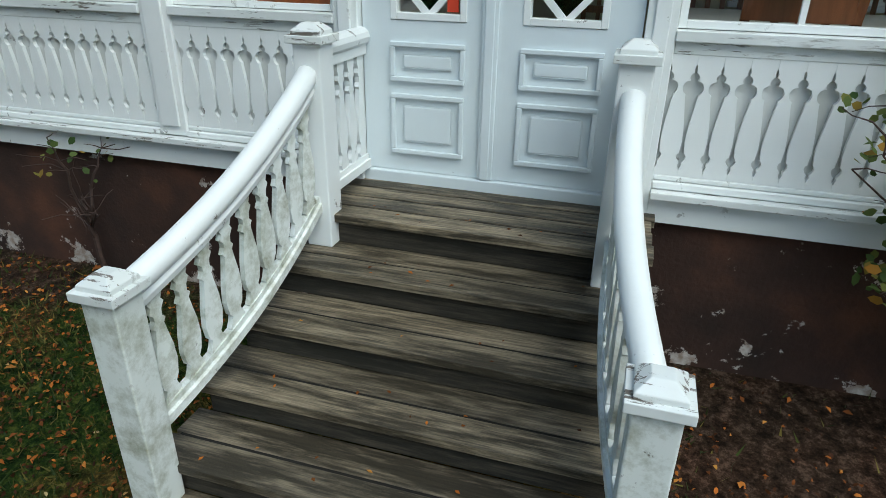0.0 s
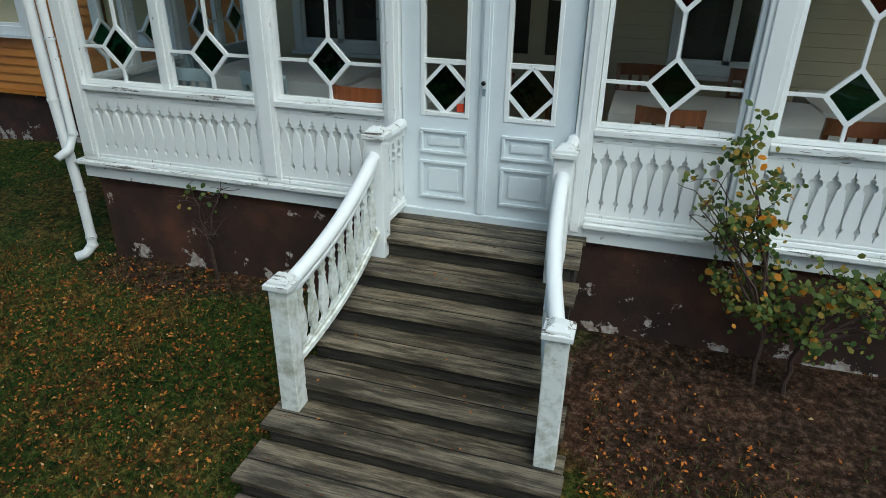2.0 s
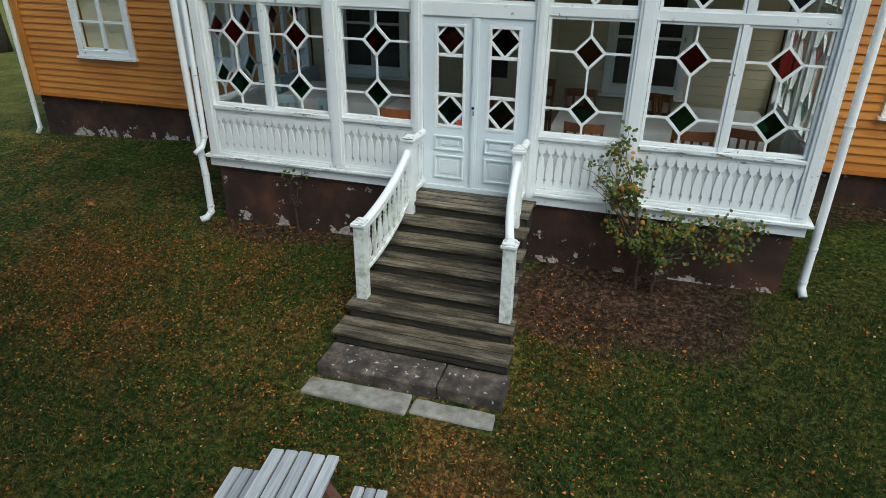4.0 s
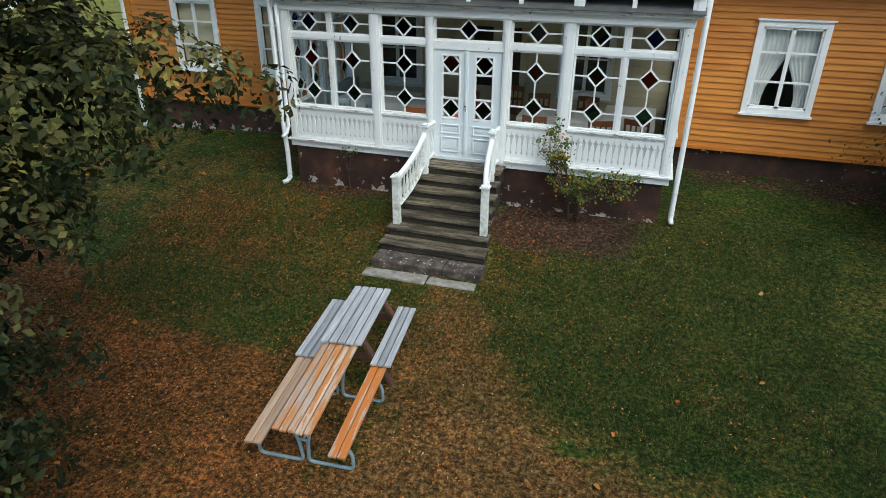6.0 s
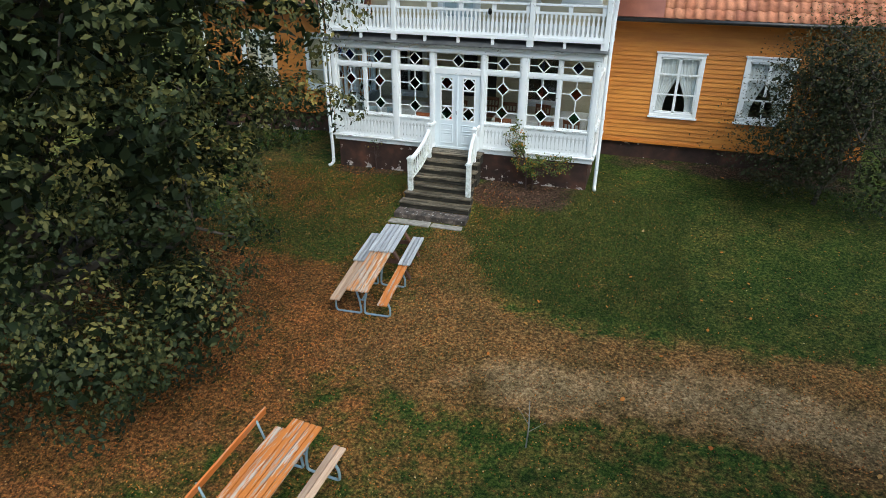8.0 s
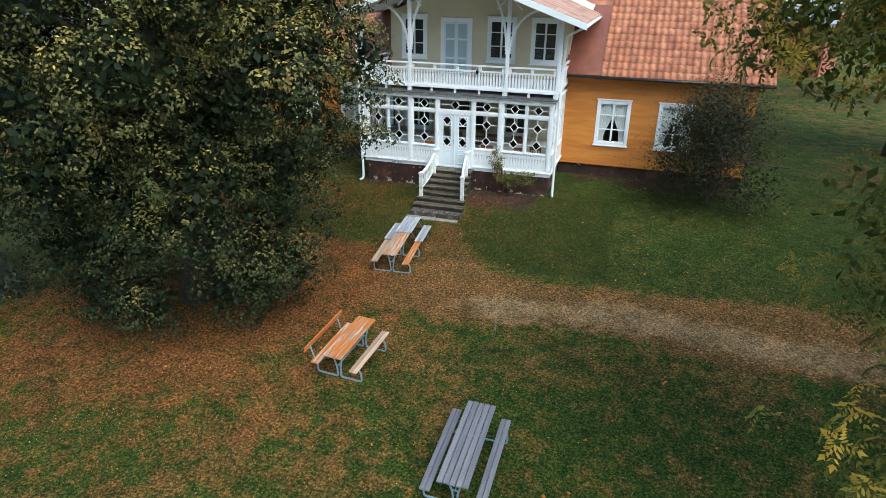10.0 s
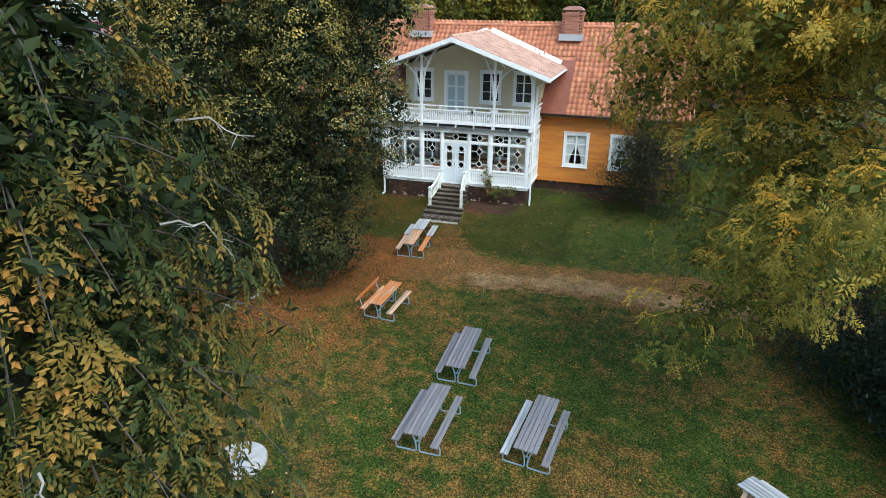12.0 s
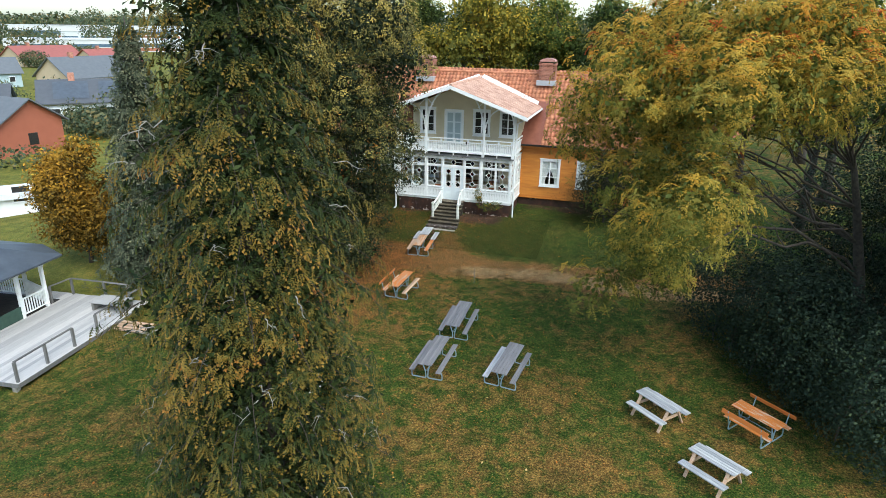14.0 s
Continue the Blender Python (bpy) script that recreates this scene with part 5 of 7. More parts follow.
# ---- inside the veranda ----
def build_inside():
    back = thing("veranda_back_wall", "cream board wall with dark windows inside the veranda", "wall", kind="structure")
    part("wall_core", Solid().box(-3.4, 3.4, WALL + 0.0, WALL + 0.02, 1.28, 3.8), CREAM, back)
    wins = [(-2.9, -1.75), (1.2, 2.3)]
    z = 1.30
    while z < 3.7:
        cuts = [-3.4]
        for a, b in wins + [(-0.75, 0.55)]:
            if 2.0 < z < 3.55 or a == -0.75 and z < 3.5:
                cuts += [a, b]
        cuts = sorted(cuts) + [3.4]
        for a, b in zip(cuts[::2], cuts[1::2]):
            part("cream_board", Solid().box(a, b, WALL - 0.02, WALL - 0.002, z, z + 0.122), CREAM, back)
        z += 0.126
    for a, b in wins:
        # dark sheet on the wall paints a dim room behind this window
        part("room_shade_sheet", Solid().box(a + 0.05, b - 0.05, WALL - 0.03, WALL - 0.022, 2.1, 3.45), METAL_AND_ROOM_SHADE, back)
        house_window(a, b, 2.0, 3.55, WALL - 0.05, 2, False, back, 0.1)
    part("inner_door", Solid().box(-0.72, 0.52, WALL - 0.05, WALL - 0.01, 1.29, 3.45), CREAM, back)
    for u, v in ((-0.68, -0.11), (-0.09, 0.48)):
        # opaque dark sheet in place of glass with an unlit room behind
        part("inner_door_glass", Solid().box(u + 0.08, v - 0.08, WALL - 0.06, WALL - 0.052, 2.1, 3.3), METAL_AND_ROOM_SHADE, back)

    def table(x, y, w, d, label):
        t = thing("dining_table", label, "table", m=pose(x, y, 1.279), group="veranda tables")
        part("tabletop", Solid().box(-w / 2, w / 2, -d / 2, d / 2, 0.71, 0.74), CHAIR_WOOD, t)
        for i in (-1, 1):
            for j in (-1, 1):
                part("leg", Solid().box(i * (w / 2 - 0.08) - 0.03, i * (w / 2 - 0.08) + 0.03, j * (d / 2 - 0.08) - 0.03, j * (d / 2 - 0.08) + 0.03, 0, 0.71), CHAIR_WOOD, t)
        c = Solid()
        n = 40
        per = []
        for k in range(n):
            s = k / n * 4
            e, f = int(s), s % 1
            a, b = w / 2 + 0.01, d / 2 + 0.01
            per.append([(-a + 2 * a * f, -b), (a, -b + 2 * b * f), (a - 2 * a * f, b), (-a, b - 2 * b * f)][e])
        vs = [(px, py, 0.748) for px, py in per]
        vs += [(px * (1.02 + 0.02 * math.sin(k * 1.7)), py * (1.02 + 0.02 * math.cos(k * 2.1)), 0.50) for k, (px, py) in enumerate(per)]
        c.add(vs, [tuple(range(n))] + [(k, n + k, n + (k + 1) % n, (k + 1) % n) for k in range(n)])
        cl = new("tablecloth", c.mesh("tablecloth", CLOTH))
        cl.matrix_world = pose(x, y, 1.279)
        tagged(cl, "pale cloth draped over a veranda table", "tablecloth", group="tablecloths")

    table(-2.2, 1.25, 1.5, 1.0, "veranda dining table under a white cloth")
    table(-0.95, 0.75, 0.8, 0.8, "small veranda table under a white cloth")
    table(1.55, 0.95, 1.5, 0.85, "veranda dining table under a white cloth")
    table(2.75, 1.55, 0.9, 0.9, "veranda table near the corner under a white cloth")

    def chair(x, y, rz, material, label, grp):
        c = thing("dining_chair", label, "chair", m=pose(x, y, 1.279, 0, 0, rz), group=grp)
        part("seat", Solid().box(-0.21, 0.21, -0.2, 0.2, 0.43, 0.46), material, c, bevel=0.008)
        for i in (-1, 1):
            part("leg", Solid().beam((i * 0.19, -0.18, 0), (i * 0.19, -0.18, 0.43), 0.035, 0.035, (0, 1, 0)), material, c)
            part("back_post", Solid().beam((i * 0.19, 0.19, 0), (i * 0.19, 0.19, 0.45), 0.035, 0.035, (0, 1, 0)).beam((i * 0.19, 0.19, 0.45), (i * 0.20, 0.27, 0.90), 0.035, 0.035, (0, 1, 0)), material, c)
        for nm, z0, z1, yy in (("top_rail", 0.80, 0.90, 0.262), ("middle_rail", 0.62, 0.67, 0.225)):
            arc = [(-0.21 + 0.42 * k / 8, yy + 0.03 * (1 - (k / 4 - 1) ** 2), z0) for k in range(9)]
            part(nm, Solid().sweep(arc, [(-0.01, 0), (0.01, 0), (0.01, z1 - z0), (-0.01, z1 - z0)]), material, c)
        for k in (-1, 0, 1):
            part("slat", Solid().beam((k * 0.09, 0.235, 0.46), (k * 0.09, 0.27, 0.80), 0.03, 0.012, (0, 1, 0)), material, c)

    brown = "red-brown varnished wooden dining chair"
    for x, y, r in ((-0.95, 0.28, 180), (1.2, 0.38, 178), (2.3, 0.45, 185), (-0.5, 1.5, -20), (1.0, 1.6, 5), (1.9, 1.65, -8), (0.35, 2.1, 0), (2.95, 0.7, 170), (2.2, 1.6, 80), (-0.3, 0.8, -90)):
        chair(x, y, r, CHAIR_WOOD, brown + " on the veranda", "brown veranda chairs")
    for x, y, r in ((-2.6, 0.5, 180), (-1.85, 0.5, 172), (-3.0, 1.3, 90)):
        chair(x, y, r, GREYWOOD_PAINT, "pale blue painted wooden chair on the veranda", "blue veranda chairs")
    b = thing("garden_bench", "dark grey slatted bench against the veranda window", "bench", m=pose(-3.05, 1.9, 1.279, 0, 0, 90))
    part("seat", Solid().box(-0.6, 0.6, -0.22, 0.2, 0.40, 0.44), GREYWOOD_PAINT, b)
    part("backrest", Solid().box(-0.6, 0.6, 0.18, 0.22, 0.55, 0.85), GREYWOOD_PAINT, b)
    for i in (-1, 1):
        part("leg", Solid().box(i * 0.55 - 0.03, i * 0.55 + 0.03, -0.2, 0.22, 0, 0.4), GREYWOOD_PAINT, b)


build_inside()

# ---- picnic tables ----


def bar_path(pts, r=0.1, n=5):
    """Rounds the corners of a polyline."""
    pts = [Vector(p) for p in pts]
    out = [pts[0]]
    for a, b, c in zip(pts, pts[1:], pts[2:]):
        u, v = (a - b).normalized(), (c - b).normalized()
        p, q = b + u * r, b + v * r
        for i in range(n + 1):
            t = i / n
            out.append((1 - t) ** 2 * p + 2 * t * (1 - t) * b + t * t * q)
    return out + [pts[-1]]


def plank_mesh(w, length, th, material):
    return Solid().box(-w / 2, w / 2, -length / 2, length / 2, 0, th).mesh("plank", material, False, 0.008, 2)


def picnic_table(x, y, rz, length, width, label, top_mat, bench_mats, planks=5, backs=(), h=0.72, group="picnic tables", seat=0.44, gap=0.50):
    """Planked table with two benches on bent steel tube frames. Its long side runs along local y."""
    g = level(x, y)
    c, s = math.cos(radians(rz)), math.sin(radians(rz))
    ty = math.degrees(math.atan((level(x - s, y + c) - level(x + s, y - c)) / 2))
    tx = math.degrees(math.atan((level(x + c, y + s) - level(x - c, y - s)) / 2))
    t = thing("picnic_table", label, "picnic table", m=pose(x, y, g, 0, 0, rz) @ pose(0, 0, 0, ty, -tx, 0), group=group)
    pw = width / planks
    mesh = plank_mesh(pw - 0.012, length, 0.035, top_mat)
    for k in range(planks):
        part("tabletop_plank", mesh, None, t, m=pose(-width / 2 + (k + 0.5) * pw, random.uniform(-0.006, 0.006), h - 0.035))
    for i, sx in enumerate((-1, 1)):
        bm = plank_mesh(0.092, length, 0.035, bench_mats[i])
        for k in range(2):
            part("bench_plank", bm, None, t, m=pose(sx * (gap + (k - 0.5) * 0.10), 0, seat - 0.035))
        if sx in backs:
            lean = sx * 0.12
            part("backrest_plank", plank_mesh(0.14, length, 0.03, BRIGHT_PLANK), None, t, m=pose(sx * (gap + 0.24), 0, seat + 0.27, 0, 90 - sx * 12, 0))
    for yy in (-length / 2 + 0.22, length / 2 - 0.22):
        for sx in (-1, 1):
            pts = bar_path([(sx * width * 0.30, yy, h - 0.04), (sx * 0.05, yy, 0.30), (sx * 0.03, yy, 0.02), (sx * (gap + 0.08), yy, 0.02), (sx * (gap + 0.08), yy, 0.25), (sx * (gap - 0.02), yy, seat - 0.036)], 0.07)
            part("tube_frame", Solid().tube(pts, 0.021, 8), STEEL, t, "blue-grey bent steel tube", smooth=True)
            if sx in backs:
                part("back_strut", Solid().tube([(sx * (gap + 0.1), yy, 0.25), (sx * (gap + 0.16), yy, seat), (sx * (gap + 0.235), yy, seat + 0.33)], 0.017, 8), STEEL, t, smooth=True)
        part("cross_bar", Solid().tube([(-0.07, yy, 0.34), (0.07, yy, 0.34)], 0.016, 8), STEEL, t, smooth=True)
    part("stretcher", Solid().tube([(0, -length / 2 + 0.22, 0.34), (0, length / 2 - 0.22, 0.34)], 0.014, 8), STEEL, t, smooth=True)
    return t


def trestle_table(x, y, rz, length, width, label, material, legs=None, bench=(2, 0.137, 0.56), h=0.73):
    """All-wood picnic table on splayed plank legs."""
    t = thing("picnic_table", label, "picnic table", m=pose(x, y, level(x, y), 0, 0, rz), group="picnic tables")
    n = 5
    pw = width / n
    mesh = plank_mesh(pw - 0.016, length, 0.035, material)
    for k in range(n):
        part("tabletop_plank", mesh, None, t, m=pose(-width / 2 + (k + 0.5) * pw, random.uniform(-0.01, 0.01), h - 0.035))
    nb, bw, gap = bench
    legs = legs or TAN_PLANK
    bm = plank_mesh(bw - 0.012, length, 0.035, material)
    for sx in (-1, 1):
        for k in range(nb):
            part("bench_plank", bm, None, t, m=pose(sx * (gap + (k - (nb - 1) / 2) * bw), 0, 0.405))
    for yy in (-length / 2 + 0.2, length / 2 - 0.2):
        for sx in (-1, 1):
            part("leg", Solid().beam((sx * 0.18, yy, h - 0.04), (sx * 0.56, yy, 0.0), 0.04, 0.09, (0, 1, 0)), legs, t)
        e = gap + nb * bw / 2 - 0.03
        part("seat_bearer", Solid().box(-e, e, yy + 0.022, yy + 0.06, 0.31, 0.40), legs, t)
        part("top_bearer", Solid().box(-width / 2 + 0.03, width / 2 - 0.03, yy + 0.022, yy + 0.06, h - 0.11, h - 0.036), legs, t)
    return t


picnic_table(-0.06, -5.72, 4.7, 1.48, 0.44, "picnic table with flaking orange planks on blue-grey steel tubes", PALE_ORANGE_PLANK, (TAN_PLANK, ORANGE_PLANK), h=0.70, gap=0.47)
trestle_table(-0.16, -4.47, 6.5, 1.34, 0.52, "picnic table with silvery grey planks on red-brown legs beside the steps", GREY_PLANK, RED_LEG, (3, 0.088, 0.48), 0.70)
picnic_table(0.74, -10.60, -4.5, 1.62, 0.47, "picnic table with faded orange planks and a bench back", ORANGE_PLANK, (ORANGE_PLANK, TAN_PLANK), 5, backs=(-1,), gap=0.48)
picnic_table(4.16, -12.92, 0.5, 2.10, 0.57, "picnic table with grey-brown weathered planks on steel tubes", SLATE_PLANK, (SLATE_PLANK, SLATE_PLANK), 5)
picnic_table(4.06, -15.86, -1.5, 2.08, 0.56, "picnic table with grey weathered planks on steel tubes", SLATE_PLANK, (SLATE_PLANK, SLATE_PLANK), 5)
picnic_table(6.77, -15.60, -6, 2.15, 0.58, "picnic table with silver-grey weathered planks on steel tubes", SLATE_PLANK, (GREY_PLANK, SLATE_PLANK), 5)
trestle_table(11.98, -16.65, 48, 1.50, 0.55, "all-wood picnic table with pale grey planks and splayed legs", GREY_PLANK)
trestle_table(13.50, -19.16, 52, 1.45, 0.54, "all-wood picnic table, pale grey, with splayed plank legs", GREY_PLANK)
picnic_table(14.95, -16.5, 50, 1.55, 0.52, "picnic table with orange planks and benches with backs near the hedge", ORANGE_PLANK, (ORANGE_PLANK, ORANGE_PLANK), 5, backs=(-1, 1), gap=0.50)


# ---- trees ----
def unit(n):
    v = RNG.normal(size=(n, 3))
    return v / np.linalg.norm(v, axis=1, keepdims=True)


def leaf_array(centres, dirs, size, aspect=0.55, fold=0.25, spread=0.7):
    """Rhombic folded leaves at centres, facing roughly along dirs."""
    k = len(centres)
    n = dirs + spread * RNG.normal(size=(k, 3))
    n /= np.linalg.norm(n, axis=1, keepdims=True)
    a = np.cross(n, unit(k))
    a /= np.linalg.norm(a, axis=1, keepdims=True)
    b = np.cross(n, a)
    s = (size * RNG.uniform(0.6, 1.25, k))[:, None]
    v = np.stack([centres - a * s * 0.5, centres + b * s * aspect * 0.5 + n * s * fold * 0.3, centres + a * s * 0.5, centres - b * s * aspect * 0.5 + n * s * fold * 0.3], 1)
    return v


def round_leaf_array(centres, dirs, size, aspect=0.75, fold=0.25, spread=0.5):
    """Oval pointed leaves of six corners."""
    q = leaf_array(centres, dirs, size, aspect, fold, spread)
    a, l, t, r = q[:, 0], q[:, 1], q[:, 2], q[:, 3]
    return np.stack([a, l * 0.62 + a * 0.38 + (l - r) * 0.16, l * 0.55 + t * 0.45 + (l - r) * 0.10, t, r * 0.55 + t * 0.45 + (r - l) * 0.10, r * 0.62 + a * 0.38 + (r - l) * 0.16], 1)


OVAL = [(0, 1, 5), (1, 4, 5), (1, 2, 4), (2, 3, 4)]


def frond_array(base, d, n, length, pairs, leaf, width, droop=0.0):
    """Feather-like sprays: an axis d in a plane of normal n, with pairs of narrow leaflets."""
    k = len(base)
    d = d / np.linalg.norm(d, axis=1, keepdims=True)
    s = np.cross(d, n)
    s /= np.linalg.norm(s, axis=1, keepdims=True)
    n = np.cross(s, d)
    L = (length * RNG.uniform(0.65, 1.2, k))[:, None]
    out = []
    for i in range(pairs):
        t = (i + 0.6) / pairs
        root = base + d * L * t - n * L * droop * t * t
        for sg in (-1, 1):
            dirv = d * 0.62 + s * (0.78 * sg) - n * (droop * t + 0.15)
            q = L / length * leaf * (1 - 0.45 * t)
            w = n * 0.25 * width + d * 0.8 * width
            mid = root + dirv * q * 0.5
            out.append(np.stack([root, mid + w * q, root + dirv * q, mid - w * q], 1))
    tip = base + d * L - n * L * droop
    out.append(np.stack([tip - d * leaf * 0.3, tip + s * leaf * width, tip + d * leaf * 0.6, tip - s * leaf * width], 1))
    return np.stack(out, 1).reshape(-1, 4, 3), 2 * pairs + 1


def shell_points(blobs, n, inner=0.55):
    """Random places near the skins of the given ellipsoids, lumpy."""
    w = np.array([b[3] * b[4] * b[5] for b in blobs]) ** (2 / 3)
    pick = RNG.choice(len(blobs), n, p=w / w.sum())
    u = unit(n)
    B = np.array(blobs)[pick]
    r = RNG.uniform(inner ** 2, 1, n) ** 0.5
    lump = 1 + 0.13 * np.sin(u[:, 0] * 7 + B[:, 0]) * np.sin(u[:, 1] * 8 + B[:, 1]) + 0.08 * np.sin(u[:, 2] * 13 + B[:, 2])
    return B[:, :3] + u * B[:, 3:6] * (r * lump)[:, None], u


def limb(a, b, r0, r1, n=6, wob=0.06):
    a, b = Vector(a), Vector(b)
    L = (b - a).length
    pts, rs = [], []
    for i in range(n + 1):
        t = i / n
        p = a.lerp(b, t) + Vector((random.gauss(0, wob), random.gauss(0, wob), random.gauss(0, wob) + 0.10 * math.sin(t * math.pi))) * L * (0.0 if i in (0, n) else 0.6)
        pts.append(p)
        rs.append(r0 + (r1 - r0) * t)
    return pts, rs


def leafy_tree(name, label, x, y, blobs, h, r, leafmat, clusters, per, size, spread, bark=BARK, category="tree", group="", limbs=26, lean=(0, 0), down=0.0, tone0=0.0, aspect=0.55, frond=None, inner=0, coarse=0.32, rise=0.18, solid=None, dome=0.0, jitter=0.30):
    """Trunk, limbs and a crown of leaf clumps. blobs are in metres from the foot."""
    g = level(x, y)
    t = thing(name, label, category, m=pose(x, y, g - 0.05), group=group)
    s = Solid()
    top = Vector((lean[0], lean[1], h * 0.8))
    tp = [Vector((lean[0] * q * q + 0.06 * math.sin(q * 9), lean[1] * q * q + 0.05 * math.cos(q * 7), h * 0.8 * q)) for q in np.linspace(0, 1, 9)]
    s.tube(tp, [r * 1.35] + [r * (1 - 0.85 * q) for q in np.linspace(0.1, 1, 8)], 10)
    part("trunk", s, bark, t, smooth=True)
    cen, u = shell_points(blobs, clusters, 0.66)
    br = Solid()
    for i in range(limbs):
        c = Vector(cen[i])
        q = min(0.95, max(0.15, (c.z * 0.75) / (h * 0.8)))
        a = tp[int(q * 8)]
        pts, rs = limb(a, c, r * 0.35 * (1 - 0.6 * q), 0.015)
        br.tube(pts, rs, 6, False)
        for k in range(3):
            d = Vector(cen[random.randrange(clusters)])
            st = pts[random.randint(2, 5)]
            e = st + (d - st).normalized() * min(1.6, (d - st).length)
            p2, r2 = limb(st, e, 0.025, 0.006, 4)
            br.tube(p2, r2, 5, False)
    part("branch_work", br, bark, t, smooth=True)
    c = np.repeat(cen, per, 0)
    uu = np.repeat(u, per, 0)
    off = RNG.normal(size=c.shape) * spread
    off[:, 2] = off[:, 2] * 0.7 - down * np.abs(RNG.normal(size=len(c)))
    if dome:
        # leaves shingle over the outer, upper side of each clump
        w = unit(len(c))
        w *= np.sign(np.sum(w * (uu + np.array([0, 0, 0.55])), 1))[:, None]
        big = np.repeat(RNG.uniform(0.65, 1.3, clusters), per)[:, None]
        off = w * np.array([dome, dome, dome * 0.62]) * big * RNG.uniform(0.72, 1.08, (len(c), 1))
        off[:, 2] -= 0.35 * big[:, 0] * dome * (off[:, 0] ** 2 + off[:, 1] ** 2) / dome ** 2
    many = 1
    if frond:
        # five fronds hang from each twig's tip
        k5 = len(c) // 5
        off = np.repeat(off[::5], 5, 0)
        nrm = np.repeat(uu[::5] + np.array([0, 0, 0.7]) + RNG.normal(size=(k5, 3)) * 0.25, 5, 0)
        nrm /= np.linalg.norm(nrm, axis=1, keepdims=True)
        side = np.cross(nrm, np.repeat(unit(k5), 5, 0))
        side /= np.linalg.norm(side, axis=1, keepdims=True)
        ang = (np.tile(np.arange(5), k5) * math.tau / 5 + RNG.uniform(-0.35, 0.35, k5 * 5))[:, None]
        d = side * np.cos(ang) + np.cross(nrm, side) * np.sin(ang) + np.array([0, 0, -0.25])
        v, many = frond_array(c + off, d, nrm, *frond)
    else:
        v = leaf_array(c + off, w * 0.9 + uu * 0.3 + np.array([0, 0, 0.35]), size, aspect, 0.35, 0.34) if dome else leaf_array(c + off, uu * 0.6 + np.array([0, 0, 0.7]), size, aspect)
    v[..., 2] = np.maximum(v[..., 2], 0.12)
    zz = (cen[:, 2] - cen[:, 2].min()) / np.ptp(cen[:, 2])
    # tone climbs with height and on clump tops: autumn yellowing plus painted top light
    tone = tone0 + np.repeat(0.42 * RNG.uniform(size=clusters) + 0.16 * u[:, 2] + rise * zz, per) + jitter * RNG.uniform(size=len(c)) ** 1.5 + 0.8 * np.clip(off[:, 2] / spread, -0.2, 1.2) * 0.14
    tone = np.repeat(tone, many) + RNG.uniform(-0.05, 0.05, len(v))
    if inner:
        # larger leaves inside the lumps, in lower tones that paint the inner shade
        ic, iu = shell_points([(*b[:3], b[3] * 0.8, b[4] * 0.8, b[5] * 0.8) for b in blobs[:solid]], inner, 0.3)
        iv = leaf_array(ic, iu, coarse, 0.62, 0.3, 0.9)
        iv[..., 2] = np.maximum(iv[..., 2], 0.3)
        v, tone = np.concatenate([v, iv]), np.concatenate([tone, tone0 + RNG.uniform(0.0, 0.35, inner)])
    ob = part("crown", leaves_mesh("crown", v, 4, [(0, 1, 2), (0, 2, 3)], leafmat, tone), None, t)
    return t


def blob_set(n, cx, cy, cz, R, H, rr, zr):
    """Overlapping lumps that make an uneven crown."""
    out = []
    for i in range(n):
        a = random.uniform(0, math.tau)
        q = random.uniform(-1, 1)
        rad = R * math.sqrt(1 - q * q * 0.85) * random.uniform(0.35, 0.8)
        k = random.uniform(0.75, 1.25)
        out.append((cx + rad * math.cos(a), cy + rad * math.sin(a), cz + q * H * 0.7, rr * k, rr * k, zr * k))
    return out


random.seed(11)


def ring_set(rings):
    """Lumps set out in rings, one above another."""
    out = []
    for z, rad, n, r in rings:
        for k in range(n):
            a = k / n * math.tau + z * 1.3 + random.uniform(-0.25, 0.25)
            q, s = rad * random.uniform(0.82, 1.1), r * random.uniform(0.8, 1.15)
            out.append((q * math.cos(a), q * math.sin(a), z + random.uniform(-0.5, 0.5), s, s, s * random.uniform(0.8, 1.1)))
    return out


crown = ring_set([(1.2, 2.5, 9, 0.95), (2.8, 3.1, 9, 1.0), (4.4, 3.4, 9, 1.1), (6.2, 4.0, 9, 1.35), (8.0, 4.2, 9, 1.45), (9.8, 4.3, 9, 1.45), (11.6, 3.8, 8, 1.45), (13.2, 2.8, 6, 1.4), (14.6, 1.5, 4, 1.3), (5.5, 2.0, 5, 1.7), (9.0, 2.0, 5, 1.8), (12.0, 1.2, 3, 1.8), (15.6, 0.3, 1, 1.2)])
crown += [(3.2, 2.2, 4.35, 0.6, 0.6, 0.5), (3.75, 2.65, 4.35, 0.5, 0.5, 0.4), (4.2, 2.95, 4.25, 0.4, 0.4, 0.3)] * 2
crown = [(-4.6, -1.5, 4.5, 1.3, 1.3, 1.2), (-4.8, -0.5, 6.5, 1.5, 1.5, 1.3), (-4.5, 1.0, 5.5, 1.3, 1.3, 1.2), (-4.4, -2.6, 7.5, 1.4, 1.4, 1.2), (-4.0, -2.0, 3.0, 1.1, 1.1, 1.0)] + crown
crown += [(3.5, 1.8, 4.2, 0.6, 0.6, 0.9), (3.0, 1.3, 3.2, 0.65, 0.65, 0.95), (3.2, 0.8, 2.8, 0.7, 0.7, 0.9), (2.8, -1.6, 2.4, 0.8, 0.8, 0.8)]
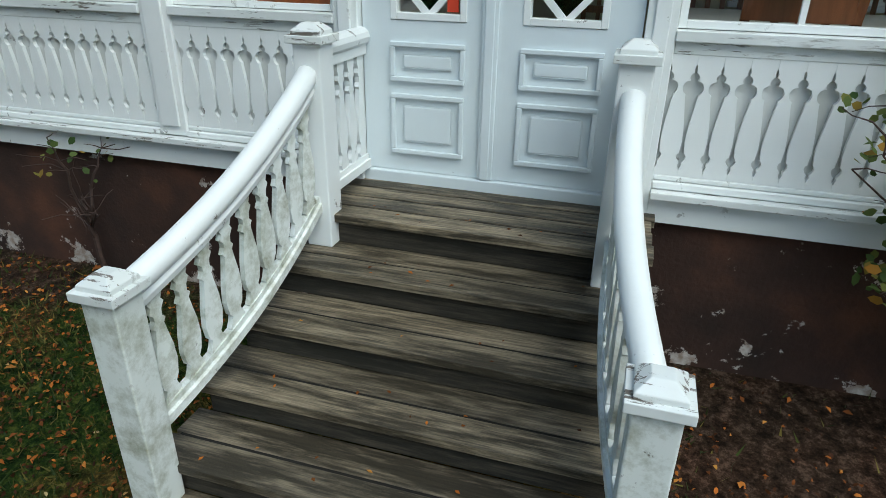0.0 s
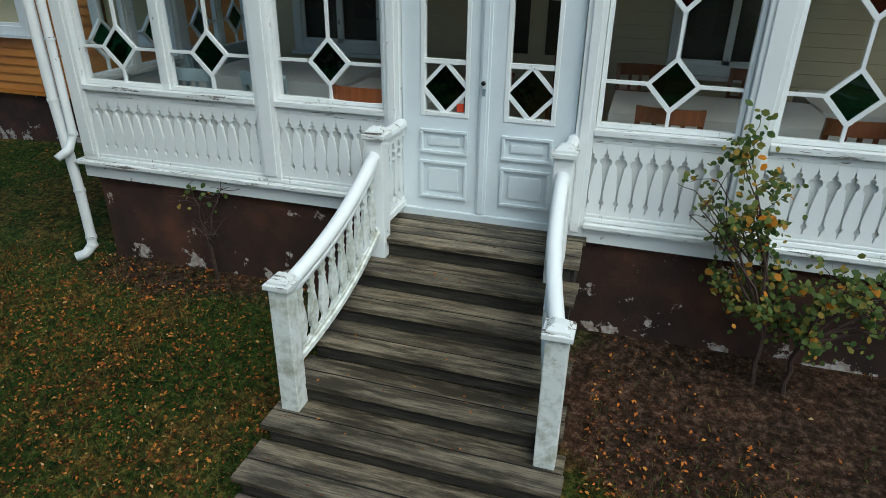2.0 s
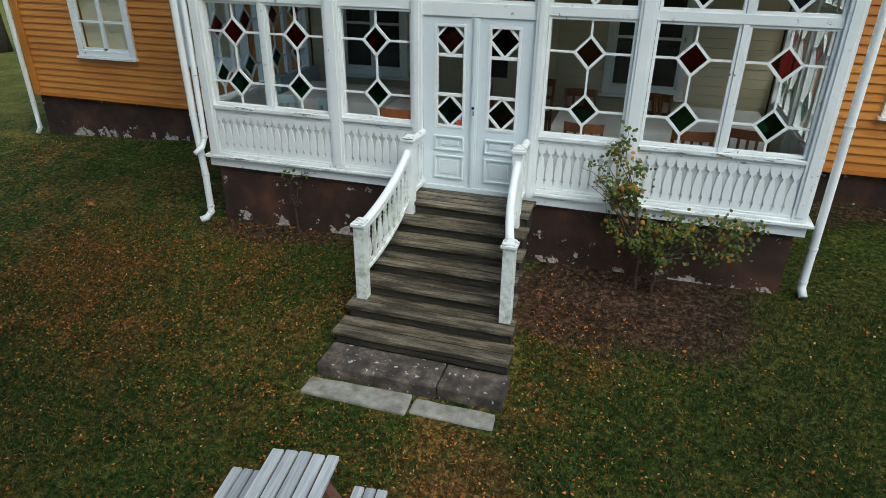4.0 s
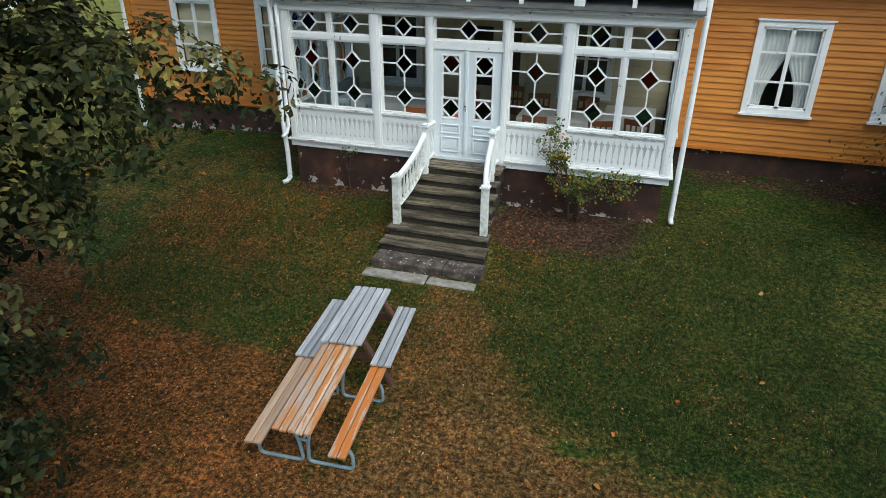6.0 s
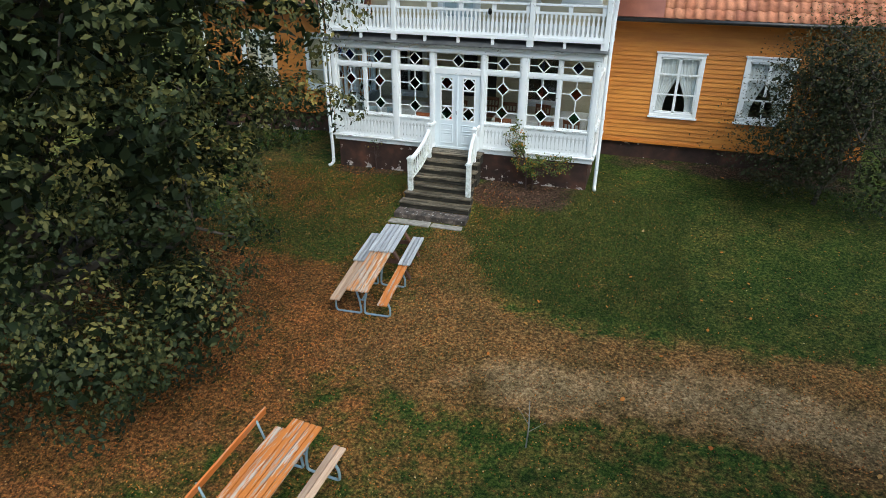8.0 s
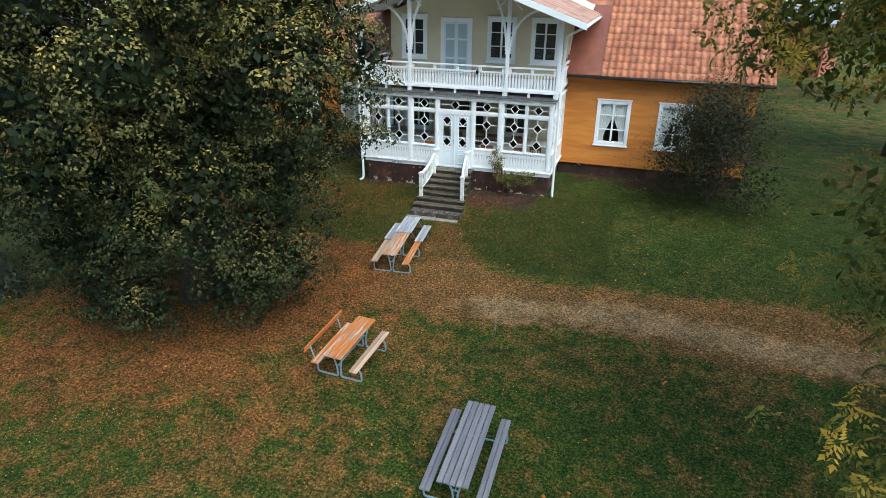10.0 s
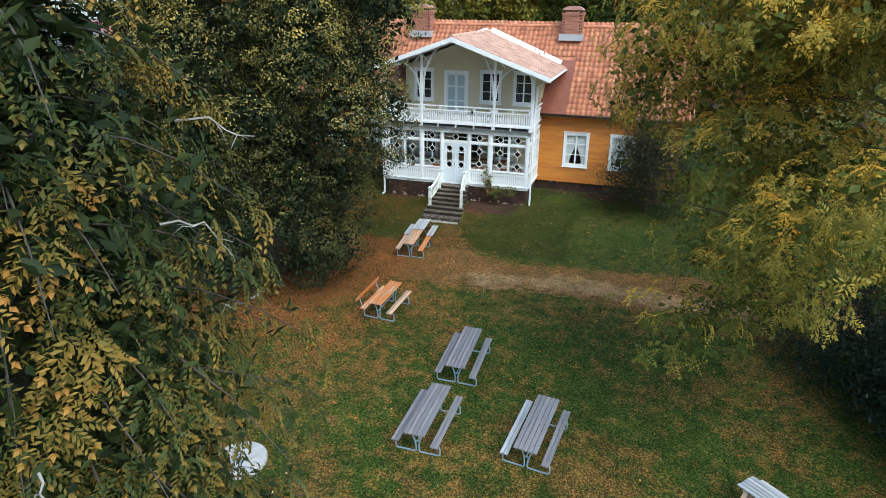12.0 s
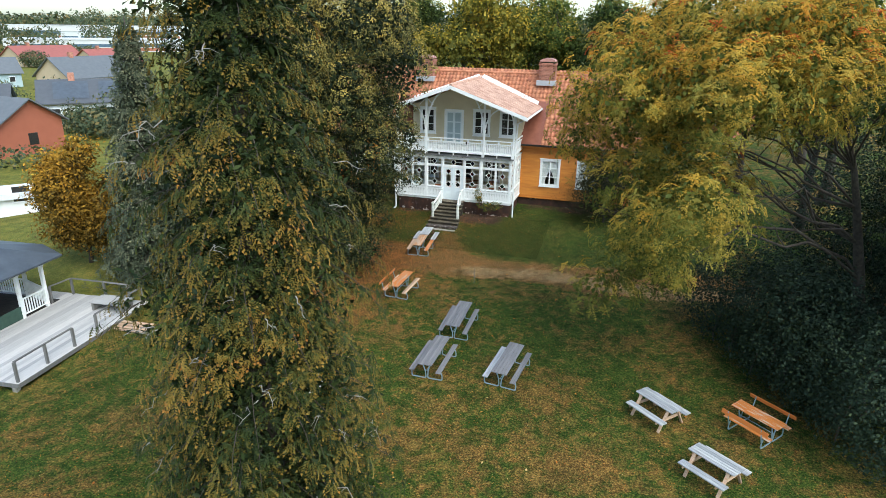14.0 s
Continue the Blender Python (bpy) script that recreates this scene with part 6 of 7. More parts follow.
# strong rise: low leaves stay dark as painted shade, the top turns yellow
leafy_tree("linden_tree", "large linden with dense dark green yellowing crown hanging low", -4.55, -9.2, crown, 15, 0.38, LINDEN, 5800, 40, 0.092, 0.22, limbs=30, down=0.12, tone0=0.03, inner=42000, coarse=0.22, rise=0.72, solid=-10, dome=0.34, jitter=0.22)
random.seed(12)
reach = [(-5.2, -1.6, 7.0, 1.5, 1.5, 1.3), (-5.0, 0.6, 4.6, 1.3, 1.3, 1.1), (-4.2, -3.2, 5.0, 1.2, 1.2, 1.0), (-5.4, -0.4, 8.4, 1.6, 1.6, 1.3), (-4.6, -2.0, 4.4, 1.3, 1.3, 1.1), (-5.8, -3.0, 3.7, 1.1, 1.1, 0.9), (-6.1, -0.7, 6.0, 0.9, 0.9, 0.8), (-3.4, -6.0, 7.4, 1.5, 1.5, 1.2), (-6.5, 0.4, 8.8, 1.5, 1.5, 1.2), (-4.3, -4.2, 6.2, 1.4, 1.4, 1.1), (-3.6, -1.0, 3.6, 1.0, 1.0, 0.9), (-7.0, 0.3, 7.9, 1.15, 1.15, 1.0), (-6.9, -0.3, 9.6, 1.5, 1.5, 1.2), (-5.6, 0.6, 11.4, 1.5, 1.5, 1.1), (-7.2, 1.2, 8.6, 1.3, 1.3, 1.1)]
leafy_tree("rowan_tree", "spreading rowan with yellow-green autumn leaves and orange tips", 18.5, -12.1, [(b[0] - 3.0, b[1] - 0.5, *b[2:]) for b in [b for b in blob_set(34, -1.9, -1.0, 9.4, 5.0, 4.4, 1.9, 1.5) if b[0] < -2.6 or (b[2] > 9.3 and b[0] < 1.0) or b[2] > 10.8] + reach], 12.5, 0.26, ROWAN, 1600, 15, 0.125, 0.30, limbs=20, tone0=0.12, jitter=0.14, lean=(-2.2, 0), frond=(0.24, 4, 0.108, 0.27, 0.30), inner=12000, coarse=0.2, rise=0.34)
random.seed(13)
leafy_tree("ash_tree", "tall dark green tree beside the hedge with a leaning trunk", 20.6, -15.2, blob_set(20, 0, 0, 8.6, 4.2, 4.2, 1.9, 1.6), 12, 0.28, OAK_DARK, 1300, 5, 0.13, 0.28, bark=BARK, limbs=30, lean=(-1.6, 0.4), tone0=-0.15, frond=(0.24, 3, 0.14, 0.25, 0.35), inner=14000, coarse=0.22)


def conifer(name, label, x, y, h, reach, material, tiers, around, sprays, spray, droop, bark=BARK, inner=0, coarse=0.2, dead=0, tone0=0.0, flat=0.42, hand=8):
    """Straight trunk, tiers of drooping boughs, and flat feathery sprays that hang along them. reach(q): the bough's length at a share q of the height; spray: length, pairs, leaflet, width, droop."""
    g = level(x, y)
    t = thing(name, label, "conifer", m=pose(x, y, g - 0.05))
    R0 = max(reach(k / 20) for k in range(20))
    part("trunk", Solid().tube([(0, 0, 0), (0.03, 0, h * 0.3), (0, 0.04, h * 0.7), (0, 0, h)], [R0 * 0.12, R0 * 0.1, R0 * 0.05, 0.02], 10), bark, t, smooth=True)
    br, base, axis_d, nrm, tone, ic = Solid(), [], [], [], [], []
    for i in range(tiers):
        q = (i + random.uniform(-0.4, 0.4)) / tiers
        z = 0.15 + max(0, q) * (h - 0.4)
        R = reach(max(0, q))
        nb = max(4, int(around * (0.3 + 0.7 * R / R0)))
        for k in range(nb):
            a = k / nb * math.tau + i * 2.4 + random.uniform(-0.3, 0.3)
            L = R * random.uniform(0.66, 1.16)
            d = Vector((math.cos(a), math.sin(a), 0))
            sd = Vector((-d.y, d.x, 0))
            bend = random.uniform(-0.25, 0.25)
            hang = droop * random.uniform(0.7, 1.3)
            own = random.gauss(0, 0.13)
            pts = [d * (L * u) + sd * (bend * L * u * u) + Vector((0, 0, z + 0.14 * L * math.sin(u * 2.6) - hang * L * u * u)) for u in (0, 0.2, 0.4, 0.6, 0.8, 1.0)]
            br.tube(pts, [0.028 * (1 - 0.85 * j / 5) * (0.4 + 0.6 * R / R0) for j in range(6)], 4, False)
            n = max(3, int(sprays * (0.35 + 0.65 * R / R0)))
            for j in range(n):
                # a hand of short sprays that fans out and hangs from the bough
                u = 0.48 + 0.52 * (j + random.uniform(0.2, 1.0)) / n
                f = min(4, int(u * 5))
                side = (-1) ** j * random.uniform(0.1, 1.0) * (1.15 - 0.85 * u)
                p = pts[f].lerp(pts[f + 1], u * 5 - f) + sd * (side * 0.30 * L) + Vector((0, 0, random.gauss(0, 0.06)))
                out = (d + sd * (side * 0.8) + Vector((0, 0, -flat + random.gauss(0, 0.2)))).normalized()
                across = out.cross(Vector((0, 0, 1))).normalized()
                size = random.uniform(0.7, 1.25)
                hue = own + random.gauss(0, 0.07) + 0.26 * max(0, u - 0.4) + (0.16 if random.random() < 0.04 else 0)
                for k2 in range(hand):
                    a2 = (k2 / (hand - 1) - 0.5) * 2.3 + random.gauss(0, 0.2)
                    dd = out * math.cos(a2) + across * math.sin(a2) + Vector((0, 0, random.gauss(-0.25, 0.25)))
                    base.append(tuple(p + out * (random.uniform(0, 0.34) * size) + across * (math.sin(a2) * 0.09 * size) + Vector((0, 0, random.gauss(0, 0.05) - 0.03 * k2 / hand))))
                    axis_d.append(tuple(dd))
                    nrm.append(tuple(Vector((0, 0, 0.8)) + d * 0.9 + Vector([random.gauss(0, 0.3) for _ in range(3)])))
                    # boughs of the lowest third get darker downwards: shade put into the tone
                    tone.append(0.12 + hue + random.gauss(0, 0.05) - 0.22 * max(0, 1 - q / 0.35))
            ic += [tuple(pts[2] * 1.0), tuple(pts[3]), tuple(pts[4])]
    tagged(part("bough_work", br, bark, t, smooth=True), kind="stuff")
    v, many = frond_array(np.array(base), np.array(axis_d), np.array(nrm), *spray)
    along = np.concatenate([np.repeat((np.arange(spray[1]) + 0.6) / spray[1], 2), [1.0]])
    tone = np.repeat(np.array(tone), many) + np.tile(0.34 * along - 0.06, len(base)) + RNG.uniform(-0.025, 0.025, len(v)) + tone0
    tone = np.minimum(tone, 0.93)
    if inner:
        # sprays deep inside, toned dark to paint the shade within the tree
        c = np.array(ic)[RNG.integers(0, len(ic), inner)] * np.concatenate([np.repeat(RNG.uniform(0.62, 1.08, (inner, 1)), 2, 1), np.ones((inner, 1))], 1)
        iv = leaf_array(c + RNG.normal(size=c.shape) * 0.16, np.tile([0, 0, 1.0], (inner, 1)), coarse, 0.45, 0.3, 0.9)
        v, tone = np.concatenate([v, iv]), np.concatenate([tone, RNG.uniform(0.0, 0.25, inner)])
    v[..., 2] = np.maximum(v[..., 2], 0.06)
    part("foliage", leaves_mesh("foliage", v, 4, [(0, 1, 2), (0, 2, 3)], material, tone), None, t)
    for i in range(dead):
        q = random.uniform(0.05, 0.62)
        a = random.uniform(0, math.tau)
        d = Vector((math.cos(a), math.sin(a), 0))
        p = d * (reach(q) * random.uniform(0.72, 0.9)) + Vector((0, 0, q * h))
        e = p + d * random.uniform(0.2, 0.5) + Vector((random.gauss(0, 0.25), random.gauss(0, 0.25), random.uniform(-0.35, 0.1)))
        tw = Solid()
        pts, rs = limb(p, e, 0.013, 0.004, 5, 0.09)
        tw.tube(pts, rs, 5, False)
        for m in (2, 3, 4):
            tw.tube(*limb(pts[m], pts[m] + Vector((random.gauss(0, 0.15), random.gauss(0, 0.15), random.uniform(-0.22, 0.06))), 0.007, 0.002, 3, 0.09), 4, False)
        part("dead_twig", tw, BARK_PALE, t, "bare pale grey twig")
    return t


random.seed(21)
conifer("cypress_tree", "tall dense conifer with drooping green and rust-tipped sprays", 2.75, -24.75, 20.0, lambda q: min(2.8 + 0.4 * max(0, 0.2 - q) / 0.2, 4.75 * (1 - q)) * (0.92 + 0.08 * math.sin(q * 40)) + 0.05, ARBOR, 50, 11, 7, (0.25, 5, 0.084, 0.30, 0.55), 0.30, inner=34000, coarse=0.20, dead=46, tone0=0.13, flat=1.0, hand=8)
random.seed(22)
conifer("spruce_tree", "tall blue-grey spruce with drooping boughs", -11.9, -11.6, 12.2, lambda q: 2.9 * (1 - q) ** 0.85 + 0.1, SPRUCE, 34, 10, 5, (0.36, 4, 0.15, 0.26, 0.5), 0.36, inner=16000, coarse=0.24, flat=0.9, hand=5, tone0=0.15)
random.seed(23)
leafy_tree("golden_bush", "tall rounded bush in orange autumn leaf", -16.3, -11.6, blob_set(12, 0, 0, 3.7, 2.1, 3.3, 1.2, 1.3), 6, 0.10, GOLD, 800, 26, 0.16, 0.25, category="bush", limbs=24, inner=2500)
random.seed(24)
leafy_tree("shrub", "tall brownish shrub in front of the house window", 8.9, 0.7, blob_set(22, 0.4, 0, 2.0, 2.2, 2.3, 1.0, 1.0), 4.6, 0.05, SHRUB, 1100, 24, 0.065, 0.36, category="shrub", limbs=60, inner=3500, coarse=0.14)


def hedge(x0, y0, x1, y1, w, h, label, count=7500):
    t = thing("evergreen_hedge", label, "hedge", m=pose(x0, y0, level(x0, y0)))
    L = Vector((x1 - x0, y1 - y0))
    n = 12
    blobs = []
    for i in range(n):
        q = (i + 0.5) / n
        k = random.uniform(0.85, 1.15)
        blobs.append((L.x * q + random.uniform(-0.3, 0.3), L.y * q + random.uniform(-0.3, 0.3), h * 0.42 * k, w, w, h * 0.62 * k))
    cen, u = shell_points(blobs, count, 0.75)
    c = np.repeat(cen, 7, 0)
    v = leaf_array(c + RNG.normal(size=c.shape) * 0.12, np.repeat(u, 7, 0) + np.array([0, 0, 0.4]), 0.115, 0.55)
    v[..., 2] = np.maximum(v[..., 2], -0.4)
    part("foliage", leaves_mesh("foliage", v, 4, [(0, 1, 2), (0, 2, 3)], HEDGE), None, t)
    br = Solid()
    for i in range(40):
        c = Vector(cen[i])
        pts, rs = limb((c.x * 0.9, c.y * 0.9, -0.1), c, 0.03, 0.008)
        br.tube(pts, rs, 5, False)
    tagged(part("stem_work", br, BARK, t), kind="stuff")


random.seed(31)
hedge(14.6, -9.0, 18.8, -18.2, 1.9, 3.7, "dense dark evergreen hedge at the lawn's edge")


# two thickets added so their dark leaves fill the shaded void at the rowans
hedge(18.4, -5.5, 20.6, -13.0, 2.2, 7.4, "added dark leafy thicket standing in for the shade under the rowans", 8000)
hedge(22.0, -5.0, 24.0, -18.0, 2.4, 8.5, "added tall dark evergreen thicket closing the shaded gap behind the rowans", 7500)


def rose_bush(x, y, targets, label, size=0.047):
    """Wiry stems from one foot, forking into clumps of leaves. targets: x, z, reach, height, stems, leaves a fork."""
    z0 = level(x, y)
    t = thing("rose_bush", label, "bush", m=pose(x, y, z0))
    cen = []
    top = Vector((random.uniform(-0.05, 0.05), -0.02, 0.42))
    part("stem", Solid().tube(*limb((0, 0, -0.03), top, 0.020, 0.014, 5, 0.04), 6, False), TWIG, t)
    for tx, tz, rx, rz, stems, leaves in targets:
        for i in range(stems):
            e = Vector((tx - x + random.gauss(0, rx * 0.5), random.uniform(-0.18, 0.1), tz - z0 + random.gauss(0, rz * 0.5)))
            foot = top * random.uniform(0.75, 0.98)
            mid = foot.lerp(e, 0.55) + Vector((-(tx - x) * 0.12, 0, 0.05))
            pts = [foot.lerp(mid, q) for q in (0, 0.35, 0.7)] + [mid.lerp(e, q) for q in (0.0, 0.3, 0.65, 1.0)]
            pts = [p + Vector((random.gauss(0, 0.015), random.gauss(0, 0.012), 0)) if 0 < k < 6 else p for k, p in enumerate(pts)]
            st = Solid().tube(pts, [0.011, 0.010, 0.009, 0.008, 0.006, 0.004, 0.003], 5, False)
            for k in range(7):
                p = pts[random.randint(3, 6)]
                q = p + Vector((random.gauss(0, rx * 0.55), random.gauss(-0.02, 0.07), random.gauss(0.03, rz * 0.5)))
                st.tube(*limb(p, q, 0.0035, 0.0015, 3), 4, False)
                for j in range(random.randint(leaves, int(leaves * 2.6))):
                    cen.append(tuple(p.lerp(q, random.uniform(0.25, 1.1)) + Vector((random.gauss(0, 0.04), random.gauss(0, 0.04), random.gauss(0, 0.04)))))
            part("stem", st, TWIG, t)
    v = round_leaf_array(np.array(cen), np.tile([0, -0.8, 0.7], (len(cen), 1)), size, 0.75, 0.3, 0.5)
    part("foliage", leaves_mesh("foliage", v, 6, OVAL, ROSE), None, t)


random.seed(41)
rose_bush(1.98, -0.30, [(1.66, 2.05, 0.20, 0.26, 4, 10), (1.46, 1.72, 0.14, 0.15, 1, 6), (1.80, 1.24, 0.18, 0.12, 2, 10), (2.1, 1.12, 0.16, 0.14, 2, 9), (1.45, 1.6, 0.2, 0.3, 3, 0)], "climbing rose bush with green and orange leaves against the veranda")
rose_bush(2.16, -0.36, [(2.35, 1.38, 0.22, 0.14, 2, 7), (2.75, 1.38, 0.3, 0.10, 3, 6), (3.05, 1.15, 0.2, 0.10, 2, 7), (2.25, 0.95, 0.14, 0.10, 1, 8)], "low spreading rose with yellowing leaves at the plinth")
rose_bush(-2.30, -0.14, [(-2.35, 1.30, 0.25, 0.10, 2, 1), (-2.2, 1.0, 0.2, 0.15, 3, 0)], "thin straggly rose stems against the brown plinth", 0.045)


def sapling(x, y):
    t = thing("sapling", "thin bare pale sapling standing in the lawn", "sapling", m=pose(x, y, level(x, y)))
    part("stem", Solid().tube([(0, 0, 0), (0.02, 0, 0.4), (0.0, 0.02, 0.85)], [0.012, 0.009, 0.004], 6), BARK_PALE, t, smooth=True)
    for a, z, l in ((0.3, 0.3, 0.25), (2.6, 0.45, 0.22), (4.4, 0.6, 0.15)):
        part("twig", Solid().tube([(0.01, 0, z), (0.01 + l * math.cos(a), l * math.sin(a), z + 0.18)], [0.005, 0.002], 5), BARK_PALE, t)


sapling(3.66, -8.65)


def well_cover(x, y):
    n = 40
    t = thing("well_cover", "round pale concrete well cover lying in the grass", "well cover", m=pose(x, y, level(x, y)))
    part("slab", Solid().tube([(0, 0, -0.05), (0, 0, 0.10), (0, 0, 0.115)], [0.62, 0.62, 0.60], n), CONCRETE, t)
    part("hatch", Solid().box(-0.12, 0.14, -0.2, 0.02, 0.116, 0.13), STEEL, t, "small pale metal hatch", bevel=0.006)


well_cover(0.05, -18.25)

# ---- woods behind and beyond ----
random.seed(51)
woods = []
for k, (leafm, label, hh) in enumerate(((OAK, "broad tree with green and yellow leaves behind the house", 14), (OAK_GOLD, "tree turning golden yellow behind the house", 12.5), (OAK_DARK, "tall dark green tree behind the house", 16))):
    woods.append((leafm, label, hh, blob_set(13, 0, 0, hh * 0.6, 3.8 + 0.3 * k, hh * 0.42, 1.75, 1.5) + [(0.4, 0.2, hh * 0.97, 1.3, 1.3, 1.3)]))
first = {}
for x, y, kind, k, r in ((-4.2, 19.0, 1, 1.12, 0), (-11.5, 22, 2, 0.92, 40), (2.6, 20, 0, 0.92, 100), (-16.5, 24, 0, 1.0, 200), (8.5, 18.5, 2, 0.9, 160), (22, 9, 0, 1.05, 300), (24, -2, 2, 0.9, 20), (-1, 29, 0, 1.15, 250), (6.5, 31, 1, 1.18, 80), (14, 30, 2, 1.05, 130), (-18.5, 9.5, 1, 0.8, 70), (28, -14, 2, 0.95, 10), (23, -8, 0, 0.95, 222), (-9, 34, 2, 1.0, 30), (24, 26, 0, 1.2, 45), (19.5, 2.5, 2, 0.72, 140), (17.0, 10.0, 2, 0.8, 280)):
    if kind not in first:
        leafm, label, hh, blobs = woods[kind]
        first[kind] = c = leafy_tree("oak_tree", label, x, y, blobs, hh, 0.33, leafm, 900, 10, 0.25, 0.33, group="trees behind the house", limbs=14, tone0=0.12, inner=2200, coarse=0.5)
    else:
        c = copy_thing(first[kind], pose(x, y, level(x, y) - 0.05, 0, 0, r))
    c.scale = (k, k, k * random.uniform(0.9, 1.1))


def far_wood():
    """The wooded horizon and garden trees between the far houses, as one mass of leaf clumps."""
    out, n = [], 0
    cs, us = [], []
    for (n, xr, yr, hr, rr) in ((80, (-420, -150), (150, 420), (7, 13), (4, 9)), (34, (-125, -42), (8, 95), (2, 6), (1.2, 2.8)), (420, (-1100, 500), (480, 1000), (20, 28), (10, 18)), (70, (-30, 160), (60, 200), (8, 13), (5, 8))):
        for i in range(n):
            x, y = random.uniform(*xr), random.uniform(*yr)
            h, r = random.uniform(*hr), random.uniform(*rr)
            k = 210 if y < 450 else 90
            u = unit(k)
            p = np.array([x, y, level(x, y) + h * 0.5]) + u * np.array([r, r, h * 0.5]) * RNG.uniform(0.7, 1.05, (k, 1))
            cs.append(leaf_array(p, u, r * (0.17 if y < 450 else 0.28), 0.8, 0.3, 0.6))
    for x, y, h, r in ((-300, 205, 22, 12), (-322, 190, 20, 11), (-290, 190, 15, 9), (-262, 238, 20, 8), (-190, 160, 5, 5), (-168, 118, 5, 4), (-150, 128, 5, 4), (-116, 84, 4, 3), (-62, 12, 5, 4), (-52, 26, 3, 4), (-57, 29, 3, 4)):
        k = 1300
        u = unit(k)
        p = np.array([x, y, level(x, y) + h * 0.5]) + u * np.array([r, r, h * 0.5]) * RNG.uniform(0.6, 1.1, (k, 1))
        cs.append(leaf_array(p, u, r * 0.13, 0.8, 0.3, 0.6))
    v = np.concatenate(cs)
    ob = new("distant_woods", leaves_mesh("distant_woods", v, 4, [(0, 1, 2), (0, 2, 3)], FAR_WOOD))
    tagged(ob, "distant woods and garden trees in autumn green", "woods", kind="stuff")


random.seed(61)
far_wood()


def far_house(x, y, rz, w, d, h, rh, wallc, roofc, label, chim=True, panels=0, flat=False):
    """A house far off: walls, saddle roof with overhang, windows, chimney."""
    g = level(x, y)
    t = thing("town_house", label, "house", m=pose(x, y, g, 0, 0, rz), group="houses of the town")
    wm = plain("far_wall", tuple(c * 0.9 for c in wallc), wallc, 0.8, 0, 1.0)
    rm = plain("far_roof", tuple(c * 0.8 for c in roofc), roofc, 0.7, 0, 1.5)
    s = Solid().box(-w / 2, w / 2, -d / 2, d / 2, -0.5, h)
    if not flat:
        for sx in (-1, 1):
            x0 = sx * w / 2
            s.add([(x0, -d / 2, h), (x0, d / 2, h), (x0, 0, h + rh)], [(0, 1, 2)])
    part("wall", s, wm, t)
    if flat:
        part("roof", Solid().box(-w / 2 - 0.3, w / 2 + 0.3, -d / 2 - 0.3, d / 2 + 0.3, h + 0.01, h + 0.4), rm, t)
    else:
        o = 0.5
        k = rh / (d / 2)
        for sy in (-1, 1):
            part("roof", Solid().add([(-w / 2 - o, sy * (d / 2 + o), h - o * k), (w / 2 + o, sy * (d / 2 + o), h - o * k), (w / 2 + o, 0, h + rh), (-w / 2 - o, 0, h + rh), (-w / 2 - o, sy * (d / 2 + o), h - o * k + 0.15), (w / 2 + o, sy * (d / 2 + o), h - o * k + 0.15), (w / 2 + o, 0, h + rh + 0.15), (-w / 2 - o, 0, h + rh + 0.15)], [(0, 1, 5, 4), (4, 5, 6, 7), (0, 4, 7, 3), (1, 2, 6, 5), (0, 3, 2, 1)]), rm, t)
        if panels:
            for a in (-w * 0.38, w * 0.05):
                s = Solid().add([(a, -d / 2 + 0.3, h + 0.3 * k + 0.22), (a + w * 0.33, -d / 2 + 0.3, h + 0.3 * k + 0.22), (a + w * 0.33, -0.6, h + rh - 0.6 * k + 0.22), (a, -0.6, h + rh - 0.6 * k + 0.22)], [(0, 1, 2, 3)])
                part("solar_panel", s, SLATE_ROOF, t, "dark solar panels")
        if chim:
            part("far_chimney", Solid().box(-w * 0.2 - 0.4, -w * 0.2 + 0.4, -0.4, 0.4, h + rh * 0.5, h + rh + 1.0), BRICK, t)
    if flat and w > 20:
        for z0, z1, mt, nm in ((h * 0.42, h * 0.66, BAND_GLASS, "window_band"), (h * 0.08, h * 0.34, PINK_WALL, "wall_panel")):
            for i in range(3):
                a = -w * 0.46 + i * w * 0.32
                part(nm, Solid().box(a, a + w * 0.26, -d / 2 - 0.08, -d / 2 - 0.01, z0, z1), mt, t)
    n = 0 if flat and w > 20 else max(2, int(w / 3))
    for i in range(n):
        xx = -w / 2 + (i + 0.5) * w / n
        z0 = 1.0
        win = part("window", Solid().box(xx - 0.6, xx + 0.6, -d / 2 - 0.05, -d / 2 + 0.01, z0, z0 + 1.2), WHITE, t)
        part("pane", Solid().box(xx - 0.5, xx + 0.5, -d / 2 - 0.07, -d / 2 - 0.052, z0 + 0.1, z0 + 1.1), METAL_AND_ROOM_SHADE, win)
    part("gable_window", Solid().box(w / 2 - 0.01, w / 2 + 0.05, -0.5, 0.5, 1.0, 2.2), METAL_AND_ROOM_SHADE, t)
    return t


BEIGE, WHITEW, BRICKC = (0.55, 0.42, 0.27), (0.75, 0.75, 0.73), (0.36, 0.11, 0.06)
GREYR, REDR, DARKR = (0.13, 0.14, 0.15), (0.32, 0.10, 0.08), (0.085, 0.09, 0.10)
far_house(-55, 15, -5, 10, 7.0, 3.4, 2.2, BRICKC, GREYR, "red brick house with a grey saddle roof")
far_house(-64.5, 37.5, 45, 13, 9, 3.0, 2.5, WHITEW, DARKR, "white house with solar panels on a dark roof", panels=1)
far_house(-77, 30, 45, 7, 8, 2.6, 2.2, WHITEW, DARKR, "white garage with a dark roof", chim=False)
far_house(-102, 73, 80, 15, 11, 2.8, 3.6, BEIGE, GREYR, "beige house with a grey tiled roof")
far_house(-124, 66, 62, 14, 9, 3.0, 2.8, (0.4, 0.5, 0.52), GREYR, "pale blue house with a grey roof")
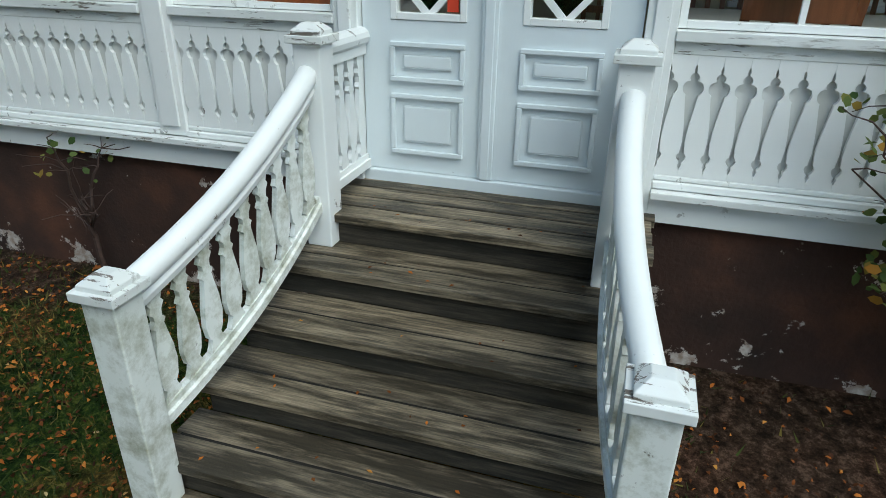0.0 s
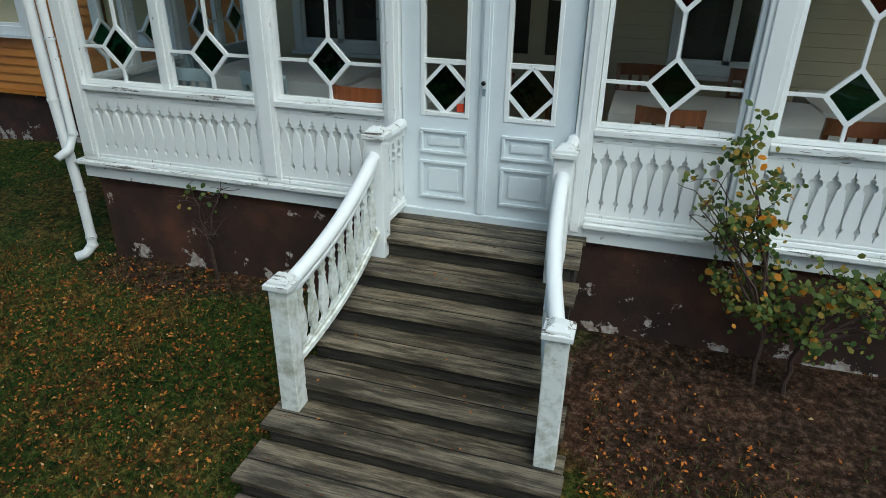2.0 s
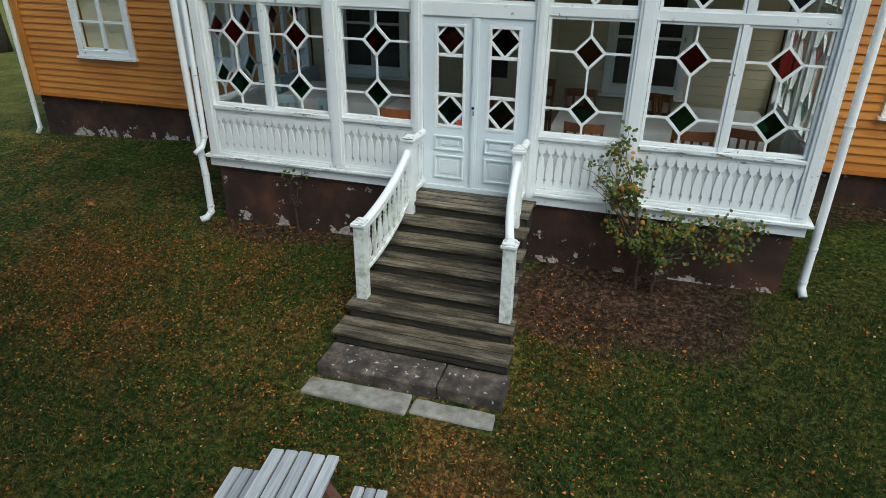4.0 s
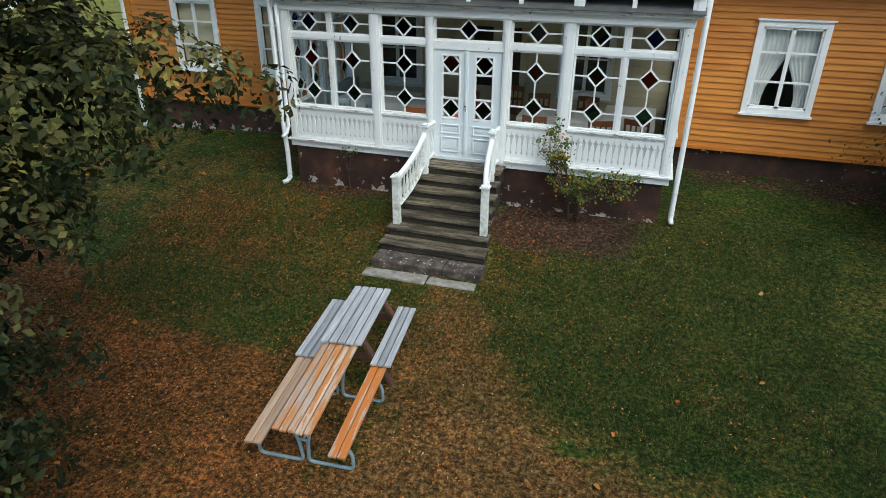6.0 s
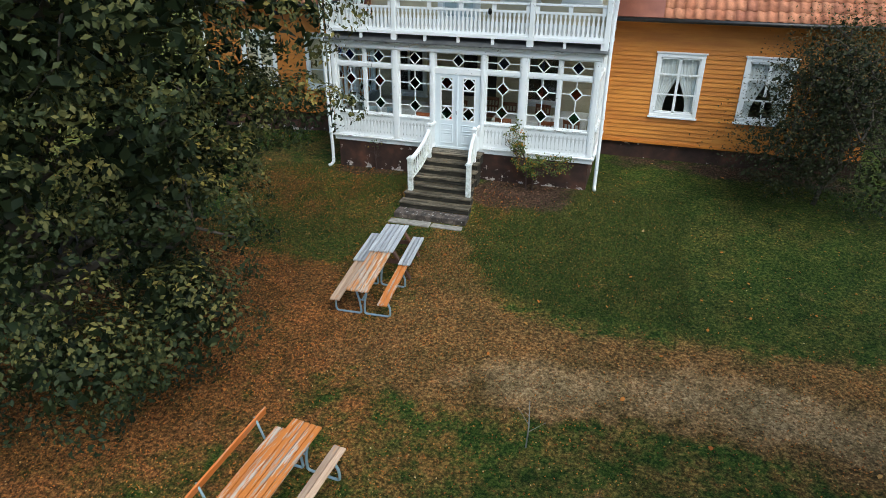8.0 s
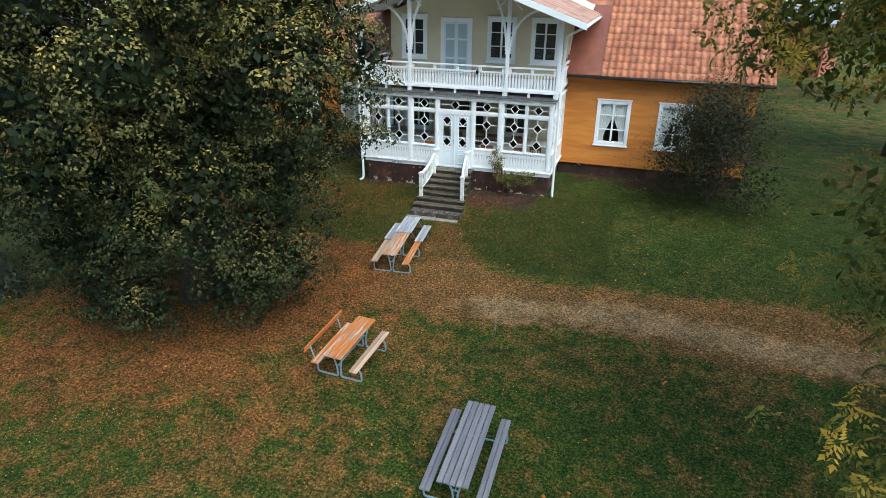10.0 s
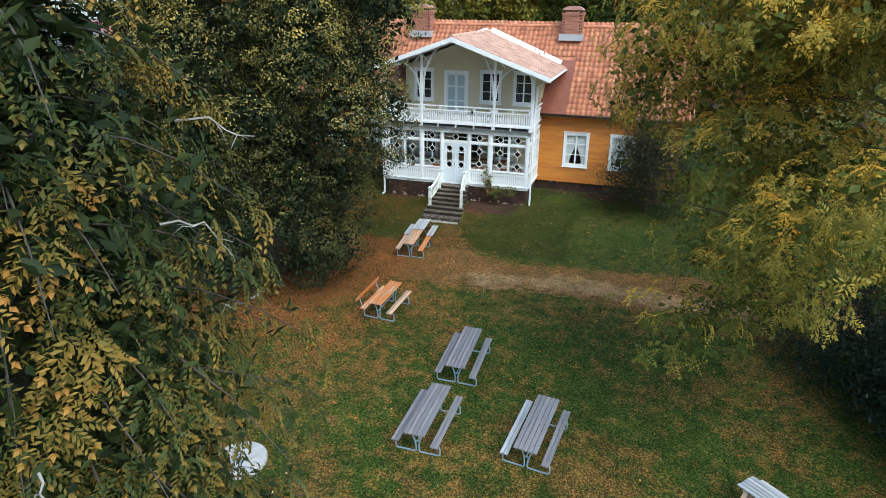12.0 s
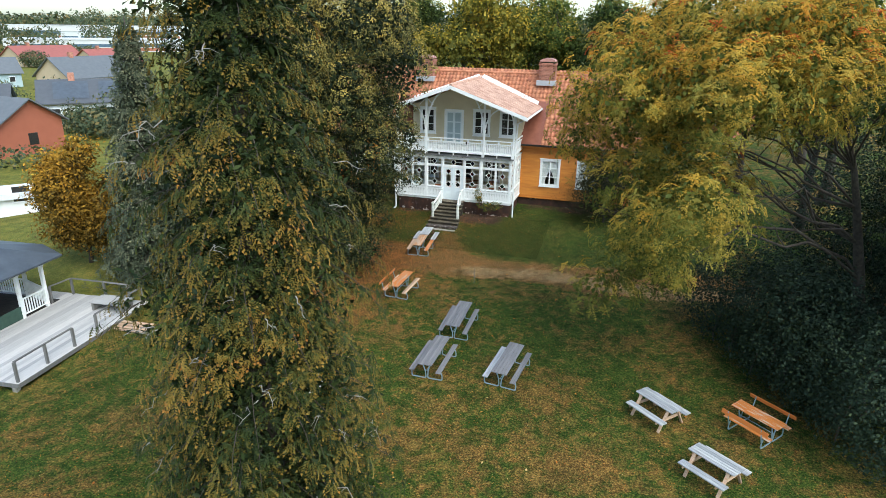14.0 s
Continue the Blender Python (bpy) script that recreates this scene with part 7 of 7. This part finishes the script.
far_house(-139, 117, 80, 14, 11, 2.8, 3.2, BEIGE, REDR, "beige house with a red roof")
far_house(-176, 128, 78, 19, 12, 2.8, 3.2, BEIGE, REDR, "beige bungalow with a red metal roof")
far_house(-252, 228, 45, 76, 36, 5.5, 0, (0.58, 0.58, 0.57), (0.6, 0.61, 0.62), "long low white industrial building", flat=True)
far_house(-412, 392, 45, 130, 40, 11, 0, (0.58, 0.58, 0.57), (0.62, 0.63, 0.64), "wide white factory hall", flat=True)
far_house(-330, 300, 45, 30, 26, 8, 0, (0.6, 0.62, 0.63), (0.6, 0.6, 0.6), "grey and white warehouse", flat=True)
far_house(-30.5, -5.0, 50, 5, 2.4, 1.3, 0, WHITEW, (0.7, 0.72, 0.74), "low white shed beside the lawn", flat=True)
far_house(16, 46, -20, 12, 9, 4.5, 3.2, BRICKC, (0.35, 0.37, 0.38), "red house with a grey roof behind the trees")


# ---- deck and pavilion ----
def build_deck():
    M = pose(-9.85, -21.35, 0, 0, 0, 6)
    z = -1.15
    dk = thing("wooden_deck", "pale grey wooden terrace deck with a few rail posts", "deck", m=M @ Matrix.Translation((0, 0, z)))
    L, W = 7.5, 11.0
    n = 55
    for k in range(n):
        x = -W + (k + 0.5) * W / n
        part("deck_board", Solid().box(x - W / n / 2 + 0.003, x + W / n / 2 - 0.003, 0, L, -0.03, 0), DECK_WOOD, dk)
    part("fascia", Solid().box(-W, 0.02, -0.03, -0.002, -0.16, 0.0).box(0.003, 0.03, -0.03, L, -0.16, 0.0), GREY_POST, dk)
    for k in range(9):
        part("footing", Solid().box(-0.35 - k * 1.2, -0.15 - k * 1.2, 0.02, 0.2, -0.5, -0.031), STONE, dk)

    def fence(pts, label="grey wooden deck rail"):
        for a in pts:
            part("rail_post", Solid().box(a[0] - 0.045, a[0] + 0.045, a[1] - 0.045, a[1] + 0.045, 0, 0.80), GREY_POST, dk)
        for a, b in zip(pts, pts[1:]):
            part("top_rail", Solid().beam((*a, 0.82), (*b, 0.82), 0.09, 0.04), GREY_POST, dk)
    fence([(-0.12, 0.12), (-0.12, 1.5), (-0.12, 2.9)])
    fence([(-0.12, 4.2), (-0.12, 5.7), (-0.12, 7.15)])
    fence([(-0.9, 7.3), (-2.2, 7.35), (-4.0, 7.4), (-4.2, 6.3)])
    tb = thing("low_table", "low pale wooden platform on the deck", "table", m=M @ Matrix.Translation((-1.2, 6.4, z)))
    part("tabletop", Solid().box(-0.7, 0.9, -0.45, 0.45, 0.38, 0.43), DECK_WOOD, tb)
    for i in (-0.6, 0.8):
        part("leg", Solid().box(i - 0.05, i + 0.05, -0.4, 0.4, 0, 0.38), GREY_POST, tb)
    pl = thing("plank_stack", "loose pale planks lying in the grass by the deck", "planks", m=M @ Matrix.Translation((0.9, 5.0, level(-9.4, -16) + 0.01)))
    for i in range(4):
        part("plank", Solid().box(-0.7, 0.8, -0.35 + i * 0.2, -0.2 + i * 0.2, 0.02 * i, 0.03 + 0.02 * i), TAN_PLANK, pl)
    pv = thing("garden_pavilion", "white open pavilion with carved posts and a dark roof", "pavilion", m=M @ Matrix.Translation((-4.15, 6.0, z)))
    posts = [(0.0, -3.0), (0.0, -1.35), (0.0, 0.0), (-1.7, 0.7), (-3.4, 0.7), (-3.4, -5.0), (-1.7, -5.0)]
    for a in posts:
        part("post", Solid().box(a[0] - 0.07, a[0] + 0.07, a[1] - 0.07, a[1] + 0.07, 0, 2.3), WHITE, pv, bevel=0.01)
        s = Solid()
        for sy in (-1, 1):
            s.beam((a[0], a[1], 1.85), (a[0], a[1] + sy * 0.35, 2.25), 0.05, 0.12, (1, 0, 0))
        part("carved_bracket", s, WHITE, pv)
    for a, b in zip(posts, posts[1:]):
        va, vb = Vector((*a, 0)), Vector((*b, 0))
        if a == posts[0]:
            part("green_board", Solid().beam(va + Vector((0, 0, 0.3)), vb + Vector((0, 0, 0.3)), 0.04, 0.55), GREEN_BOARD, pv, "dark green board panel")
            continue
        part("rail", Solid().beam(va + Vector((0, 0, 0.85)), vb + Vector((0, 0, 0.85)), 0.06, 0.06).beam(va + Vector((0, 0, 0.15)), vb + Vector((0, 0, 0.15)), 0.05, 0.05), WHITE, pv)
        n = int((vb - va).length / 0.13)
        for k in range(1, n):
            p = va.lerp(vb, k / n)
            part("baluster", Solid().box(p.x - 0.02, p.x + 0.02, p.y - 0.02, p.y + 0.02, 0.15, 0.83), WHITE, pv)
    part("floor", Solid().box(-3.4, 0, -5.0, 0.7, 0.002, 0.02), DARK_WOOD, pv)
    part("back_wall", Solid().box(-3.3, -3.2, -4.9, 0.6, 0.02, 2.3), PINK_WALL, pv, "faded red inner wall")
    e = [(0.7, -5.2), (0.7, 0.6), (-1.2, 1.6), (-4.4, 1.6), (-4.4, -5.8)]
    s = Solid().add([(x, y, 2.35) for x, y in e] + [(-1.7, -2.0, 3.5)] + [(x, y, 2.27) for x, y in e], [(i, (i + 1) % 5, 5) for i in range(5)] + [tuple(range(10, 5, -1))] + [(6 + i, 6 + (i + 1) % 5, (i + 1) % 5, i) for i in range(5)])
    part("roof", s, SLATE_ROOF, pv, "dark blue-grey roofing felt")


build_deck()


# ---- grass and fallen leaves ----
def inside_house(x, y):
    return ((np.abs(x) < 3.55) & (y > -0.05)) | ((x > HX0) & (x < HX1) & (y > WALL)) | ((np.abs(x) < 0.95) & (y > -2.7) & (y < 0))


def scatter(n, x0, x1, y0, y1, weight):
    out = np.zeros((0, 2))
    while len(out) < n:
        p = np.stack([RNG.uniform(x0, x1, n), RNG.uniform(y0, y1, n)], 1)
        w = weight(p[:, 0], p[:, 1])
        k = (RNG.uniform(0, 1, n) < w) & ~inside_house(p[:, 0], p[:, 1])
        out = np.concatenate([out, p[k]])
    return out[:n]


def build_grass():
    p = scatter(135000, -12, 17, -31, 2.6, lambda x, y: np.clip(1.0 - 0.85 * path_mask(x, y) - 0.5 * litter_mask(x, y) - 0.9 * soil_mask(x, y), 0.03, 1) * np.clip(1.25 + y / 34, 0.3, 1))
    p = np.concatenate([p, scatter(75000, -5.5, 6.0, -5.0, -0.05, lambda x, y: np.clip(1.0 - 0.5 * litter_mask(x, y) - 0.95 * soil_mask(x, y), 0.02, 1))])
    k = len(p)
    z = height(p[:, 0], p[:, 1])
    a = RNG.uniform(0, math.tau, k)
    h = RNG.uniform(0.02, 0.055, k)
    w = 0.004 + 0.003 * RNG.uniform(size=k)
    b = np.stack([p[:, 0], p[:, 1], z - 0.003], 1)
    s = np.stack([np.cos(a) * w, np.sin(a) * w, np.zeros(k)], 1)
    tip = b + np.stack([RNG.normal(0, 0.025, k), RNG.normal(0, 0.025, k), h], 1)
    v = np.stack([b - s, b + s, tip], 1)
    ob = new("grass", leaves_mesh("grass", v, 3, [(0, 1, 2)], BLADES))
    tagged(ob, "short green and yellowing grass of the lawn", "grass", kind="stuff")


def build_litter():
    p = scatter(92000, -14, 17, -31, 2.6, lambda x, y: np.clip(0.18 + 0.9 * litter_mask(x, y) + 0.25 * path_mask(x, y) - 0.12 * lush_mask(x, y) - 0.1 * soil_mask(x, y), 0.03, 1))
    near = scatter(18000, -5.5, 5.5, -4.5, -0.05, lambda x, y: np.clip(0.3 + litter_mask(x, y) - 0.22 * lush_mask(x, y) - 0.12 * soil_mask(x, y), 0, 1))
    c = np.stack([p[:, 0], p[:, 1], height(p[:, 0], p[:, 1]) + 0.016], 1)
    v = leaf_array(c, np.tile([0, 0, 1.0], (len(c), 1)), 0.034, 0.6, 0.7, 0.5)
    ob = new("fallen_leaves", leaves_mesh("fallen_leaves", v, 4, [(0, 1, 2), (0, 2, 3)], LITTER))
    tagged(ob, "orange and brown leaves scattered over the lawn", "leaves", kind="stuff")
    c = np.stack([near[:, 0], near[:, 1], height(near[:, 0], near[:, 1]) + 0.012], 1)
    v = round_leaf_array(c, np.tile([0, 0, 1.0], (len(c), 1)), 0.027, 0.55, 0.9, 0.5)
    ob = new("fallen_leaves", leaves_mesh("fallen_leaves", v, 6, OVAL, LITTER, RNG.uniform(0, 1, len(c)) ** 2.0))
    tagged(ob, "small curled brown leaves in the grass round the steps", "leaves", kind="stuff")
    # large maple leaves here and there
    p = scatter(420, -12, 17, -31, 2.4, lambda x, y: 0.4 + 0.0 * x)
    c = np.stack([p[:, 0], p[:, 1], height(p[:, 0], p[:, 1]) + 0.035], 1)
    v = round_leaf_array(c, np.tile([0, 0, 1.0], (len(c), 1)), 0.078, 0.85, 0.6, 0.35)
    ob = new("maple_leaves", leaves_mesh("maple_leaves", v, 6, OVAL, LITTER, RNG.uniform(0.55, 1.0, len(c))))
    tagged(ob, "large pale yellow and orange maple leaves on the grass", "leaves", kind="stuff")
    # a few leaves and bits on the steps
    out = []
    for i in range(70):
        k = random.randrange(7)
        out.append((random.uniform(-HALF[k] + 0.1, HALF[k] - 0.1), EDGE[k] + random.uniform(0.02, 0.2), LAND - RISE * k + 0.006))
    v = leaf_array(np.array(out), np.tile([0, 0, 1.0], (len(out), 1)), 0.022, 0.6, 0.3, 0.2)
    ob = new("small_leaves", leaves_mesh("small_leaves", v, 4, [(0, 1, 2), (0, 2, 3)], LITTER))
    tagged(ob, "small dry leaves lying on the wooden steps", "leaves", kind="stuff")


build_grass()
build_litter()
